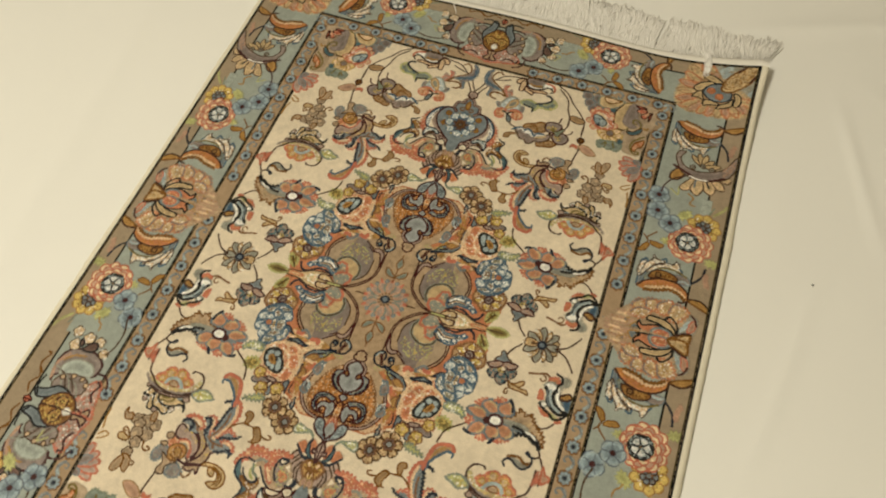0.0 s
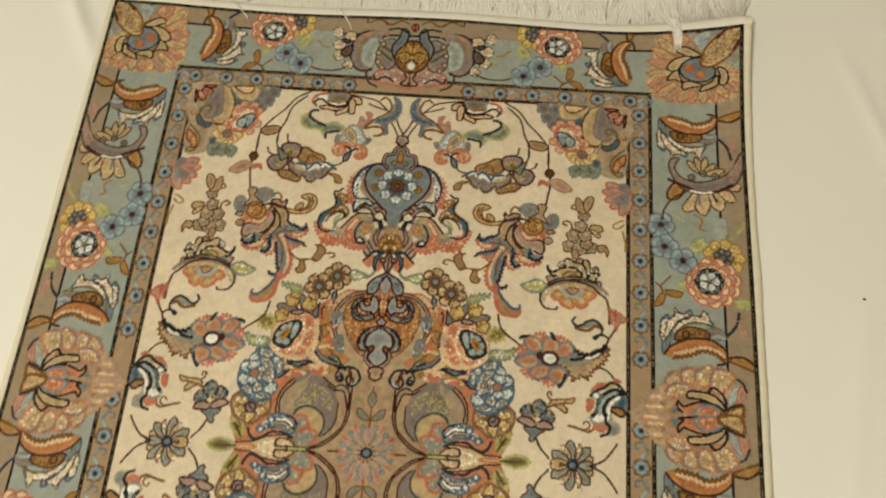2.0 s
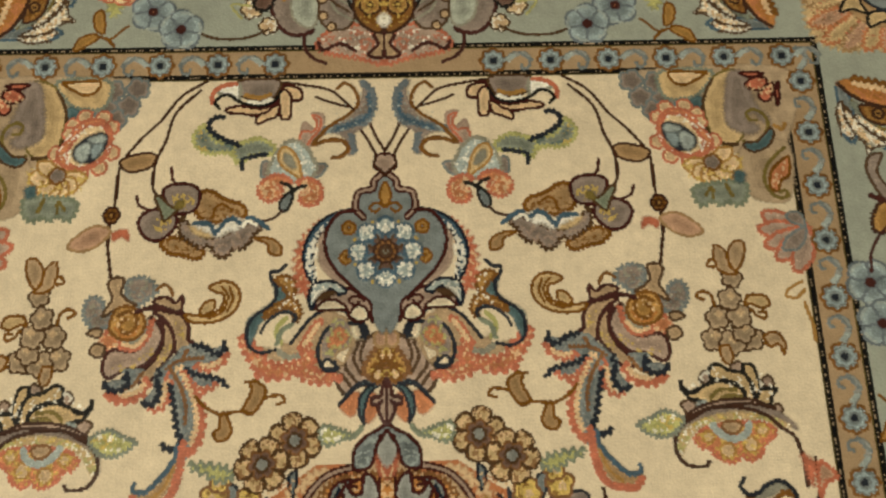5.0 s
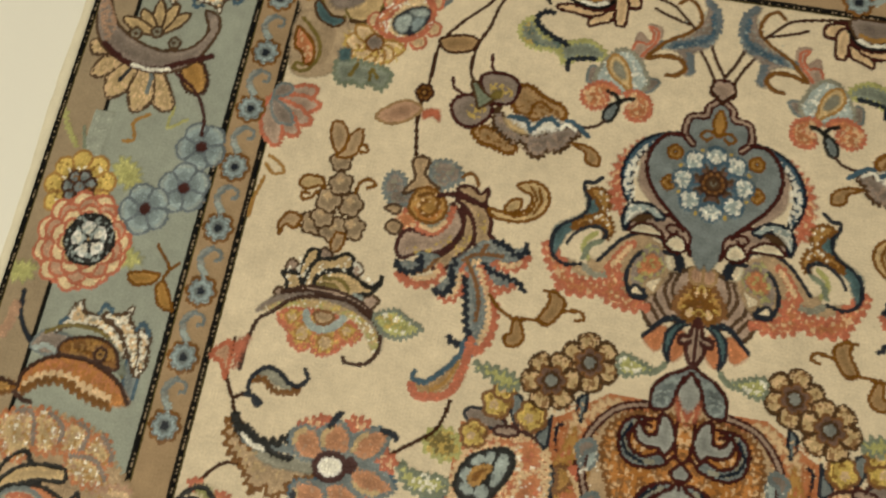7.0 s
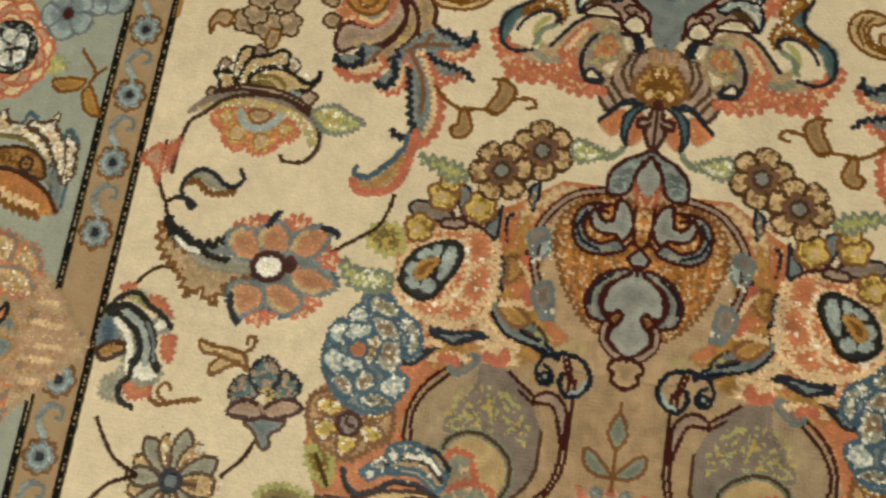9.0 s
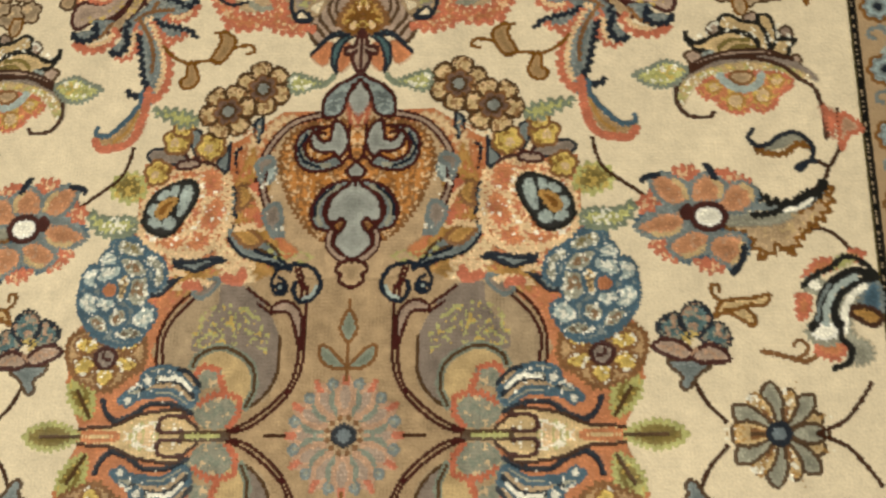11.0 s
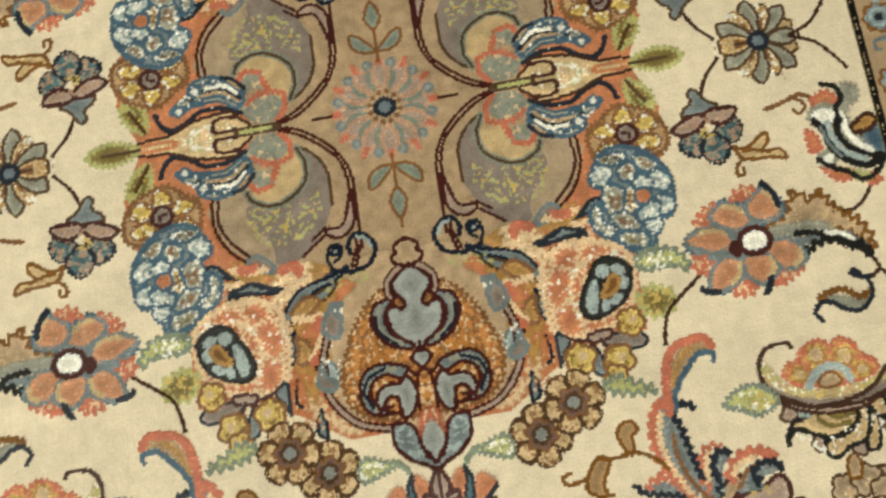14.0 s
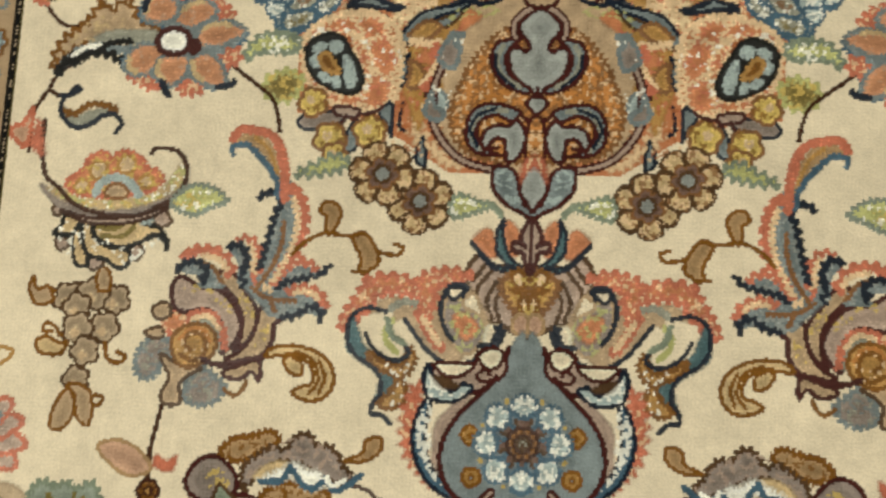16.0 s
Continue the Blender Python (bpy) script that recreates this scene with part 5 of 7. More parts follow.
line("gold", [(102.8, 202.2),(99.6, 204.3),(96.7, 202.0),(95.7, 199.6)], 1.6)
area("salmon", [(126.3, 181.1),(122.8, 184.0),(118.1, 180.6),(119.0, 176.4),(125.3, 175.4)], "coral", 1.3, jag=0.7)
flecks("peach", [(126.3, 181.1),(122.8, 184.0),(118.1, 180.6),(119.0, 176.4),(125.3, 175.4)], 0.3)
for pts in ([(132.4, 183.2),(129.3, 185.5),(125.8, 184.4),(127.3, 181.5)], [(130.8, 175.2),(128.2, 179.1),(123.8, 176.9),(126.2, 172.8)]):
    area("tan", pts, "umber", 1.3)
area("tan", [(103.2, 197.8),(98.0, 198.5),(94.1, 196.0),(91.2, 198.8),(91.2, 193.4),(93.6, 190.9),(98.7, 194.1),(103.4, 195.4)], "maroon", 1.7)
area("tan", [(103.6, 192.0),(97.4, 193.2),(90.8, 190.0),(87.7, 185.3),(87.4, 179.4),(85.6, 178.1),(88.4, 175.1),(93.0, 174.2),(94.0, 181.3),(97.9, 188.3)], "maroon", 1.8)
area("tan", [(100.9, 189.7),(96.7, 186.2),(93.9, 180.4),(93.8, 174.5),(99.4, 167.0),(101.3, 163.5),(103.6, 162.2),(107.1, 160.7),(107.0, 165.8),(102.1, 170.6),(99.0, 176.6),(98.6, 183.7)], "maroon", 1.8)
area("palemauve", [(104.8, 190.0),(99.9, 184.9),(99.2, 179.0),(102.4, 173.0),(107.8, 168.1),(114.7, 166.9),(121.4, 163.7),(124.5, 167.5),(123.4, 173.4),(119.4, 176.1),(112.1, 175.0),(106.6, 178.7),(104.7, 184.7)], "maroon", 1.8)
flecks("yellow", [(100.4, 171.9),(96.3, 178.4),(94.6, 175.6),(99.0, 168.4)], 0.3)
flecks("yellow", [(119.9, 170.0),(111.6, 170.3),(102.8, 176.2),(103.3, 172.5),(111.3, 167.5),(118.3, 166.8)], 0.3)
flecks("yellow", [(93.5, 187.5),(89.9, 185.3),(88.9, 180.5),(91.5, 178.1)], 0.25)
area("dusk", [(116.5, 179.5),(110.6, 178.3),(106.4, 183.2),(105.6, 188.5),(108.9, 188.2),(110.1, 182.1)])
line("coral", [(117.7, 177.3),(110.8, 175.9),(105.7, 180.9),(103.9, 188.6)], 1.7, 0.8)
line("peach", [(116.4, 178.3),(110.5, 177.4),(106.3, 181.8)], 1.0, 0.5)
area("ochre", [(122.1, 189.8),(119.8, 194.0),(114.5, 194.9),(109.1, 191.8),(107.1, 187.0),(108.9, 181.9),(113.9, 179.9),(119.1, 181.3),(122.7, 185.0)], "gold", 1.5)
line("gold", [(119.4, 190.9),(114.3, 192.8),(110.5, 189.3),(111.8, 184.2),(116.0, 183.3),(118.4, 186.8),(116.0, 189.1)], 1.8)
line("orange", [(120.1, 185.6),(116.8, 181.9),(112.0, 182.1),(109.1, 186.0)], 1.3)
flecks("peach", [(120.7, 189.9),(114.8, 193.5),(109.6, 190.3),(110.7, 183.1),(118.4, 183.3)], 0.1)
line("maroon", [(111.3, 192.4),(104.8, 194.1),(97.3, 192.2),(90.9, 191.0)], 2.2)

motif("tulip_leaf", "ochre curled leaf beside the tulip", "wool")
area("sand", [(79.5, 202.4),(75.6, 204.8),(69.5, 204.5),(66.0, 200.7),(66.0, 194.4),(70.6, 189.3),(78.8, 186.6),(87.2, 187.5),(89.0, 190.6),(80.2, 189.7),(73.8, 193.1),(72.9, 199.0),(76.4, 200.3)], "gold", 1.5)
line("gold", [(73.7, 202.9),(70.9, 198.1),(72.8, 191.7),(78.9, 188.6)], 1.3)
line("gold", [(70.3, 202.5),(68.7, 197.2),(70.8, 191.7)], 1.2)
area("sand", [(83.3, 191.3),(80.8, 195.7),(77.0, 196.6),(76.7, 193.0),(80.3, 190.4)], "gold", 1.4)

motif("thistle", "blue thistle with coral edges", "silk")
area("slate", [(100.7, 164.5),(95.4, 161.8),(90.0, 164.0),(84.1, 167.1),(85.5, 174.8),(91.8, 173.4),(97.8, 168.1)])
for pts in ([(86.1, 129.2),(88.2, 133.5),(89.1, 139.4),(90.5, 147.3),(92.2, 155.1),(94.5, 161.3),(91.6, 165.3),(88.1, 163.1),(85.1, 156.3),(83.3, 147.6),(82.9, 139.7),(83.8, 133.7)], [(105.0, 153.1),(101.5, 151.6),(98.2, 155.9),(97.0, 162.7),(98.2, 167.0),(101.2, 164.9),(101.0, 158.7)], [(122.5, 161.4),(119.5, 158.4),(114.3, 159.0),(108.8, 162.3),(106.5, 166.7),(111.6, 166.7),(114.8, 166.4),(113.7, 163.1)],
            [(87.2, 166.2),(84.6, 161.6),(78.7, 159.5),(73.2, 160.5),(78.3, 163.4),(84.1, 166.5)], [(90.9, 174.6),(84.8, 170.0),(78.5, 168.8),(72.6, 171.0),(71.2, 175.3),(76.5, 175.1),(84.2, 177.1)]):
    area("slate", pts, "slate", 1.2)
    flecks("steel", pts, 0.3)
for pts, wide in (([(84.9, 131.2),(81.2, 135.0),(79.5, 141.8),(79.8, 147.7),(81.6, 153.5),(85.4, 159.3),(88.4, 165.4)], 3.4), ([(102.7, 150.6),(98.3, 149.8),(95.3, 153.4),(94.7, 160.9),(96.1, 165.1)], 2.2), ([(121.7, 157.1),(116.4, 154.4),(110.5, 154.4),(105.2, 157.7),(103.9, 162.9)], 3.2), ([(84.6, 159.5),(79.6, 157.1),(73.6, 159.5)], 2.2), ([(83.7, 167.9),(78.6, 166.7),(72.7, 168.5),(69.9, 172.6)], 3.0)):
    line("coral", pts, 0.75 * wide, 1.4)
for pts in ([(83.8, 134.9),(81.9, 142.5),(83.0, 151.5),(86.2, 159.2),(89.2, 165.0)], [(97.9, 151.7),(96.4, 155.9),(96.0, 161.8)], [(114.4, 156.0),(108.4, 157.6),(105.5, 161.3)], [(81.5, 168.3),(76.6, 167.7),(72.3, 170.2)], [(92.3, 166.4),(89.2, 167.7)]):
    line("peach", pts, 1.1, 0.9)
for pts in ([(86.6, 143.5),(86.8, 149.8),(89.4, 159.1),(94.3, 166.7)], [(113.5, 158.6),(109.5, 161.1),(106.7, 165.7)], [(96.3, 167.0),(89.9, 170.7),(80.5, 171.1)], [(89.1, 171.7),(87.4, 175.1)]):
    line("walnut", pts, 1.5, 0.3)
for pts, wide in (([(96.4, 135.4),(93.6, 133.3),(89.6, 133.8),(87.9, 136.7),(90.0, 140.6),(91.3, 147.3),(92.5, 153.1),(94.1, 160.5)], 2.4), ([(105.8, 153.2),(102.6, 151.8),(99.4, 153.8),(98.7, 158.8),(100.2, 161.8),(99.0, 166.5)], 2.4), ([(123.1, 162.2),(121.6, 159.1),(116.3, 158.3),(112.2, 161.2),(114.1, 164.0),(113.6, 166.4)], 2.4),
                  ([(87.6, 167.0),(83.4, 164.2),(76.7, 163.1),(72.0, 161.3),(69.7, 158.1)], 2.0), ([(85.0, 176.9),(80.3, 176.5),(77.3, 174.1),(73.4, 172.7),(70.8, 175.3),(72.3, 177.7)], 2.2)):
    line("navy", pts, 0.75 * wide, 1.1)
area("taupe", [(89.1, 133.5), (90.6, 128.6), (95, 120.6), (102.1, 116.1), (106.9, 117.7), (106.4, 113.8), (98.8, 111.8), (94.1, 114.9), (90.1, 122)])
line("blue", [(89.7, 134.8), (90.6, 128.6), (96.8, 120.7), (102.1, 116.5), (106.9, 116.8), (107.1, 119.9)], 1.8, 0.6)
line("ochre", [(90.4, 125.9), (94.3, 117.5), (99, 113.9)], 1.6)
line("coral", [(87, 135.8), (88, 124.2), (92.6, 113.2), (103.9, 110.8), (107.4, 114.6)], 2.6, 0.7)

motif("tendril", "ochre tendril with two leaves", "wool")
line("gold", [(50.7, 153.6), (46, 154.2), (44.1, 151.5), (47.8, 150.5)], 1.5)
line("gold", [(49.5, 154.1), (53, 153.1)], 1.5)
area("taupe", [(53, 153.6), (52.7, 157.3), (56.8, 160.5), (59.1, 160), (59.1, 155.1), (62.5, 148.4), (58.5, 146.7), (55.1, 149.9)], "gold", 1.5)
line("gold", [(56.8, 160.2), (61.4, 160.2)], 1.5)
line("gold", [(58.5, 147.1), (64.3, 147.9), (72.3, 147.3), (78.3, 150.2), (82.8, 154.7)], 1.7)
area("taupe", [(69.8, 147.4), (71.6, 146.4), (72.2, 141.2), (74.4, 139.6), (72.8, 136.3), (68.7, 136.6), (66.7, 140.6)], "gold", 1.5)

motif("blossom_spike", "taupe spike of small blossoms", "wool")
sizes = (6.4, 6.4, 6.8, 6, 6.2, 6.4, 6, 5.6)
for (cx, cy), rr in zip([(144.5, 172.6), (161, 172.3), (152.5, 170.8), (157.8, 175.5), (147.2, 182.2), (156.8, 182.8), (153.4, 190.6), (155.6, 200.5)], sizes):
    bloom((cx, cy), rr, 5, "lobe", "umber", 0.1, "umber", deep=0.22, turn=31 * cx, split=False, thick=1.2)
    bloom((cx + 0.8, cy + 1.6), rr * 0.45, 4, "peach", "lobe", 0.1, "ivory", deep=0.3, split=False, thick=0.9)
line("gold", [(146.4, 187.8), (145.1, 192.7), (141.4, 194.5), (138.6, 192.3), (141.7, 190.5)], 1.7)
area("sand", [(159.8, 188.1), (162.2, 192), (168.9, 191.7), (171, 188), (167.6, 185.8), (163.1, 187.8)], "gold", 1.5)
line("gold", [(162.6, 185.6), (164.6, 182.7), (168, 181.1), (168.8, 184.1), (166, 184.1)], 1.6)
area("tan", [(166.5, 173), (169.5, 174.8), (173.2, 174.3), (175.4, 169.5), (174.4, 165.2), (172.6, 169.5), (168.7, 168.6)], "gold", 1.5)
line("gold", [(166.5, 169.8), (169.1, 168.1)], 1.4)
line("gold", [(150.1, 207.1), (147.4, 209.4), (145.2, 206.7), (147.9, 205.6)], 1.6)
area("tan", [(149.3, 215.8), (153.9, 213.2), (155.4, 205.6), (158.7, 203), (155, 201.8), (149.4, 205.6)], "gold", 1.3)
area("tan", [(158, 217), (162.9, 216.9), (161.9, 209.3), (157.6, 203.5), (154.8, 210.6)], "gold", 1.3)
area("tan", [(146.4, 168.5), (150.5, 169.4), (151.7, 164.1), (150.2, 161.3), (147.4, 163)], "gold", 1.3)

motif("lotus_bowl", "lotus bowl with black and white crest", "silk")
for pts in ([(135.8, 155), (138.2, 158.5), (140.8, 156.8), (138.8, 152.6)], [(150.1, 160.6), (154.3, 162.2), (155.2, 158.2), (151.4, 157.5)], [(163.4, 154.5), (166.5, 155.4), (167.9, 151.7), (164.1, 151)], [(165, 140.2), (168.2, 143.4), (170.2, 141), (167.9, 137.9)], [(126.8, 144.1), (130, 146.3), (133.2, 144), (130.5, 140.2)]):
    area("palemauve", pts, "umber", 1.2)
area("sand", [(128, 151.7), (132.6, 149.3), (137.6, 152.2), (143.6, 153.9), (149.2, 152.9), (153.5, 150.1), (155.1, 144.3), (147, 143.3), (139, 143.9), (135.2, 145.8), (130.8, 147)], "ink", 1.8)
area("sand", [(140.7, 159.6), (144.4, 161.4), (149.2, 158.5), (155.1, 157), (157.8, 152.3), (158.6, 144.2), (155.2, 145), (154.2, 150.1), (149.3, 153.6), (142.5, 154.9), (140.8, 156.1)], "ink", 1.8)
area("sand", [(155.5, 160.5), (159.5, 160.5), (161.2, 155.7), (161.6, 149.9), (159.1, 144.9), (158.5, 152.3), (156, 156.5)], "ink", 1.7)
area("sand", [(161.6, 149.5), (165.9, 150.3), (169, 149.3), (166.4, 147.1), (165.4, 143.4), (161.9, 143), (159.5, 144)], "ink", 1.8)
flecks("ivory", [(140.7, 159.6), (149.2, 158.5), (157.8, 152.3), (161.7, 159.3), (167.3, 148.7), (158.6, 144.2), (142.4, 154), (129.1, 149.3)], 0.18)
line("ink", [(127.8, 154), (127.9, 151), (131.5, 149.5), (134.3, 150.4)], 2.2)
line("olive", [(139.6, 143.9), (140.5, 147.5), (144.3, 150.2), (151.2, 150.1)], 1.7)
line("olive", [(143, 145.2), (146.3, 147.4), (153.2, 147.3)], 1.6)
area("lightblue", [(133.7, 144.7), (137.5, 145.7), (137.8, 143.4), (134.3, 143.1)])
area("lightblue", [(159.5, 141.9), (163.1, 143), (164.1, 140.2), (160.9, 140.3)])
area("mauve", [(175.7, 131.8),(169.5, 135.2),(162.9, 138.7),(154.5, 140.6),(144.3, 140.7),(135.9, 138.1),(128.6, 133.8),(123.2, 125.6),(121.8, 128.0),(123.6, 135.4),(130.0, 140.6),(137.8, 144.0),(147.8, 145.9),(158.1, 145.1),(166.8, 140.8),(172.7, 136.5)])
area("palemauve", [(166.8, 141.3),(158.3, 143.5),(148.1, 143.7),(138.0, 141.8),(128.3, 136.7),(123.6, 134.9),(130.0, 140.8),(137.8, 144.2),(147.8, 146.1),(158.1, 145.3)], "brown", 1.4)
rim_band = [(172.6, 133.6),(163.4, 134.2),(152.9, 136.8),(140.6, 136.6),(130.8, 132.3),(124.3, 122.7),(124.4, 130.9),(134.3, 137.6),(148.4, 140.4),(162.9, 138.7)]
area("sand", rim_band)
flecks("palegreen", rim_band, 0.35)
flecks("ivory", rim_band, 0.18)
flecks("yellow", rim_band, 0.15)
petals = [(165.8, 131.8),(163.2, 128.5),(160.1, 126.4),(158.5, 122.2),(153.5, 120.2),(150.2, 122.8),(147.4, 119.7),(142.2, 120.6),(138.5, 123.8),(137.0, 126.7),(134.3, 125.8),(131.5, 129.0),(133.6, 132.3),(138.7, 134.5),(150.9, 135.8),(161.3, 135.0)]
area("salmon", petals, "coral", 1.6, jag=0.7)
for at, r in (((154.7, 126.6), 4.0), ((144.7, 124.4), 4.0), ((160.3, 132.5), 3.2), ((137.1, 130.4), 3.2)):
    puff(at, r, "peach", "ochre")
flecks("yellow", petals, 0.25)
line("lightblue", [(155.1, 134.9),(153.2, 131.1),(148.3, 129.2),(143.0, 130.9),(139.5, 134.9)], 3.2)
area("tan", [(151.3, 135.6),(150.4, 132.3),(146.4, 131.6),(143.1, 134.2),(145.5, 136.7)], "walnut", 1.3)
line("brown", [(136.3, 119.9), (134.5, 118.2), (128.3, 118.6), (124.5, 121.3), (122.7, 126.8), (124.3, 133.5), (128, 137.9), (134, 140.8), (142.3, 142.9), (153.7, 142), (162.5, 138.9), (168.7, 133.3), (173.8, 129.2), (175.8, 122.5), (176.7, 115.8), (176.6, 108.8)], 1.8)
area("coral", [(175.7, 121.4), (179.3, 119.7), (184.3, 115.7), (181, 115.7), (178.8, 108.8), (177.4, 111.4)], jag=0.7)

motif("lotus_leaf", "yellow-green leaf beside the lotus bowl", "silk")
area("palegreen", [(127.4, 138.3),(124.5, 133.7),(118.7, 131.0),(113.3, 131.9),(107.2, 136.4),(112.7, 138.8),(118.7, 141.9),(123.9, 140.4)], "greygreen", 1.3, jag=0.8)
flecks("yellow", [(126.6, 137.9),(121.4, 134.1),(115.2, 135.6),(118.8, 140.5),(124.0, 139.8)], 0.4)
flecks("ivory", [(126.6, 137.9),(118.6, 131.6),(110.1, 135.9),(118.8, 140.9)], 0.15)

motif("vine", "brown vine arching round the flowers", "wool")
line("brown", [(111.1, 85.6),(105.6, 90.2),(99.1, 94.9),(94.2, 99.4),(91.9, 105.2),(90.8, 110.9)], 1.6)
line("brown", [(181.3, 120.0),(181.9, 113.3),(181.7, 106.7),(178.9, 100.9),(176.4, 97.3),(173.1, 99.3),(169.6, 99.7)], 1.6)
line("brown", [(176.4, 97.3),(174.7, 92.8),(170.6, 89.0),(165.3, 85.4)], 1.5)
line("brown", [(184.6, 59.2),(181.1, 64.7),(176.7, 70.3),(171.3, 73.4),(165.0, 72.8)], 1.6)
area("pinkish", [(189.7, 111.8),(186.0, 116.7),(182.6, 118.1),(181.2, 109.4),(181.8, 104.4),(184.8, 110.2)], "coral", 1.3, jag=0.7)
motif("vine_curl", "dark blue curling leaf with gold fringe", "silk")
area("dusk", [(170.6, 103.7),(168.4, 108.0),(164.5, 110.5),(159.7, 109.1),(155.5, 106.2),(151.0, 105.7),(154.5, 103.7),(160.2, 105.1),(166.0, 107.0)])
line("gold", [(169.9, 104.7),(166.3, 106.5),(161.0, 102.8),(154.7, 102.8),(150.3, 104.7)], 1.8, 0.9)
line("navy", [(170.4, 99.4),(171.3, 104.1),(169.4, 108.3),(165.1, 111.0),(159.9, 110.0),(155.7, 106.8),(151.1, 106.1),(148.4, 109.3),(150.1, 112.6)], 2.0)
line("navy", [(171.8, 99.4),(167.7, 99.1),(164.8, 97.1),(166.0, 95.9),(167.8, 97.6)], 1.9)
motif("acanthus_spray", "taupe acanthus spray with gold teeth and black edge", "silk")
area("tan", [(174.2, 89.8),(171.3, 84.2),(164.2, 80.5),(155.2, 79.6),(148.4, 78.4),(138.6, 78.5),(136.6, 74.2),(144.5, 71.0),(147.4, 66.4),(150.9, 62.8),(156.2, 66.9),(159.9, 64.3),(165.2, 71.9),(172.3, 77.7),(175.9, 85.7)], "gold", 1.7, jag=1.5)
area("dusk", [(162.9, 79.8),(153.1, 79.9),(139.9, 79.6),(137.9, 75.2),(147.4, 74.3),(158.2, 75.8)])
flecks("sand", [(171.7, 84.1),(161.7, 79.1),(147.1, 72.7),(157.2, 69.2),(167.1, 74.2)], 0.2)
line("slate", [(172.8, 88.7),(168.0, 83.4),(159.9, 81.1),(150.0, 82.0),(140.2, 80.8)], 2.4, 0.6)
line("ink", [(174.1, 91.3),(170.4, 86.0),(163.9, 83.1),(157.3, 83.1),(152.8, 84.6),(149.5, 87.2)], 2.4, 1.3)
line("ink", [(168.6, 87.8),(161.8, 83.4),(154.8, 79.6),(147.6, 78.7)], 1.8, 0.8)
line("ivory", [(169.1, 84.5),(164.4, 81.3),(159.3, 80.5)], 1.3, 0.5)
motif("orange_flower", "six-petalled rust flower with white heart", "silk")
area("slate", [(149.4, 88.9),(142.7, 92.3),(136.5, 94.0),(129.2, 95.4),(121.5, 94.8),(114.3, 95.3),(111.2, 88.2),(107.9, 80.2),(105.7, 75.2),(112.3, 70.5),(116.7, 65.0),(123.2, 61.6),(129.9, 63.1),(137.6, 59.1),(142.8, 61.3),(145.1, 69.9),(136.3, 73.0),(137.4, 79.9),(147.7, 83.1)], "blue", 1.3, jag=0.8)
for pts in ([(147.7, 91.2),(143.2, 94.4),(137.5, 96.5),(136.5, 94.0),(142.5, 91.5)], [(128.9, 95.1),(126.1, 98.0),(120.3, 97.1),(121.4, 94.2),(125.9, 92.9)], [(114.0, 85.2),(111.5, 87.7),(107.6, 85.3),(108.2, 81.4),(111.6, 81.8)], [(118.0, 67.2),(113.9, 69.9),(110.7, 68.7),(114.3, 64.5),(119.1, 62.2)], [(136.0, 59.8),(131.4, 62.1),(126.9, 61.1),(130.1, 58.0),(133.9, 58.0)]):
    area("coral", pts, "coral", 1.2, jag=1.2)
    flecks("peach", pts, 0.3)
for pts in ([(149.3, 88.5),(145.2, 91.6),(140.2, 90.5),(136.5, 86.8),(134.6, 82.8),(138.7, 79.7),(144.4, 80.2),(148.3, 83.9)], [(138.4, 90.4),(136.4, 93.2),(132.0, 95.1),(128.2, 93.5),(125.5, 89.1),(125.8, 84.2),(131.7, 83.6),(135.9, 84.8)], [(125.2, 85.4),(125.0, 90.5),(121.3, 93.5),(115.2, 95.6),(111.2, 94.5),(112.1, 90.6),(113.8, 86.5),(118.1, 83.0),(123.0, 83.2)],
            [(123.8, 77.6),(120.8, 80.5),(114.3, 80.2),(109.0, 77.2),(106.2, 75.9),(106.9, 72.9),(112.5, 71.1),(119.0, 71.8),(122.6, 74.0)], [(132.0, 71.1),(127.9, 73.7),(123.4, 72.9),(119.5, 70.3),(117.0, 66.6),(121.7, 62.6),(126.9, 63.9),(130.8, 67.1)], [(144.2, 69.4),(138.2, 71.9),(133.3, 70.9),(131.1, 66.6),(132.9, 63.1),(138.9, 59.4),(142.9, 61.7)]):
    area("apricot", pts, "slate", 1.4, jag=0.7)
    flecks("pinkish", pts, 0.1)
for pts in ([(147.8, 84.8),(147.7, 88.2),(144.5, 90.6)], [(136.5, 85.5),(136.9, 89.7),(134.5, 92.8)], [(124.4, 85.5),(123.5, 89.8),(120.1, 92.9)], [(121.6, 74.2),(116.9, 71.9),(111.4, 72.3)], [(129.9, 67.2),(126.4, 64.6),(122.0, 63.8)], [(143.2, 68.0),(142.1, 63.0),(139.1, 61.0)]):
    line("sand", pts, 1.0, 0.6)
line("navy", [(114.7, 95.3),(110.8, 95.0),(108.5, 93.2)], 2.0, 0.6)
line("navy", [(135.1, 93.4),(133.6, 96.6),(131.7, 99.0)], 2.0, 0.6)
line("navy", [(143.8, 66.9),(142.6, 61.3),(139.2, 56.9)], 2.0, 0.6)
area("ivory", [(137.8, 77.8),(137.0, 81.2),(133.4, 83.2),(128.5, 82.8),(125.9, 79.4),(127.4, 75.4),(131.7, 73.6),(135.8, 74.7)], "maroon", 2.4)
area("maroon", [(126.5, 81.4),(124.3, 83.0),(122.1, 80.8),(123.2, 78.1),(125.6, 78.2)], "maroon")

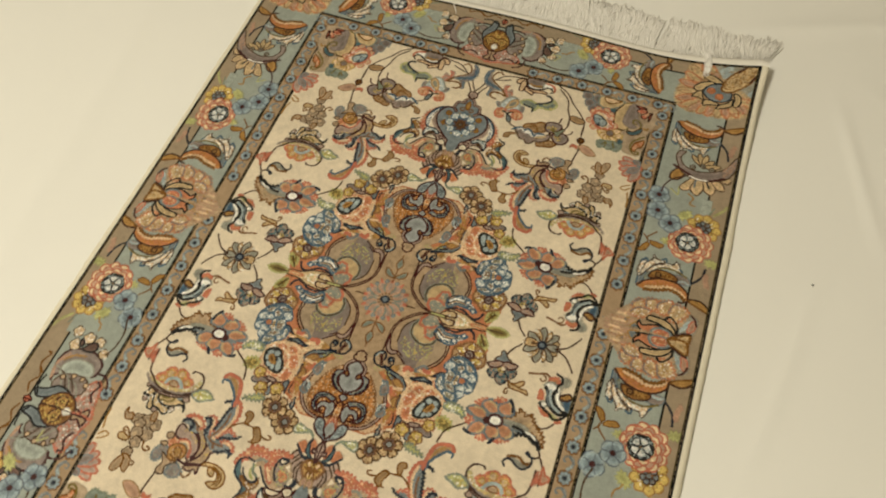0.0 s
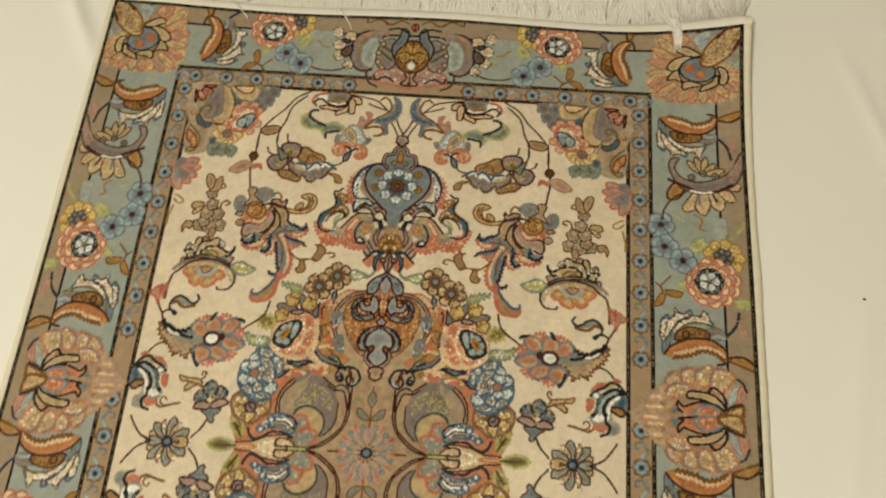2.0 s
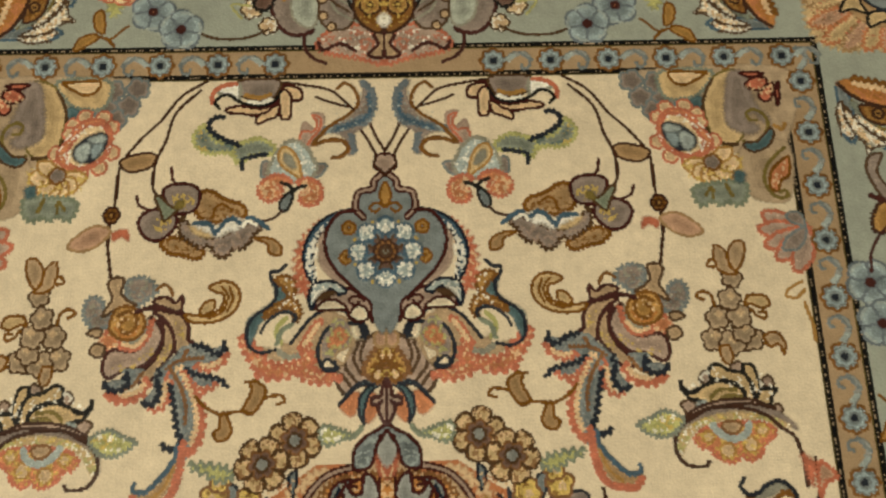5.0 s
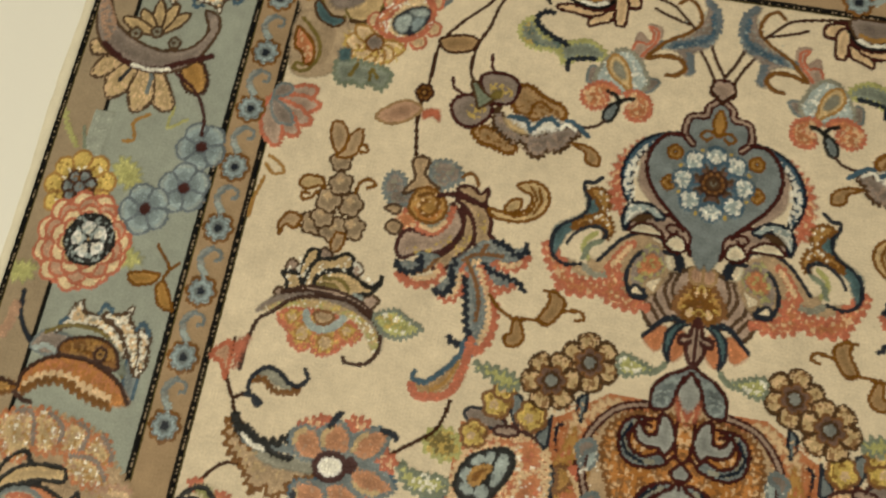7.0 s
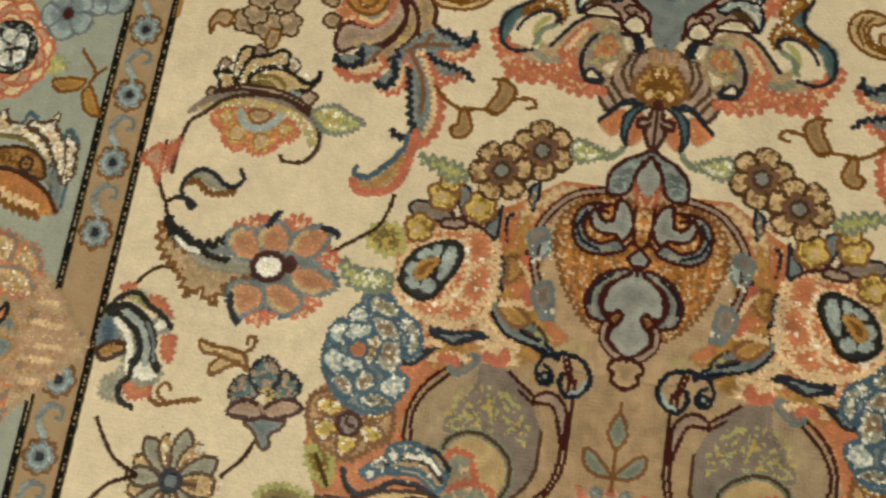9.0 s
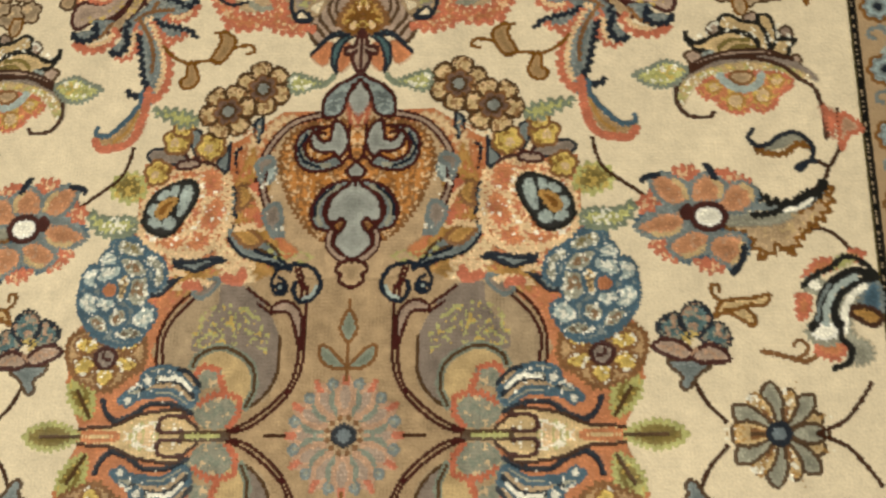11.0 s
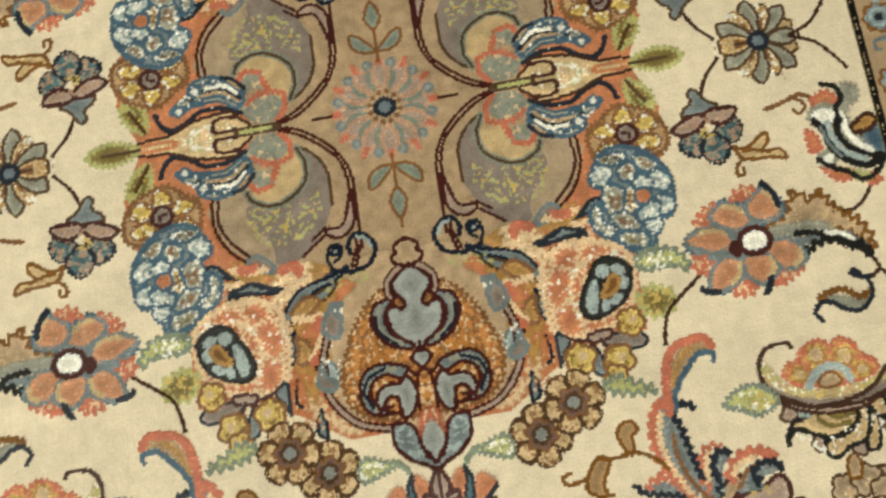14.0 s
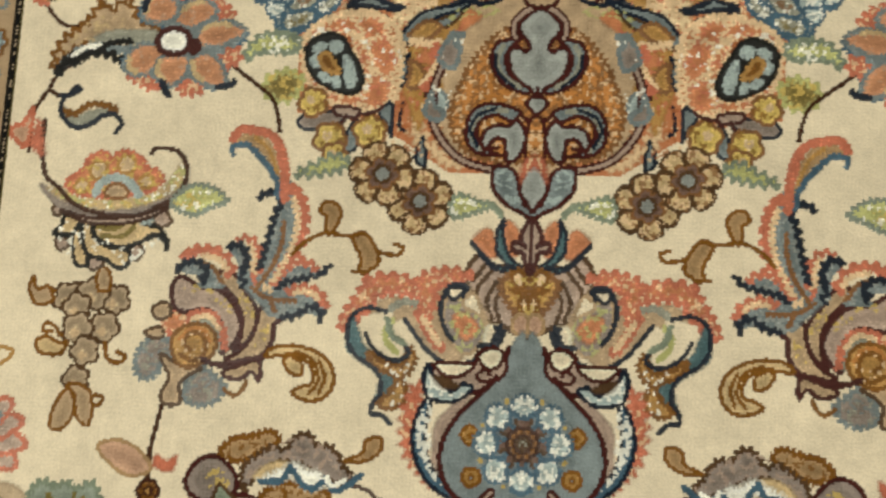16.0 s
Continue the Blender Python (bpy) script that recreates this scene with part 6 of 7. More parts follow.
motif("daisy", "cream and grey daisy on the vine", "silk")
hub = (151, 0)
for k in range(14):
    a = 2 * math.pi * (k + 0.5) / 14
    far = 17.8 if k % 2 else 15.8
    root, tip = (hub[0] + 3 * math.cos(a), 3 * math.sin(a)), (hub[0] + far * math.cos(a + 0.12), far * math.sin(a + 0.12))
    leaf(root, tip, 7.6, "dusk" if k % 2 else "sand", "umber", 0.8)
    if k % 2 == 0:
        flecks("ochre", [root, (tip[0] - 2, tip[1] - 2), tip, (tip[0] + 2, tip[1] + 2)], 0.4)
        flecks("ivory", [root, (tip[0] - 3, tip[1]), tip, (tip[0] + 3, tip[1])], 0.25)
        line("walnut", [root, (0.5 * (root[0] + tip[0]), 0.5 * (root[1] + tip[1]))], 1.2)
bloom((hub[0], 0), 4.6, 6, "navy", "navy", 3.2, "slateblue", deep=0.08, split=False)

motif("daisy_vine", "brown vine joining daisy and fan flowers", "wool")
line("brown", [(133.6, 4.1), (127.1, 11.4), (123.8, 18.1)], 1.6)
line("brown", [(164, 0.2), (173.1, 4.3), (179.4, 11.6), (183.1, 17)], 1.6)
motif("fan_flower", "teal and rust fan flower", "silk")
area("slate", [(114.8, 25.8),(119.1, 25.5),(124.0, 25.7),(129.4, 23.5),(126.9, 21.7),(124.2, 19.0),(121.6, 15.6),(119.0, 16.1),(119.1, 20.4),(116.0, 22.9)], "umber", 1.4)
for pts in ([(111.9, 37.5),(114.8, 41.2),(119.4, 42.1),(121.5, 38.5),(123.0, 34.4),(117.8, 32.7),(113.3, 34.9)], [(128.4, 37.6),(134.0, 38.4),(136.6, 33.6),(135.0, 29.8),(130.4, 31.1),(126.4, 33.8)], [(119.8, 39.2),(121.6, 44.1),(125.5, 46.1),(129.5, 43.5),(130.0, 38.7),(124.8, 34.5)]):
    area("teal", pts, "navy", 1.5, jag=0.7)
    flecks("dusk", pts, 0.3)
    flecks("pinkish", pts, 0.25)
area("palemauve", [(109.8, 30.5),(113.4, 33.3),(119.8, 31.8),(123.4, 28.1),(120.7, 25.6),(115.4, 27.1)], "maroon", 1.6)
area("palemauve", [(123.4, 28.1),(129.0, 30.9),(134.4, 28.9),(136.0, 25.4),(130.1, 24.7),(125.2, 25.0)], "maroon", 1.6)
flecks("pinkish", [(111.6, 30.6),(119.5, 30.9),(128.0, 29.3),(134.1, 26.2),(124.0, 25.7)], 0.4)
flecks("yellow", [(119.4, 34.7),(123.7, 36.1),(126.8, 33.7),(122.8, 31.2)], 0.5)
area("sand", [(132.2, 41.1),(134.0, 45.9),(138.8, 47.3),(146.1, 47.8),(151.2, 49.0),(149.6, 45.2),(143.2, 44.6),(145.9, 40.3),(144.5, 37.7),(139.4, 41.1),(135.7, 42.7)], "gold", 1.6)
line("gold", [(134.6, 46.7),(131.8, 48.7),(131.1, 52.2),(133.5, 52.7),(133.9, 50.2)], 1.5)
line("gold", [(135.2, 43.8),(139.7, 43.8),(145.2, 45.6)], 1.2)

motif("curl", "brown curled tendril", "wool")
line("walnut", [(147.3, 28.7),(151.9, 27.6),(156.2, 26.3),(160.8, 24.9),(164.9, 25.9),(167.0, 28.4)], 1.5, 0.5)
line("walnut", [(153.7, 26.9),(159.7, 26.1),(163.1, 29.4),(160.5, 32.5),(158.3, 30.6)], 1.5)
motif("edge_leaf", "black and white leaf at the field edge", "silk")
area("dusk", [(176.4, 24.0),(183.7, 24.9),(184.0, 30.3),(178.5, 34.6),(179.1, 41.5),(182.9, 50.6),(176.8, 47.8),(173.7, 40.5),(176.5, 32.1)], jag=0.8)
area("blue", [(182.3, 44.2),(188.0, 41.5),(189.8, 46.9),(188.2, 53.7),(183.7, 50.8)], "slate", 1.3, jag=0.8)
area("ochre", [(178.6, 41.4),(185.6, 37.1),(189.1, 39.6),(185.0, 43.5),(179.8, 44.0)], "brown", 1.5, jag=0.6)
for pts in ([(166.2, 28.0),(172.7, 25.8),(175.3, 29.8),(171.5, 33.3),(166.9, 32.8)], [(160.9, 40.6),(163.8, 42.0),(164.9, 47.6),(161.3, 48.6)], [(163.7, 54.9),(171.7, 57.2),(176.0, 60.3),(169.1, 61.2)], [(179.1, 61.9),(183.0, 61.4),(184.9, 63.8),(181.3, 64.8)]):
    area("salmon", pts, "coral", 1.3, jag=0.9)
area("ivory", [(163.5, 33.5),(170.3, 30.9),(175.2, 34.9),(171.4, 39.6),(164.9, 37.8)], "dusk", 1.2, jag=0.8)
area("ivory", [(163.5, 51.1),(169.2, 49.3),(170.1, 52.8),(166.2, 55.3)], "dusk", 1.2, jag=0.8)
area("palegreen", [(173.6, 58.0),(179.9, 60.0),(182.4, 62.1),(176.0, 62.5)], jag=0.8)
line("ink", [(165.1, 36.7),(168.0, 41.5),(169.2, 47.6),(173.4, 53.4),(180.6, 57.0),(187.6, 56.1)], 3.2)
line("ink", [(173.4, 37.9),(173.3, 44.2),(176.5, 49.2),(182.3, 53.2),(188.6, 54.6)], 2.8)
line("lightblue", [(169.6, 38.0),(171.0, 45.2),(174.7, 51.2),(181.5, 55.1)], 2.0, 0.4)
line("slate", [(167.1, 39.7),(168.6, 46.2),(172.3, 52.4)], 1.0)
line("ivory", [(175.8, 35.0),(176.4, 41.8),(179.3, 47.9),(184.4, 51.7)], 1.8, 0.6)
line("ink", [(171.3, 22.3),(176.1, 24.3),(177.6, 29.1),(174.5, 33.0),(175.0, 38.6)], 2.2)
line("ink", [(162.7, 51.8),(167.4, 55.6),(173.8, 59.0),(178.9, 62.7),(185.0, 60.1),(188.0, 56.2)], 1.7, 0.5)

# ---- the lower half of the field mirrors the upper half ----
inner = len(motifs)
zone = slice(0, int(190 / KNOT))
lower, upper = slice(NY - int(304 / KNOT), NY), slice(NY, NY + int(304 / KNOT))
dye[lower, zone] = dye[upper, zone][::-1]
across = set(np.unique(owner[NY, zone]))
flip = np.arange(inner)
for k in range(4, inner):
    if k not in across:
        motifs.append(motifs[k])
        flip[k] = len(motifs) - 1
owner[lower, zone] = flip[owner[upper, zone][::-1]]

def guard_flower(turned, x, y):
    """A little blue flower of the guard stripe with its curled leaf."""
    HOME[0] = "guard_stripe"
    put(lambda c, s: (x + c, y + s) if not turned else (x + s, y + c))
    motif("guard_flower", "small blue flower with gold rim in the guard stripe", "silk")
    bloom((0, 0), 7.2, 8, "skyblue", "gold", 3.0, "navy", deep=0.16, split=False, thick=1.5)
    bloom((0, 0), 5.4, 8, "skyblue", "slate", 2.6, "navy", deep=0.16, split=False, thick=0.9)
    area("navy", [(-1.5, -1.5), (1.5, -1.5), (1.5, 1.5), (-1.5, 1.5)], sharp=True)
    motif("guard_leaf", "curled slate-blue leaf in the guard stripe", "silk")
    line("slate", [(1, 6.5), (4, 11), (3.5, 16), (0, 18.5)], 1.9)
    line("steel", [(2.4, 10), (3.9, 14), (2.2, 17)], 2.4)
    line("lightblue", [(0, 7), (2.8, 10)], 1.8, 0.5)
    line("slate", [(3.9, 13), (0, 17.5), (-4, 17), (-4.6, 14), (-2.4, 13.4)], 1.5)


def border_palmette(*ways):
    """A soft coral palmette with a black-edged heart, drawn in two mirrored halves."""
    motif("border_palmette", "sand and coral palmette with black-edged heart", "silk")
    for way in ways:
        put(way)
        area("dusk", [(50.8, 12.2),(55.4, 26.3),(62.6, 29.9),(67.3, 23.9),(63.0, 7.3),(51.6, 4.7)], jag=1.0)
        area("lightblue", [(53.8, 18.6),(59.3, 25.5),(63.6, 25.1),(59.4, 15.5),(52.7, 8.9)], "dusk", 1.2, jag=0.8)
        area("pinkish", [(60.7, 22.2),(65.1, 25.8),(65.5, 16.7),(60.3, 12.3)], "coral", 1.2)
        line("maroon", [(60.7, 30.8),(64.3, 27.5),(66.7, 21.5)], 1.8)
        ring = [(-13.7, -0.7),(-11.0, 7.4),(-6.0, 13.7),(-1.8, 18.2),(6.8, 25.9),(13.2, 33.4),(24.4, 37.0),(37.4, 38.7),(50.9, 37.3),(57.6, 32.2),(54.2, 19.0),(48.9, 10.2),(45.5, -1.2)]
        area("tan", ring, "tan", 1.2, jag=1.2)
        for lobe in ([(8.4, 29.6),(13.3, 33.9),(18.3, 30.1),(18.4, 24.6),(11.2, 23.1),(7.0, 24.9)], [(18.9, 34.5),(24.4, 37.3),(29.7, 35.4),(31.3, 30.6),(26.3, 25.1),(20.4, 27.2)], [(30.5, 34.8),(37.5, 39.0),(42.5, 38.7),(43.2, 32.3),(38.9, 24.6),(32.4, 23.9),(29.9, 28.8)], [(44.0, 37.4),(51.0, 37.6),(57.7, 33.4),(54.8, 25.9),(48.8, 20.1),(42.0, 20.5),(40.3, 26.3)], [(13.4, 24.6),(23.9, 24.6),(24.1, 18.1),(13.3, 14.8),(7.4, 18.4)]):
            area("sand", lobe, "salmon", 1.5, jag=1.3)
            flecks("ochre", lobe, 0.2)
            flecks("ivory", lobe, 0.12)
            flecks("pinkish", lobe, 0.2)
            line("mauve", [lobe[-1], lobe[0], lobe[1]], 1.2, 0.6)
        for pts in ([(10.7, 13.3),(2.4, 16.4),(-4.2, 15.8)], [(11.9, 8.7),(0.7, 9.4),(-9.4, 8.5)], [(11.8, 3.9),(-0.6, 3.9),(-12.3, 3.8)], [(11.1, 0.6),(-1.4, 0.2),(-12.7, 0.0)]):
            line("pinkish", pts, 1.7, 1.2)
        for pts in ([(4.2, 14.6),(-3.2, 14.1)], [(4.6, 6.7),(-6.4, 6.0)], [(1.2, 1.6),(-8.4, 1.1)]):
            line("peach", pts, 1.2, 0.8)
        puff((5.3, 9.5), 1.8, "dusk", "mauve")
        flecks("ochre", [(-2.4, 15.4),(15.0, 21.8),(17.1, 11.6),(12.4, 1.3),(-10.2, 1.2)], 0.12)
        area("slate", [(9.8, 1.8),(13.6, 8.4),(16.8, 4.8),(19.7, -0.1)], "ochre", 1.2)
        area("sand", [(23.3, 15.0),(24.7, 19.4),(34.9, 19.4),(43.4, 16.9),(49.2, 11.3),(49.8, 6.8),(43.9, 9.9),(35.6, 13.3),(28.0, 14.3)], "ink", 1.7)
        line("ink", [(38.6, 19.6),(42.7, 23.3),(48.5, 19.2),(51.5, 13.1),(51.0, 7.8)], 1.7, 0.4)
        area("salmon", [(16.4, 11.7),(20.3, 8.0),(25.7, 9.9),(32.0, 11.6),(39.7, 11.3),(48.2, 7.4),(46.0, -1.2),(17.9, 1.0),(20.3, 2.7),(16.3, 6.4)], "ink", 1.8)
        area("dusk", [(30.4, 7.0),(35.8, 9.6),(42.5, 9.0),(47.3, 5.6),(46.0, -1.2),(28.8, 0.3)], "slate", 1.8)
        area("salmon", [(32.1, 4.7),(36.4, 7.5),(43.0, 6.4),(44.4, 2.5),(40.4, -0.1),(32.5, 1.0)], "coral", 1.2, jag=0.6)
        flecks("peach", [(32.1, 4.7),(36.4, 7.5),(43.0, 6.4),(44.4, 2.5),(40.4, -0.1),(32.5, 1.0)], 0.25)
        area("sand", [(45.5, -1.2),(48.7, 4.3),(57.0, 8.1),(63.6, 9.7),(60.5, -2.4)], "gold", 1.8, jag=0.9)
        line("brown", [(50.1, 6.0),(57.6, 10.4),(63.7, 11.6)], 1.6, 0.8)
        flecks("ochre", [(45.5, -1.2),(48.7, 4.3),(57.0, 8.1),(63.6, 9.7),(60.5, -2.4)], 0.25)


def border_shell():
    """A white-feathered shell over an orange crescent with a gold fringe."""
    motif("border_shell", "white-feathered shell with orange crescent", "silk")
    area("slate", [(12.3, 57.0),(10.8, 62.8),(5.1, 64.4),(5.7, 55.7),(5.9, 45.8),(8.6, 45.2)], "blue", 1.2)
    area("mauve", [(54.0, 60.5),(50.1, 66.4),(43.8, 66.7),(37.3, 65.2),(39.4, 59.8),(46.0, 57.5),(51.2, 58.3)], "slate", 1.2)
    line("lightblue", [(52.4, 59.0),(47.7, 60.9),(42.8, 59.6)], 1.6, 0.5)
    for pts in ([(45.0, 67.4),(42.0, 73.1),(39.9, 78.7),(37.5, 80.6),(35.2, 76.4),(26.9, 75.2),(19.0, 70.3),(13.0, 63.7),(15.5, 62.3),(26.0, 70.8),(34.7, 71.3),(40.5, 70.2)], [(27.0, 77.1),(19.1, 78.2),(15.8, 81.6),(15.4, 76.6),(10.4, 70.7),(7.5, 63.9),(7.9, 56.6),(12.0, 63.5),(16.3, 69.5),(21.2, 74.0)], [(10.0, 72.6),(5.5, 72.1),(4.8, 66.8),(4.2, 60.1),(6.9, 55.0),(7.5, 63.0)]):
        area("peach", pts, "umber", 1.4, jag=0.6)
        flecks("ivory", pts, 0.5)
        flecks("dusk", pts, 0.12)
    for pts in ([(29.0, 77.1),(27.7, 80.7),(23.8, 79.1)], [(11.7, 73.2),(9.2, 76.0),(5.4, 71.7)], [(44.3, 68.5),(43.5, 71.9),(41.5, 73.2)]):
        line("blue", pts, 1.5, 0.5)
    line("olive", [(49.0, 66.2),(41.4, 70.0),(31.8, 70.7),(22.7, 68.2),(15.4, 60.5),(12.1, 53.9)], 1.7)
    area("greygreen", [(22.1, 67.9),(15.6, 62.7),(10.9, 55.5),(14.8, 55.6),(17.0, 62.5)])
    area("gold", [(41.3, 59.4),(39.5, 64.4),(29.7, 67.2),(21.5, 66.1),(16.6, 62.1),(15.5, 56.4),(24.0, 57.4),(34.0, 58.1)], "brown", 1.4)
    flecks("ochre", [(39.7, 60.6),(36.1, 64.6),(27.0, 66.4),(18.7, 63.3),(18.1, 57.7),(30.6, 58.8)], 0.45)
    bloom((23.6, 61.1), 3.4, 5, "ochre", "brown", 0.8, "sand", deep=0.1, split=False)
    area("orange", [(54.0, 43.2),(51.7, 51.4),(45.5, 56.0),(36.6, 58.5),(25.9, 57.2),(16.5, 53.5),(9.1, 48.3),(6.4, 44.4),(13.9, 42.4),(21.7, 44.4),(29.6, 46.3),(33.1, 48.3),(40.5, 48.6),(46.9, 46.0),(51.4, 41.9)])
    flecks("salmon", [(52.7, 48.4),(45.4, 55.6),(35.3, 58.3),(17.4, 53.3),(8.0, 46.3),(23.9, 49.7),(41.4, 51.2)], 0.5)
    line("peach", [(51.5, 43.7),(47.0, 47.8),(40.6, 50.4),(32.8, 50.2),(27.7, 48.1),(20.4, 46.4),(14.5, 44.5)], 2.0, 1.2)
    line("gold", [(51.2, 41.5),(46.8, 45.6),(40.3, 48.0),(33.0, 47.9),(29.3, 45.5),(21.4, 43.5),(13.7, 42.0)], 2.2, 1.3)
    line("brown", [(54.4, 40.9),(53.6, 48.3),(49.5, 53.4),(42.3, 57.4),(31.6, 58.4),(21.1, 55.9),(12.3, 51.0),(7.0, 44.7)], 1.9)
    line("brown", [(54.4, 40.9),(50.8, 38.9),(46.9, 38.3)], 2.2)
    area("ochre", [(74.9, 34.6),(72.4, 40.1),(65.0, 44.9),(56.1, 44.1),(56.5, 41.3),(63.4, 38.2),(70.6, 35.5)], "gold", 1.4, jag=0.8)
    line("brown", [(74.7, 34.2),(72.5, 40.5),(65.0, 45.1),(55.8, 44.2)], 1.7)
    line("navy", [(64.2, 80.5),(62.6, 71.9),(58.9, 66.0),(54.9, 61.7)], 2.2)
    line("pinkish", [(65.9, 75.0),(66.0, 68.4),(68.6, 61.4)], 3.2, 1.2)


def border_roses(flowers):
    """A rose, a yellow flower and blue flowers with a gold twig, at s = 80 to 155."""
    motif("gold_twig", "gold twig with pointed leaves", "wool")
    line("gold", [(12.9, 108.6), (5.7, 100.2), (6.9, 93.8), (1.8, 85.6)], 1.5)
    area("ochre", [(5.7, 93.8), (8.7, 91.6), (5.7, 84.6), (-0.4, 83.5)], "gold", 1.3)
    area("ochre", [(9.4, 97.1), (21.4, 95.4), (18.8, 91.2), (10.9, 92.8)], "gold", 1.3)
    line("gold", [(1.9, 102.5), (6.3, 98.1)], 1.5)
    motif("border_leaf", "pale green leaves of the border", "silk")
    area("palegreen", [(18.2, 101.9), (28.9, 105.8), (32.4, 101.4), (23.7, 97.4)], jag=1.4)
    motif("border_leaf", "pale green leaves of the border", "silk")
    area("palegreen", [(29.1, 136.6), (38.3, 143.0), (41.5, 136.1), (32.3, 129.8)], jag=1.4)
    motif("border_leaf", "pale green leaves of the border", "silk")
    area("palegreen", [(63.3, 91.6), (73.4, 91.2), (74.3, 84.8), (64.3, 85.2)], jag=1.4)
    motif("border_leaf", "pale green leaves of the border", "silk")
    line("palegreen", [(61.5, 144.5), (69.2, 153.3), (72.3, 160.1)], 1.6, jag=1)
    motif("border_leaf", "pale green leaves of the border", "silk")
    line("green", [(57.0, 142.3), (60.8, 153.6)], 1.5)
    motif("border_leaf", "pale green leaves of the border", "silk")
    line("palegreen", [(16.0, 164.3), (23.8, 159.4), (23.0, 168.7)], 1.4)
    motif("yellow_flower", "yellow border flower with grey heart", "silk")
    bloom((54.6, 127), 17, 9, "yellow", "ochre", 6, "slate", deep=0.16)
    flecks("ivory", [(46, 118), (63, 118), (63, 136), (46, 136)], 0.10)
    bloom((54.6, 127), 8.5, 7, "slate", "brown", 3, "slate", deep=0.15)
    flecks("gold", [(43, 116), (66, 116), (66, 138), (43, 138)], 0.10)
    motif("border_rose", "peach rose with black-rimmed heart", "silk")
    bloom((45, 105), 21, 11, "peach", "coral", 3, "coral", deep=0.12)
    ruffle((46, 105), 22, 4, 11, ("peach", "pinkish", "peach", "sand"), "coral", 0.14, (-0.6, 0.2))
    bloom((43, 106), 11.6, 6, "ink", "ink", 2, "ink", deep=0.05)
    bloom((43, 106), 9.4, 5, "ivory", "ink", 1.6, "ochre", deep=0.14, thick=1.6)
    flecks("lightblue", [(35, 98), (51, 98), (51, 114), (35, 114)], 0.3)
    for c, s in flowers:
        motif("blue_flower", "five-petalled pale blue flower", "silk")
        bloom((c, s), 11.8, 5, "skyblue", "slateblue", 3.4, "maroon", deep=0.16, turn=14 * s)
        for k in range(5):
            a = radians(14 * s + 72 * k)
            line("lightblue", [(c + 9.5 * math.cos(a - 0.3), s + 9.5 * math.sin(a - 0.3)), (c + 9.8 * math.cos(a), s + 9.8 * math.sin(a)), (c + 9.5 * math.cos(a + 0.3), s + 9.5 * math.sin(a + 0.3))], 1.4)
        bloom((c, s), 2.4, 4, "salmon", "maroon", 1, "salmon", deep=0.1)


def border_lotus():
    """A mauve lotus bowl that holds three small flowers, with cream petals under it."""
    motif("border_lotus", "mauve lotus bowl with cream petals", "silk")
    for pts in ([(36.7, 186.2),(29.7, 179.9),(23.9, 168.7),(31.3, 167.4),(38.1, 178.7)], [(38.9, 185.3),(34.3, 170.4),(41.8, 164.1),(46.6, 175.0),(44.1, 184.9)], [(45.1, 186.3),(47.7, 172.6),(55.1, 168.8),(57.9, 179.4),(51.4, 187.3)], [(52.4, 187.5),(59.0, 178.3),(65.9, 178.3),(62.7, 186.7)], [(57.6, 191.0),(67.6, 187.5),(70.5, 193.2),(62.5, 195.7)]):
        area("sand", pts, "umber", 1.7)
        flecks("peach", pts, 0.4)
    line("slate", [(37.9, 182.5),(37.3, 173.5)], 2.0)
    line("navy", [(47.3, 185.4),(51.7, 177.1)], 1.8)
    area("ochre", [(12.5, 184.8),(18.5, 192.3),(26.0, 189.6),(21.3, 178.5),(13.0, 177.2)], "brown", 1.4, jag=0.7)
    area("mauve", [(14.1, 204.7),(15.2, 214.2),(22.1, 216.0),(18.3, 206.7),(24.6, 197.2),(38.0, 194.2),(53.6, 198.8),(63.7, 207.0),(71.9, 223.3),(74.6, 215.9),(69.4, 198.2),(59.2, 188.6),(38.4, 183.3),(22.4, 189.0)], "umber", 1.5)
    flecks("pinkish", [(61.3, 203.3),(73.0, 219.6),(73.2, 211.8),(63.5, 193.9)], 0.6)
    line("maroon", [(13.0, 195.3),(25.0, 190.1),(36.8, 184.9),(51.4, 186.1),(64.5, 193.4)], 2.2, 0.6)
    line("ivory", [(30.4, 185.8),(40.0, 184.2),(48.3, 185.5)], 1.2, 0.5)
    for tip in [(28.6, 213.8),(35.4, 217.6),(44.0, 218.3),(51.6, 212.2),(59.2, 206.9)]:
        leaf((41.4, 201.3), tip, 5.6, "sand", "umber")
    for at in [(32.0, 198.5),(41.4, 202.6),(51.0, 200.3)]:
        puff(at, 3.4, "dusk", "umber", "sand")
    line("maroon", [(27.3, 184.7),(16.1, 177.7),(9.3, 167.6),(7.7, 158.5)], 1.6)
    line("ochre", [(33.5, 164.0),(39.4, 159.3),(37.1, 152.0),(41.8, 150.3)], 1.6)


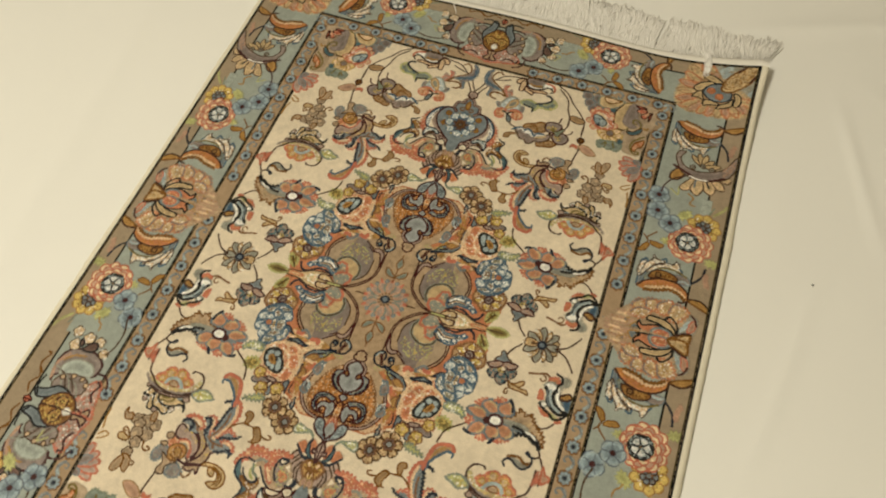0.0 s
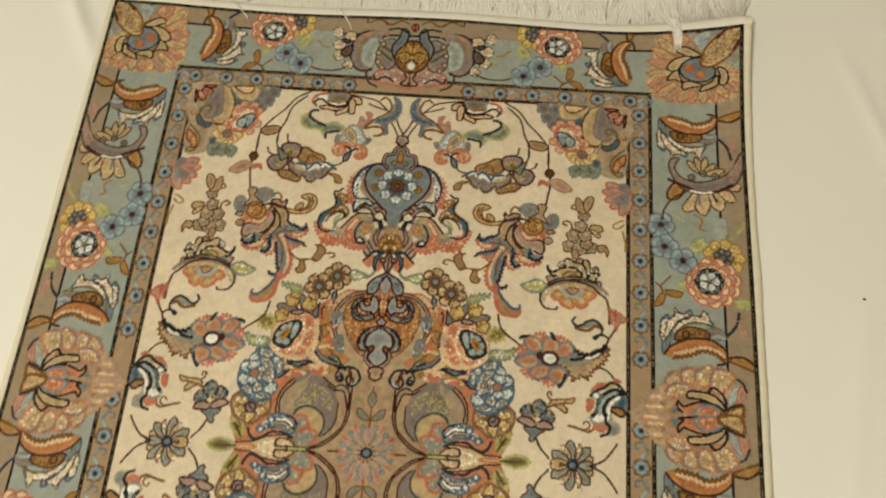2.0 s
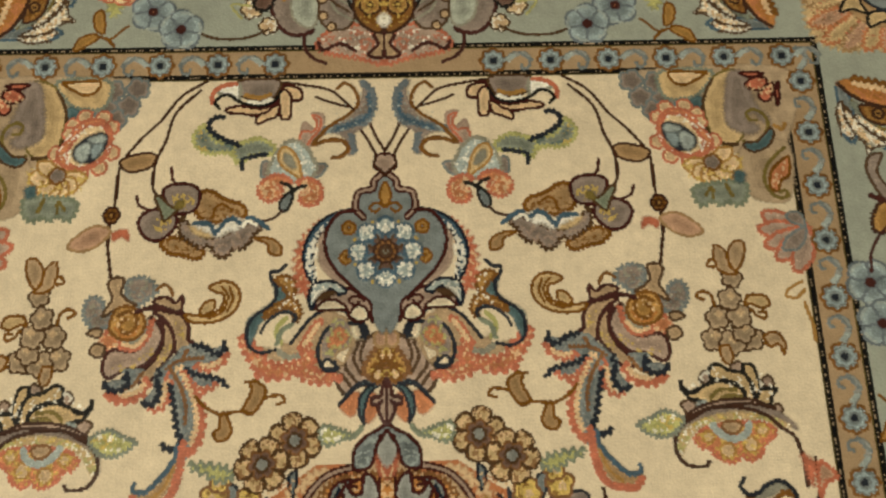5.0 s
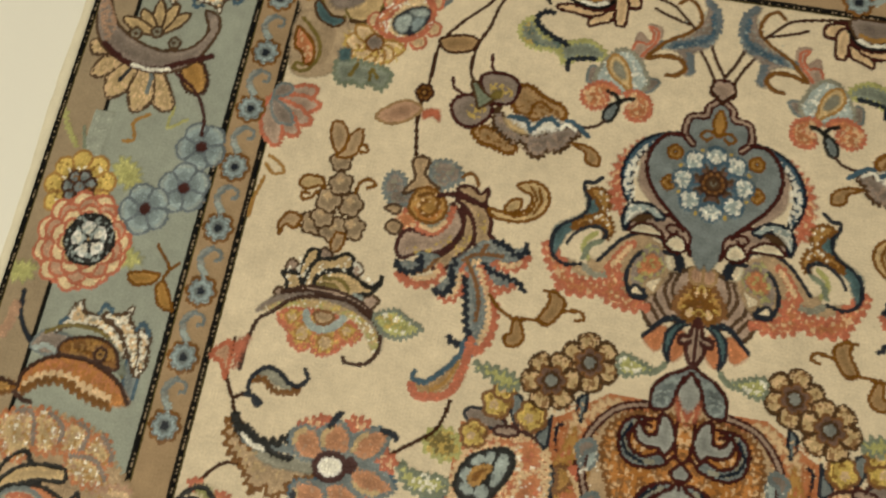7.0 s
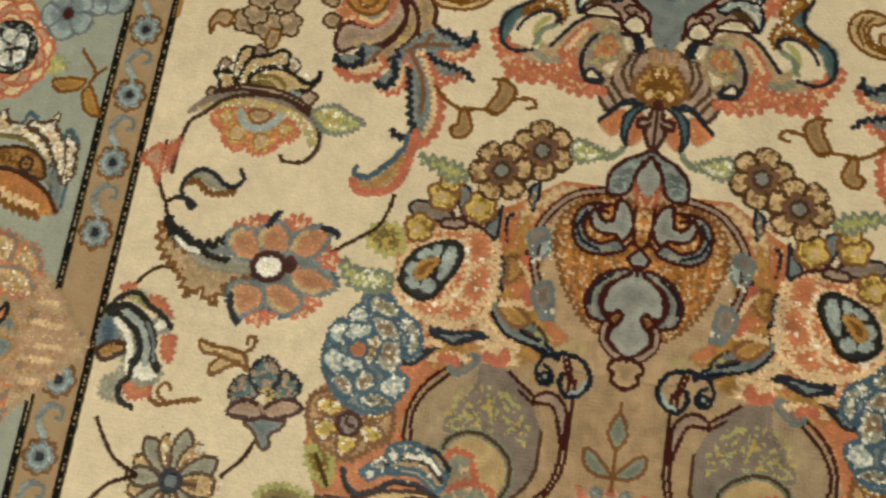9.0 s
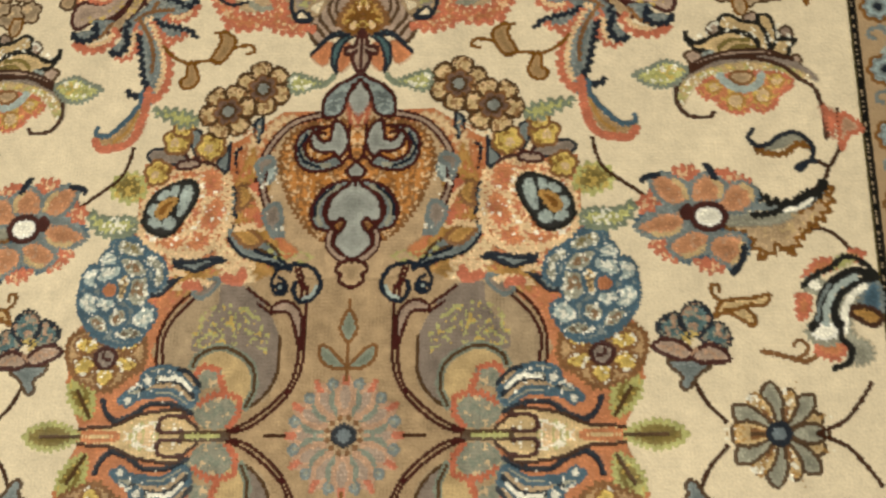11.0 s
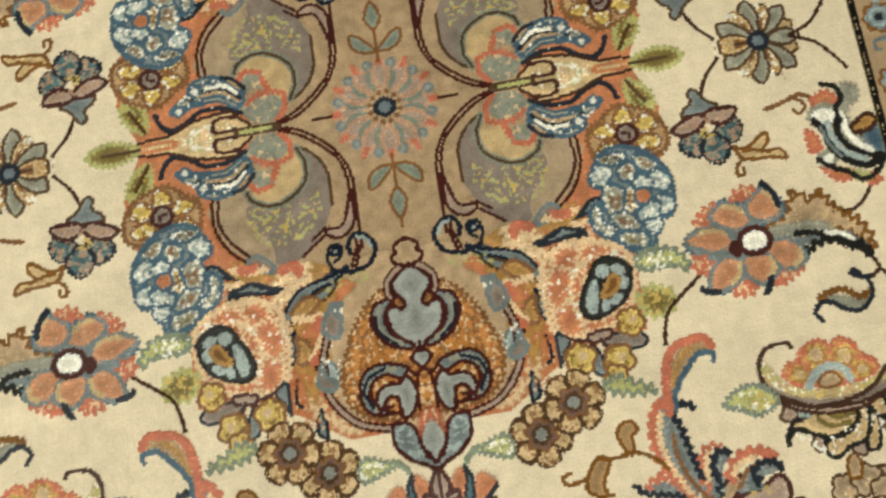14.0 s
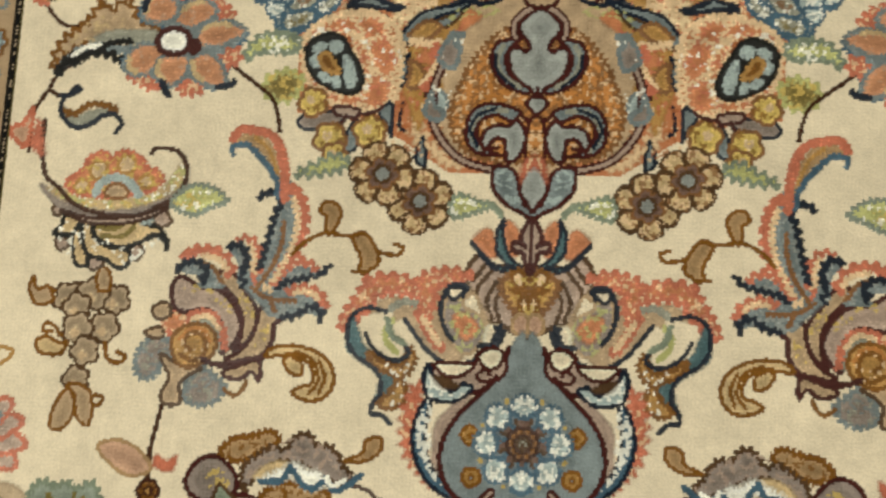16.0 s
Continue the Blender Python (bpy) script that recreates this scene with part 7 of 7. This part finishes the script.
def border_urn(*ways):
    """A gold urn between two mauve wings, drawn in mirrored halves."""
    motif("border_urn", "gold urn between mauve and grey wings", "silk")
    for way in ways:
        put(way)
        area("palemauve", [(9.1, 0.4),(10.7, 21.4),(3.2, 32.3),(-2.9, 29.5),(-7.6, 9.5),(-9.4, 0.4)], "coral", 1.3, jag=1.0)
        flecks("coral", [(9.1, 0.4),(10.7, 21.4),(3.2, 32.3),(-7.6, 9.5),(-9.4, 0.4)], 0.3)
        flecks("ivory", [(5.9, 4.0),(8.6, 22.3),(2.2, 30.5),(-5.5, 9.5)], 0.1)
        line("maroon", [(-2.6, 14.0),(1.4, 21.4),(-1.9, 29.5),(2.2, 32.3)], 1.6, 0.5)
        line("maroon", [(12.2, 43.5),(7.2, 39.7),(-1.1, 38.6),(-6.1, 34.9),(-9.0, 28.5)], 1.9)
        area("tan", [(8.1, 0.4),(5.9, 4.9),(0.8, 3.1),(-4.5, 7.7),(-6.4, 4.0),(-5.3, 0.4)], "maroon", 1.9)
        area("mauve", [(44.5, 21.8),(48.4, 40.5),(42.0, 52.5),(27.9, 56.3),(15.1, 54.1),(7.0, 47.0),(7.2, 37.9),(12.4, 34.3),(41.3, 28.3)], "maroon", 1.7, jag=0.5)
        area("sky", [(39.2, 28.3),(40.6, 38.5),(30.6, 45.7),(16.3, 44.9),(10.3, 37.9),(13.4, 33.4),(25.7, 31.8)], "dusk", 1.3)
        line("ochre", [(44.2, 41.4),(35.7, 48.6),(25.4, 50.2)], 1.2, 0.8)
        line("pinkish", [(45.5, 23.7),(47.4, 37.7),(40.9, 48.8)], 1.8, 1.0)
        area("mauve", [(35.4, 13.8),(41.4, 19.9),(36.0, 29.1),(23.1, 32.2),(11.5, 29.7),(9.7, 18.7),(20.0, 13.3)], "umber", 1.5)
        for k in range(5):
            line("umber" if k % 2 else "dusk", [(14 + 4.5 * k, 16 + k), (20 + 5 * k, 24 + 2 * k), (28 + 5 * k, 27 + 2 * k)], 1.4)
        for at in [(35.0, 27.3),(25.7, 30.8),(16.6, 30.2),(10.6, 26.0)]:
            puff(at, 3.0, "peach", "umber")
        area("slate", [(48.1, 5.0),(52.2, 10.6),(42.6, 13.4),(32.1, 18.9),(19.9, 15.1),(31.3, 10.5),(39.7, 5.9)], "ink", 1.9)
        line("ink", [(48.1, 6.8),(52.0, 14.4),(50.8, 23.7)], 1.9)
        area("gold", [(38.9, 0.3),(34.5, 8.7),(26.1, 14.7),(17.9, 14.6),(10.4, 9.5),(9.1, 0.4)], "brown", 1.7)
        area("ochre", [(35.7, 1.2),(32.4, 6.8),(29.3, 8.7),(28.5, 1.3)], "gold", 1.2)
        puff((22.2, 6.8), 6.0, "ochre", "brown", "yellow")
        flecks("yellow", [(36.8, 0.3),(33.4, 9.6),(21.0, 13.7),(12.0, 8.6),(11.1, 0.4)], 0.2)
        area("ivory", [(17.2, 0.4),(14.1, 3.1),(10.1, 0.4)], jag=0.6)
        area("coral", [(57.8, 0.3),(54.5, 3.1),(50.4, 1.2),(50.4, 0.3)], "maroon", 1.2)
        line("gold", [(57.6, 5.9),(60.6, 13.5),(56.1, 21.9),(60.2, 29.5),(61.2, 35.1),(57.8, 43.5),(61.1, 44.6)], 1.6)
        line("gold", [(56.0, 25.7),(60.2, 29.5)], 2.0)
    for way in ways:
        put(way)
        motif("half_flower", "white and gold half flower", "silk")
        for at, r in (((41.9, 58.1), 6.5), ((46.1, 70.3), 6.0), ((32.4, 67.0), 6.5), ((21.0, 65.7), 6.0), ((11.9, 57.2), 5.5)):
            bloom(at, r, 5, "peach", "umber", 0.1, "ochre", deep=0.2, split=False, thick=1.3)
            flecks("ivory", [(at[0] - 4, at[1] - 4), (at[0] + 4, at[1] - 4), (at[0] + 4, at[1] + 4), (at[0] - 4, at[1] + 4)], 0.2)
        area("cocoa", [(32.5, 55.0),(30.4, 60.5),(24.1, 64.9),(20.0, 61.1),(23.2, 55.7)], "ink", 1.4, jag=0.8)
        area("cocoa", [(37.7, 58.0),(38.7, 64.5),(35.6, 63.5),(34.6, 58.8)], "ink", 1.4, jag=0.6)
        line("ochre", [(29.2, 76.2),(30.2, 81.7),(34.4, 85.6),(35.5, 88.4)], 1.5)
        line("umber", [(9.9, 57.1),(5.5, 67.9),(5.2, 81.6),(9.1, 93.6)], 1.6)


def corner_palmette():
    """A palmette set on the corner's diagonal, in the rug's own millimetres."""
    motif("corner_palmette", "sand and coral palmette set on the corner diagonal", "silk")
    area("dusk", [(240.5, 384.1), (262.1, 389.3), (295.1, 399.0), (292.4, 356.4), (291.5, 344.5), (274.3, 344.9), (262.3, 357.1), (246.5, 369.5)])
    area("lightblue", [(247.7, 378.4), (259.3, 382.6), (256.3, 367.1), (249.6, 365.0)], jag=0.8)
    area("lightblue", [(277.3, 347.0), (288.9, 357.6), (291.2, 345.6), (282.9, 341.4)], jag=0.8)
    flecks("greige", [(240.5, 384.1), (295.1, 399.0), (291.5, 344.5), (274.3, 344.9), (246.5, 369.5)], 0.2)
    area("sand", [(215.6, 381.2), (231.6, 387.7), (241.2, 378.5), (247.5, 369.5), (262.3, 357.1), (283.3, 344.7), (292.2, 337.4), (289.9, 328.4), (279.6, 319.1), (261.9, 314.3), (243.1, 314.3), (225.1, 314.2), (212.3, 319.2), (207.3, 331.4), (209.5, 351.7), (213.9, 366.3)], jag=1.4)
    hub = (250.0, 346.5)
    for n, tip in enumerate([(216.8, 380.1), (228.4, 387.7), (237.9, 381.9), (243.9, 374.0), (212.4, 369.1), (208.1, 355.5), (207.6, 342.1), (208.8, 328.7), (214.4, 318.6), (223.3, 314.2), (234.1, 314.0), (243.7, 312.7), (254.1, 313.0), (264.6, 314.8), (274.9, 318.2), (283.9, 324.3), (291.7, 333.7)]):
        near = (hub[0] + 0.45 * (tip[0] - hub[0]), hub[1] + 0.45 * (tip[1] - hub[1]))
        leaf(near, tip, 8.5, "pinkish" if n % 2 else "sand", "salmon" if n % 3 else "taupe", 1.2, None, 0.9)
    ring = [(215.6, 381.2), (231.5, 386.5), (241.2, 378.5), (247.5, 369.5), (262.3, 357.1), (283.3, 344.7), (291.3, 337.5), (289.2, 329.5), (279.8, 320.7), (262.1, 316.4), (243.3, 315.8), (225.4, 316.3), (212.4, 320.8), (208.2, 331.4), (210.4, 351.7), (213.9, 366.3)]
    flecks("coral", ring, 0.06)
    flecks("peach", ring, 0.06)
    flecks("walnut", ring, 0.04)
    area("taupe", [(230.4, 357.8), (240.7, 367.4), (256.1, 361.6), (269.9, 346.0), (272.9, 335.2), (258.1, 326.0), (238.0, 327.5), (228.1, 338.9)])
    for pts in ([(233.0, 364.3), (234.3, 367.6), (240.0, 369.1), (247.7, 364.5), (253.1, 360.0), (244.3, 359.1), (236.5, 362.6)], [(225.0, 347.0), (227.1, 353.5), (235.1, 358.8), (245.2, 359.1), (237.5, 352.2), (232.1, 345.3)], [(224.9, 335.3), (227.5, 341.6), (233.5, 345.8), (235.3, 338.8), (237.5, 333.9), (230.6, 336.7)],
                [(237.9, 326.5), (237.8, 332.8), (243.5, 334.8), (254.2, 330.9), (243.1, 328.5)], [(252.1, 325.1), (254.2, 330.3), (261.5, 334.4), (266.0, 340.7), (266.6, 332.2), (260.6, 328.0)], [(268.0, 332.7), (268.3, 340.7), (266.5, 347.7), (272.6, 346.0), (275.0, 337.3), (271.9, 331.5)]):
        area("sand", pts, "ink", 1.6)
    area("slate", [(235.4, 346.8), (241.6, 355.9), (253.2, 357.3), (261.4, 350.6), (264.6, 343.5), (259.5, 336.1), (248.0, 334.7), (239.4, 338.7)], "navy", 1.6)
    for at in [(242.8, 347.7), (252.4, 341.0)]:
        puff(at, 4.6, "salmon", "rust")
        puff((at[0] - 0.6, at[1] + 1.2), 2, "coral", "salmon")
    area("sand", [(252.5, 351.8), (256.1, 365.5), (265.0, 376.4), (273.2, 382.4), (285.0, 387.2), (290.7, 394.5), (297.2, 397.2), (293.7, 386.5), (287.9, 378.7), (282.6, 367.7), (276.3, 359.0), (266.1, 351.0), (258.9, 348.5)], "gold", 1.5, jag=0.8)
    flecks("gold", [(254.5, 352.9), (258.0, 365.4), (272.0, 380.1), (284.7, 378.8), (276.6, 361.2), (265.4, 352.7)], 0.35)
    flecks("ochre", [(254.5, 352.9), (258.0, 365.4), (272.0, 380.1), (284.7, 378.8), (276.6, 361.2), (265.4, 352.7)], 0.2)
    line("maroon", [(265.7, 375.2), (272.8, 382.9), (277.8, 382.3)], 1.6, 0.7)
    line("maroon", [(278.9, 363.9), (284.8, 373.2), (287.6, 376.5)], 1.6, 0.7)
    line("maroon", [(246.0, 386.8), (250.1, 382.8), (255.8, 383.8)], 1.6, 0.6)
    area("peach", [(285.4, 383.3), (289.8, 391.7), (295.5, 395.0), (291.1, 384.3)], "gold", 1.3)

for k in range(-11, 12):
    if abs(1 + 27 * k - 43) > 13 and abs(1 + 27 * k + 186) > 13:
        guard_flower(False, 200.5, 1 + 27 * k)
for end in (1, -1):
    for k in range(6):
        guard_flower(True, 53 + 28 * k, end * 312)
HOME[0] = "border_ground"
up, down = (lambda c, s: (211 + c, 43 + s)), (lambda c, s: (211 + c, 43 - s))
for way, flowers in ((up, [(6.2, 153.2), (8.8, 134.2), (23, 122.6)]), (down, [(8, 132), (22, 118)])):
    put(way)
    area("sky", [(49, 92), (58, 92), (58, 162), (49, 162)], sharp=True)
    border_shell()
    border_roses(flowers)
border_palmette(lambda c, s: (211 + c, 40 + s), lambda c, s: (211 + c, 40 - s))
put(up)
border_lotus()
put(lambda c, s: (211 + c, 341 - s))
border_shell()
border_urn(lambda c, s: (211 + c, -186 + s), lambda c, s: (211 + c, -186 - s))
put(lambda c, s: (211 + c, -341 + s))
border_shell()
put(lambda c, s: (211 + c, -375 + s))
border_roses([(8, 132), (22, 118)])
for end in (1, -1):
    border_urn(lambda c, s: (s, end * (321 + c)))
    put(lambda c, s: (235 - s, end * (321 + c)))
    area("sky", [(40, 92), (47, 92), (47, 162), (40, 162)], sharp=True)
    border_shell()
    border_roses([(20.5, 120.5), (10.3, 134.8)])
    put(lambda c, s: (c, end * s))
    corner_palmette()
cord(HALF_W - 5 * KNOT + 0.1, HALF_L - 5 * KNOT + 0.1, 5, 3)

# ---- the rug itself: one small face a knot, each motif a part of its own ----
def settle(x, y):
    """Where a point of the rug (mm) lies: the weave is a little sheared, the cloth not quite flat."""
    x, y = x / 1000, y / 1000
    z = 0.0010 * np.sin(5.1 * x + 2.0) * np.cos(4.3 * y + 1.0) + 0.0006 * np.sin(13 * y + 4 * x)
    z = z + 0.018 * np.clip((x + 0.8 * y - 0.475) / 0.125, 0, 1) ** 2
    rim = np.maximum(np.abs(x) - 0.27, 0) / 0.02
    wave = 0.0018 * np.sin(21 * x + 1.0) * np.clip((np.abs(y) - 0.33) / 0.05, 0, 1)
    return x + 0.0012 * np.sin(9 * y) * np.clip(rim, 0, 1), y + x * np.minimum(0.024, 0.024 - 0.113 * y) + wave, z


rug = tagged(new("rug"), "small cream and grey-blue knotted rug lying on a sheet", "rug")
full_dye = np.concatenate([dye[:, ::-1], dye], 1)
full_owner = np.concatenate([owner[:, ::-1], owner], 1)
joined = set(np.unique(owner[:, 0]))
names = list(motifs)
for k in range(len(motifs)):
    if k not in joined and k > 3:
        names.append(motifs[k])
        half = full_owner[:, :NX]
        half[half == k] = len(names) - 1


def whole(k, win):
    """Gives the stray islands of a motif to the motif round them, so that it stays in one piece."""
    box = full_owner[win]
    todo, pieces = box == k, []
    while todo.any():
        grown = np.zeros_like(todo)
        grown[tuple(np.argwhere(todo)[0])] = True
        size = 0
        while grown.sum() > size:
            size = grown.sum()
            for _ in range(6):
                wide = np.pad(grown, 1)
                rows = wide[:-2] | wide[1:-1] | wide[2:]
                grown = todo & (rows[:, :-2] | rows[:, 1:-1] | rows[:, 2:])
        pieces.append(grown)
        todo = todo & ~grown
    for island in sorted(pieces, key=lambda g: -g.sum())[1:]:
        wide = np.pad(island, 1)
        rim = (wide[:-2, 1:-1] | wide[2:, 1:-1] | wide[1:-1, :-2] | wide[1:-1, 2:]) & ~island
        near = box[rim]
        if len(near):
            box[island] = np.bincount(near).argmax()


for k in range(4, len(names)):
    j, i = np.nonzero(full_owner == k)
    if len(j):
        whole(k, (slice(max(j.min() - 1, 0), j.max() + 2), slice(max(i.min() - 1, 0), i.max() + 2)))
silky = np.array([n[2] == "silk" for n in names])


def mottle(size):
    """Smooth random values, about -1 to 1, over the knots."""
    f = rng.normal(0, 1, full_owner.shape)
    for axis in (0, 1):
        for step in (1, 2, 4, 8):
            if step <= size:
                f = (np.roll(f, step, axis) + f + np.roll(f, -step, axis)) / 3
    return f / f.std()


dark = full_dye.sum(-1) < 0.22
knot_z = np.where(silky[full_owner], 0.00045, 0.0) - np.where(dark, 0.00025, 0.0) + rng.normal(0, 0.00005, dark.shape)
pad = np.pad(knot_z, 1, mode="edge")
vert_z = (pad[:-1, :-1] + pad[1:, :-1] + pad[:-1, 1:] + pad[1:, 1:]) / 4
vx, vy = np.meshgrid(np.arange(-NX, NX + 1) * KNOT, np.arange(-NY, NY + 1) * KNOT)
vx = vx + rng.normal(0, 0.08, vx.shape)
vy = vy + rng.normal(0, 0.08, vy.shape)
wx, wy, wz = settle(vx, vy)
spots = np.stack([wx, wy, wz + vert_z], -1).reshape(-1, 3)
lively = np.where(full_owner > 3, 1.0, 0.35)
shade = full_dye * np.clip(1 + lively * (0.05 * rng.normal(0, 1, dark.shape) + 0.09 * mottle(2)) + 0.03 * mottle(8), 0.5, 1.6)[..., None]
# silk sparkle painted into the colour: scattered pale silk knots made brighter
shade[silky[full_owner] & (rng.random(dark.shape) < 0.07) & ~dark] *= 1.4
blend = np.pad(shade, ((1, 1), (1, 1), (0, 0)), mode="edge")
shade = 0.8 * shade + 0.05 * (blend[:-2, 1:-1] + blend[2:, 1:-1] + blend[1:-1, :-2] + blend[1:-1, 2:])
across_n = 2 * NX + 1
bands = {}
for k, (name, label, yarn, home) in enumerate(names):
    j, i = np.nonzero(full_owner == k)
    if len(j) == 0:
        continue
    base = j * across_n + i
    quads = np.stack([base, base + 1, base + across_n + 1, base + across_n], 1)
    used, quads = np.unique(quads, return_inverse=True)
    me = bpy.data.meshes.new(name)
    me.from_pydata(spots[used].tolist(), [], quads.reshape(-1, 4).tolist())
    rgba = np.ones((len(j), 4, 4), np.float32)
    rgba[:, :, :3] = shade[j, i][:, None, :]
    me.color_attributes.new("dye", "FLOAT_COLOR", "CORNER").data.foreach_set("color", rgba.ravel())
    me.materials.append(SILK if yarn == "silk" else WOOL)
    me.shade_smooth()
    piece = new(name, me)
    piece.parent = bands.get(home, rug)
    bands.setdefault(name, piece)
    tagged(piece, label)


def tube(points, radius, sides=4):
    """Vertices and faces of a thread along points."""
    verts, faces = [], []
    for n, p in enumerate(points):
        d = (points[min(n + 1, len(points) - 1)] - points[max(n - 1, 0)]).normalized()
        a = d.cross(Vector((0, 0, 1))).normalized()
        b = a.cross(d)
        r = radius * (1.0 if n < len(points) - 1 else 0.5)
        verts += [p + r * (math.cos(2 * math.pi * s / sides) * a + math.sin(2 * math.pi * s / sides) * b) for s in range(sides)]
        if n:
            o = sides * (n - 1)
            faces += [(o + s, o + (s + 1) % sides, o + sides + (s + 1) % sides, o + sides + s) for s in range(sides)]
    return verts, faces


def at_rug(x, y, lift=0.0):
    px, py, pz = settle(np.float64(x), np.float64(y))
    return Vector((px, py, pz + lift))


# backing under the pile
edge = [(-288, -386), (288, -386), (288, 386), (-288, 386)]
grid = [(-287 + 574 * i / 24, -386 + 772 * j / 32) for j in range(33) for i in range(25)]
top_v = [at_rug(x, y, -0.0016) for x, y in grid]
mesh_object("backing", [tuple(v) for v in top_v], [(j * 25 + i, j * 25 + i + 1, (j + 1) * 25 + i + 1, (j + 1) * 25 + i) for j in range(32) for i in range(24)], WEB, rug, "pale cotton backing")

# overcast edges along both long sides
for side in (1, -1):
    verts, faces = [], []
    for n in range(241):
        y = -388 + 776 * n / 240
        bulge = 1.2 * noise.noise(Vector((0, y / 60, side))) + 0.5 * noise.noise(Vector((3, y / 9, side)))
        ring = ((287.2, -2.2), (288, -1.2), (290, -0.9), (292 + bulge, -1.6), (294 + bulge, -3.4), (294 + bulge, -5.5), (287, -5.5))
        for x, z in ring:
            verts.append(tuple(at_rug(side * x, y, z / 1000)))
        if n:
            o = 7 * (n - 1)
            faces += [(o + s, o + s + 1, o + 8 + s, o + 7 + s) for s in range(6)]
    mesh_object("overcast_edge", verts, faces, OVERCAST, rug, "pale overcast wool edge")

# flat-woven ends and fringe
for end in (1, -1):
    verts, faces = [], []
    for n in range(301):
        x = -294 + 588 * n / 300
        rag = 0.6 * math.sin(n * 1.7)
        for y, z in ((386.3, -1.8), (387.4, -0.7), (391, -0.6), (395 + rag, -1.2), (396 + rag, -4.5)):
            verts.append(tuple(at_rug(x, end * y, z / 1000)))
        if n:
            o = 5 * (n - 1)
            faces += [(o + s, o + s + 1, o + 6 + s, o + 5 + s) for s in range(4)]
    woven = mesh_object("flatwoven_end", verts, faces, WEB, rug, "white flat-woven end")
    if end == 1:
        upper_end = woven

picker = random.Random(11)


def thread_path(x, end, lean, length, wave, phase):
    """A warp thread lying out over the sheet from the flat-woven end, in soft waves."""
    p = at_rug(x, end * 394, -0.0012)
    out, steps = [p.copy()], 11
    for n in range(steps):
        a = lean + wave * math.sin(phase + 5.5 * n / steps) + picker.gauss(0, 0.07)
        p = p + Vector((math.sin(a), end * math.cos(a), 0)) * length / steps
        base = cloth_height(p.x, p.y)
        p.z = max(base + 0.0007, p.z + (base + 0.0016 - p.z) * 0.3 + picker.gauss(0, 0.0003))
        out.append(p.copy())
    return out


for end in (1, -1):
    joined_v, joined_f = [], []
    for n in range(190):
        x = -291 + 582 * (n + 0.5) / 190
        lean = 0.22 * noise.noise(Vector((x / 50, 7, end))) + 0.10 * (x / 290) ** 3 + picker.gauss(0, 0.10)
        length = 0.054 + 0.012 * noise.noise(Vector((x / 80, 2, end))) + picker.gauss(0, 0.003)
        wave, phase = picker.gauss(0, 0.22), picker.uniform(0, 6.3)
        verts, faces = [], []
        for k in range(12):
            pts = thread_path(x + picker.uniform(-2.4, 2.4), end, lean + picker.gauss(0, 0.09), length * picker.uniform(0.8, 1.1), wave + picker.gauss(0, 0.12), phase + picker.gauss(0, 0.4))
            v, f = tube(pts, 0.0007)
            faces += [tuple(q + len(verts) for q in face) for face in f]
            verts += [tuple(q) for q in v]
        if end == 1:
            mesh_object("tassel", verts, faces, COTTON, upper_end)
        else:
            joined_f += [tuple(q + len(joined_v) for q in face) for face in faces]
            joined_v += verts
    if joined_v:
        mesh_object("fringe", joined_v, joined_f, COTTON, rug, "white cotton fringe")

# loose threads over the pile near the upper end
for x, y, dx, dy in ((226, 397, 6, -32), (-178, 397, 24, -22), (-76, 397, 20, -28), (229, 398, 3, -30)):
    verts, faces = [], []
    for k in range(5 if x > 200 else 1):
        pts = [at_rug(x + k * 1.3 - 2 + dx * t + 3 * math.sin(3 * t), y + dy * t, 0.0012) for t in (0, 0.2, 0.4, 0.6, 0.8, 1.0)]
        v, f = tube(pts, 0.00055)
        faces += [tuple(q + len(verts) for q in face) for face in f]
        verts += [tuple(q) for q in v]
    mesh_object("loose_thread", verts, faces, COTTON, rug, "loose white warp thread")

# a speck of lint on the sheet
bm = bmesh.new()
bmesh.ops.create_icosphere(bm, subdivisions=2, radius=0.0009)
for v in bm.verts:
    v.co *= 1 + 0.5 * noise.noise(v.co * 900)
    v.co.x *= 1.5
me = bpy.data.meshes.new("lint_speck")
bm.to_mesh(me)
me.materials.append(SPECK)
lint = tagged(new("lint_speck", me), "tiny dark speck of lint on the cream sheet", "lint")
lint.location = (0.374, 0.147, cloth_height(0.374, 0.147) + 0.0007)
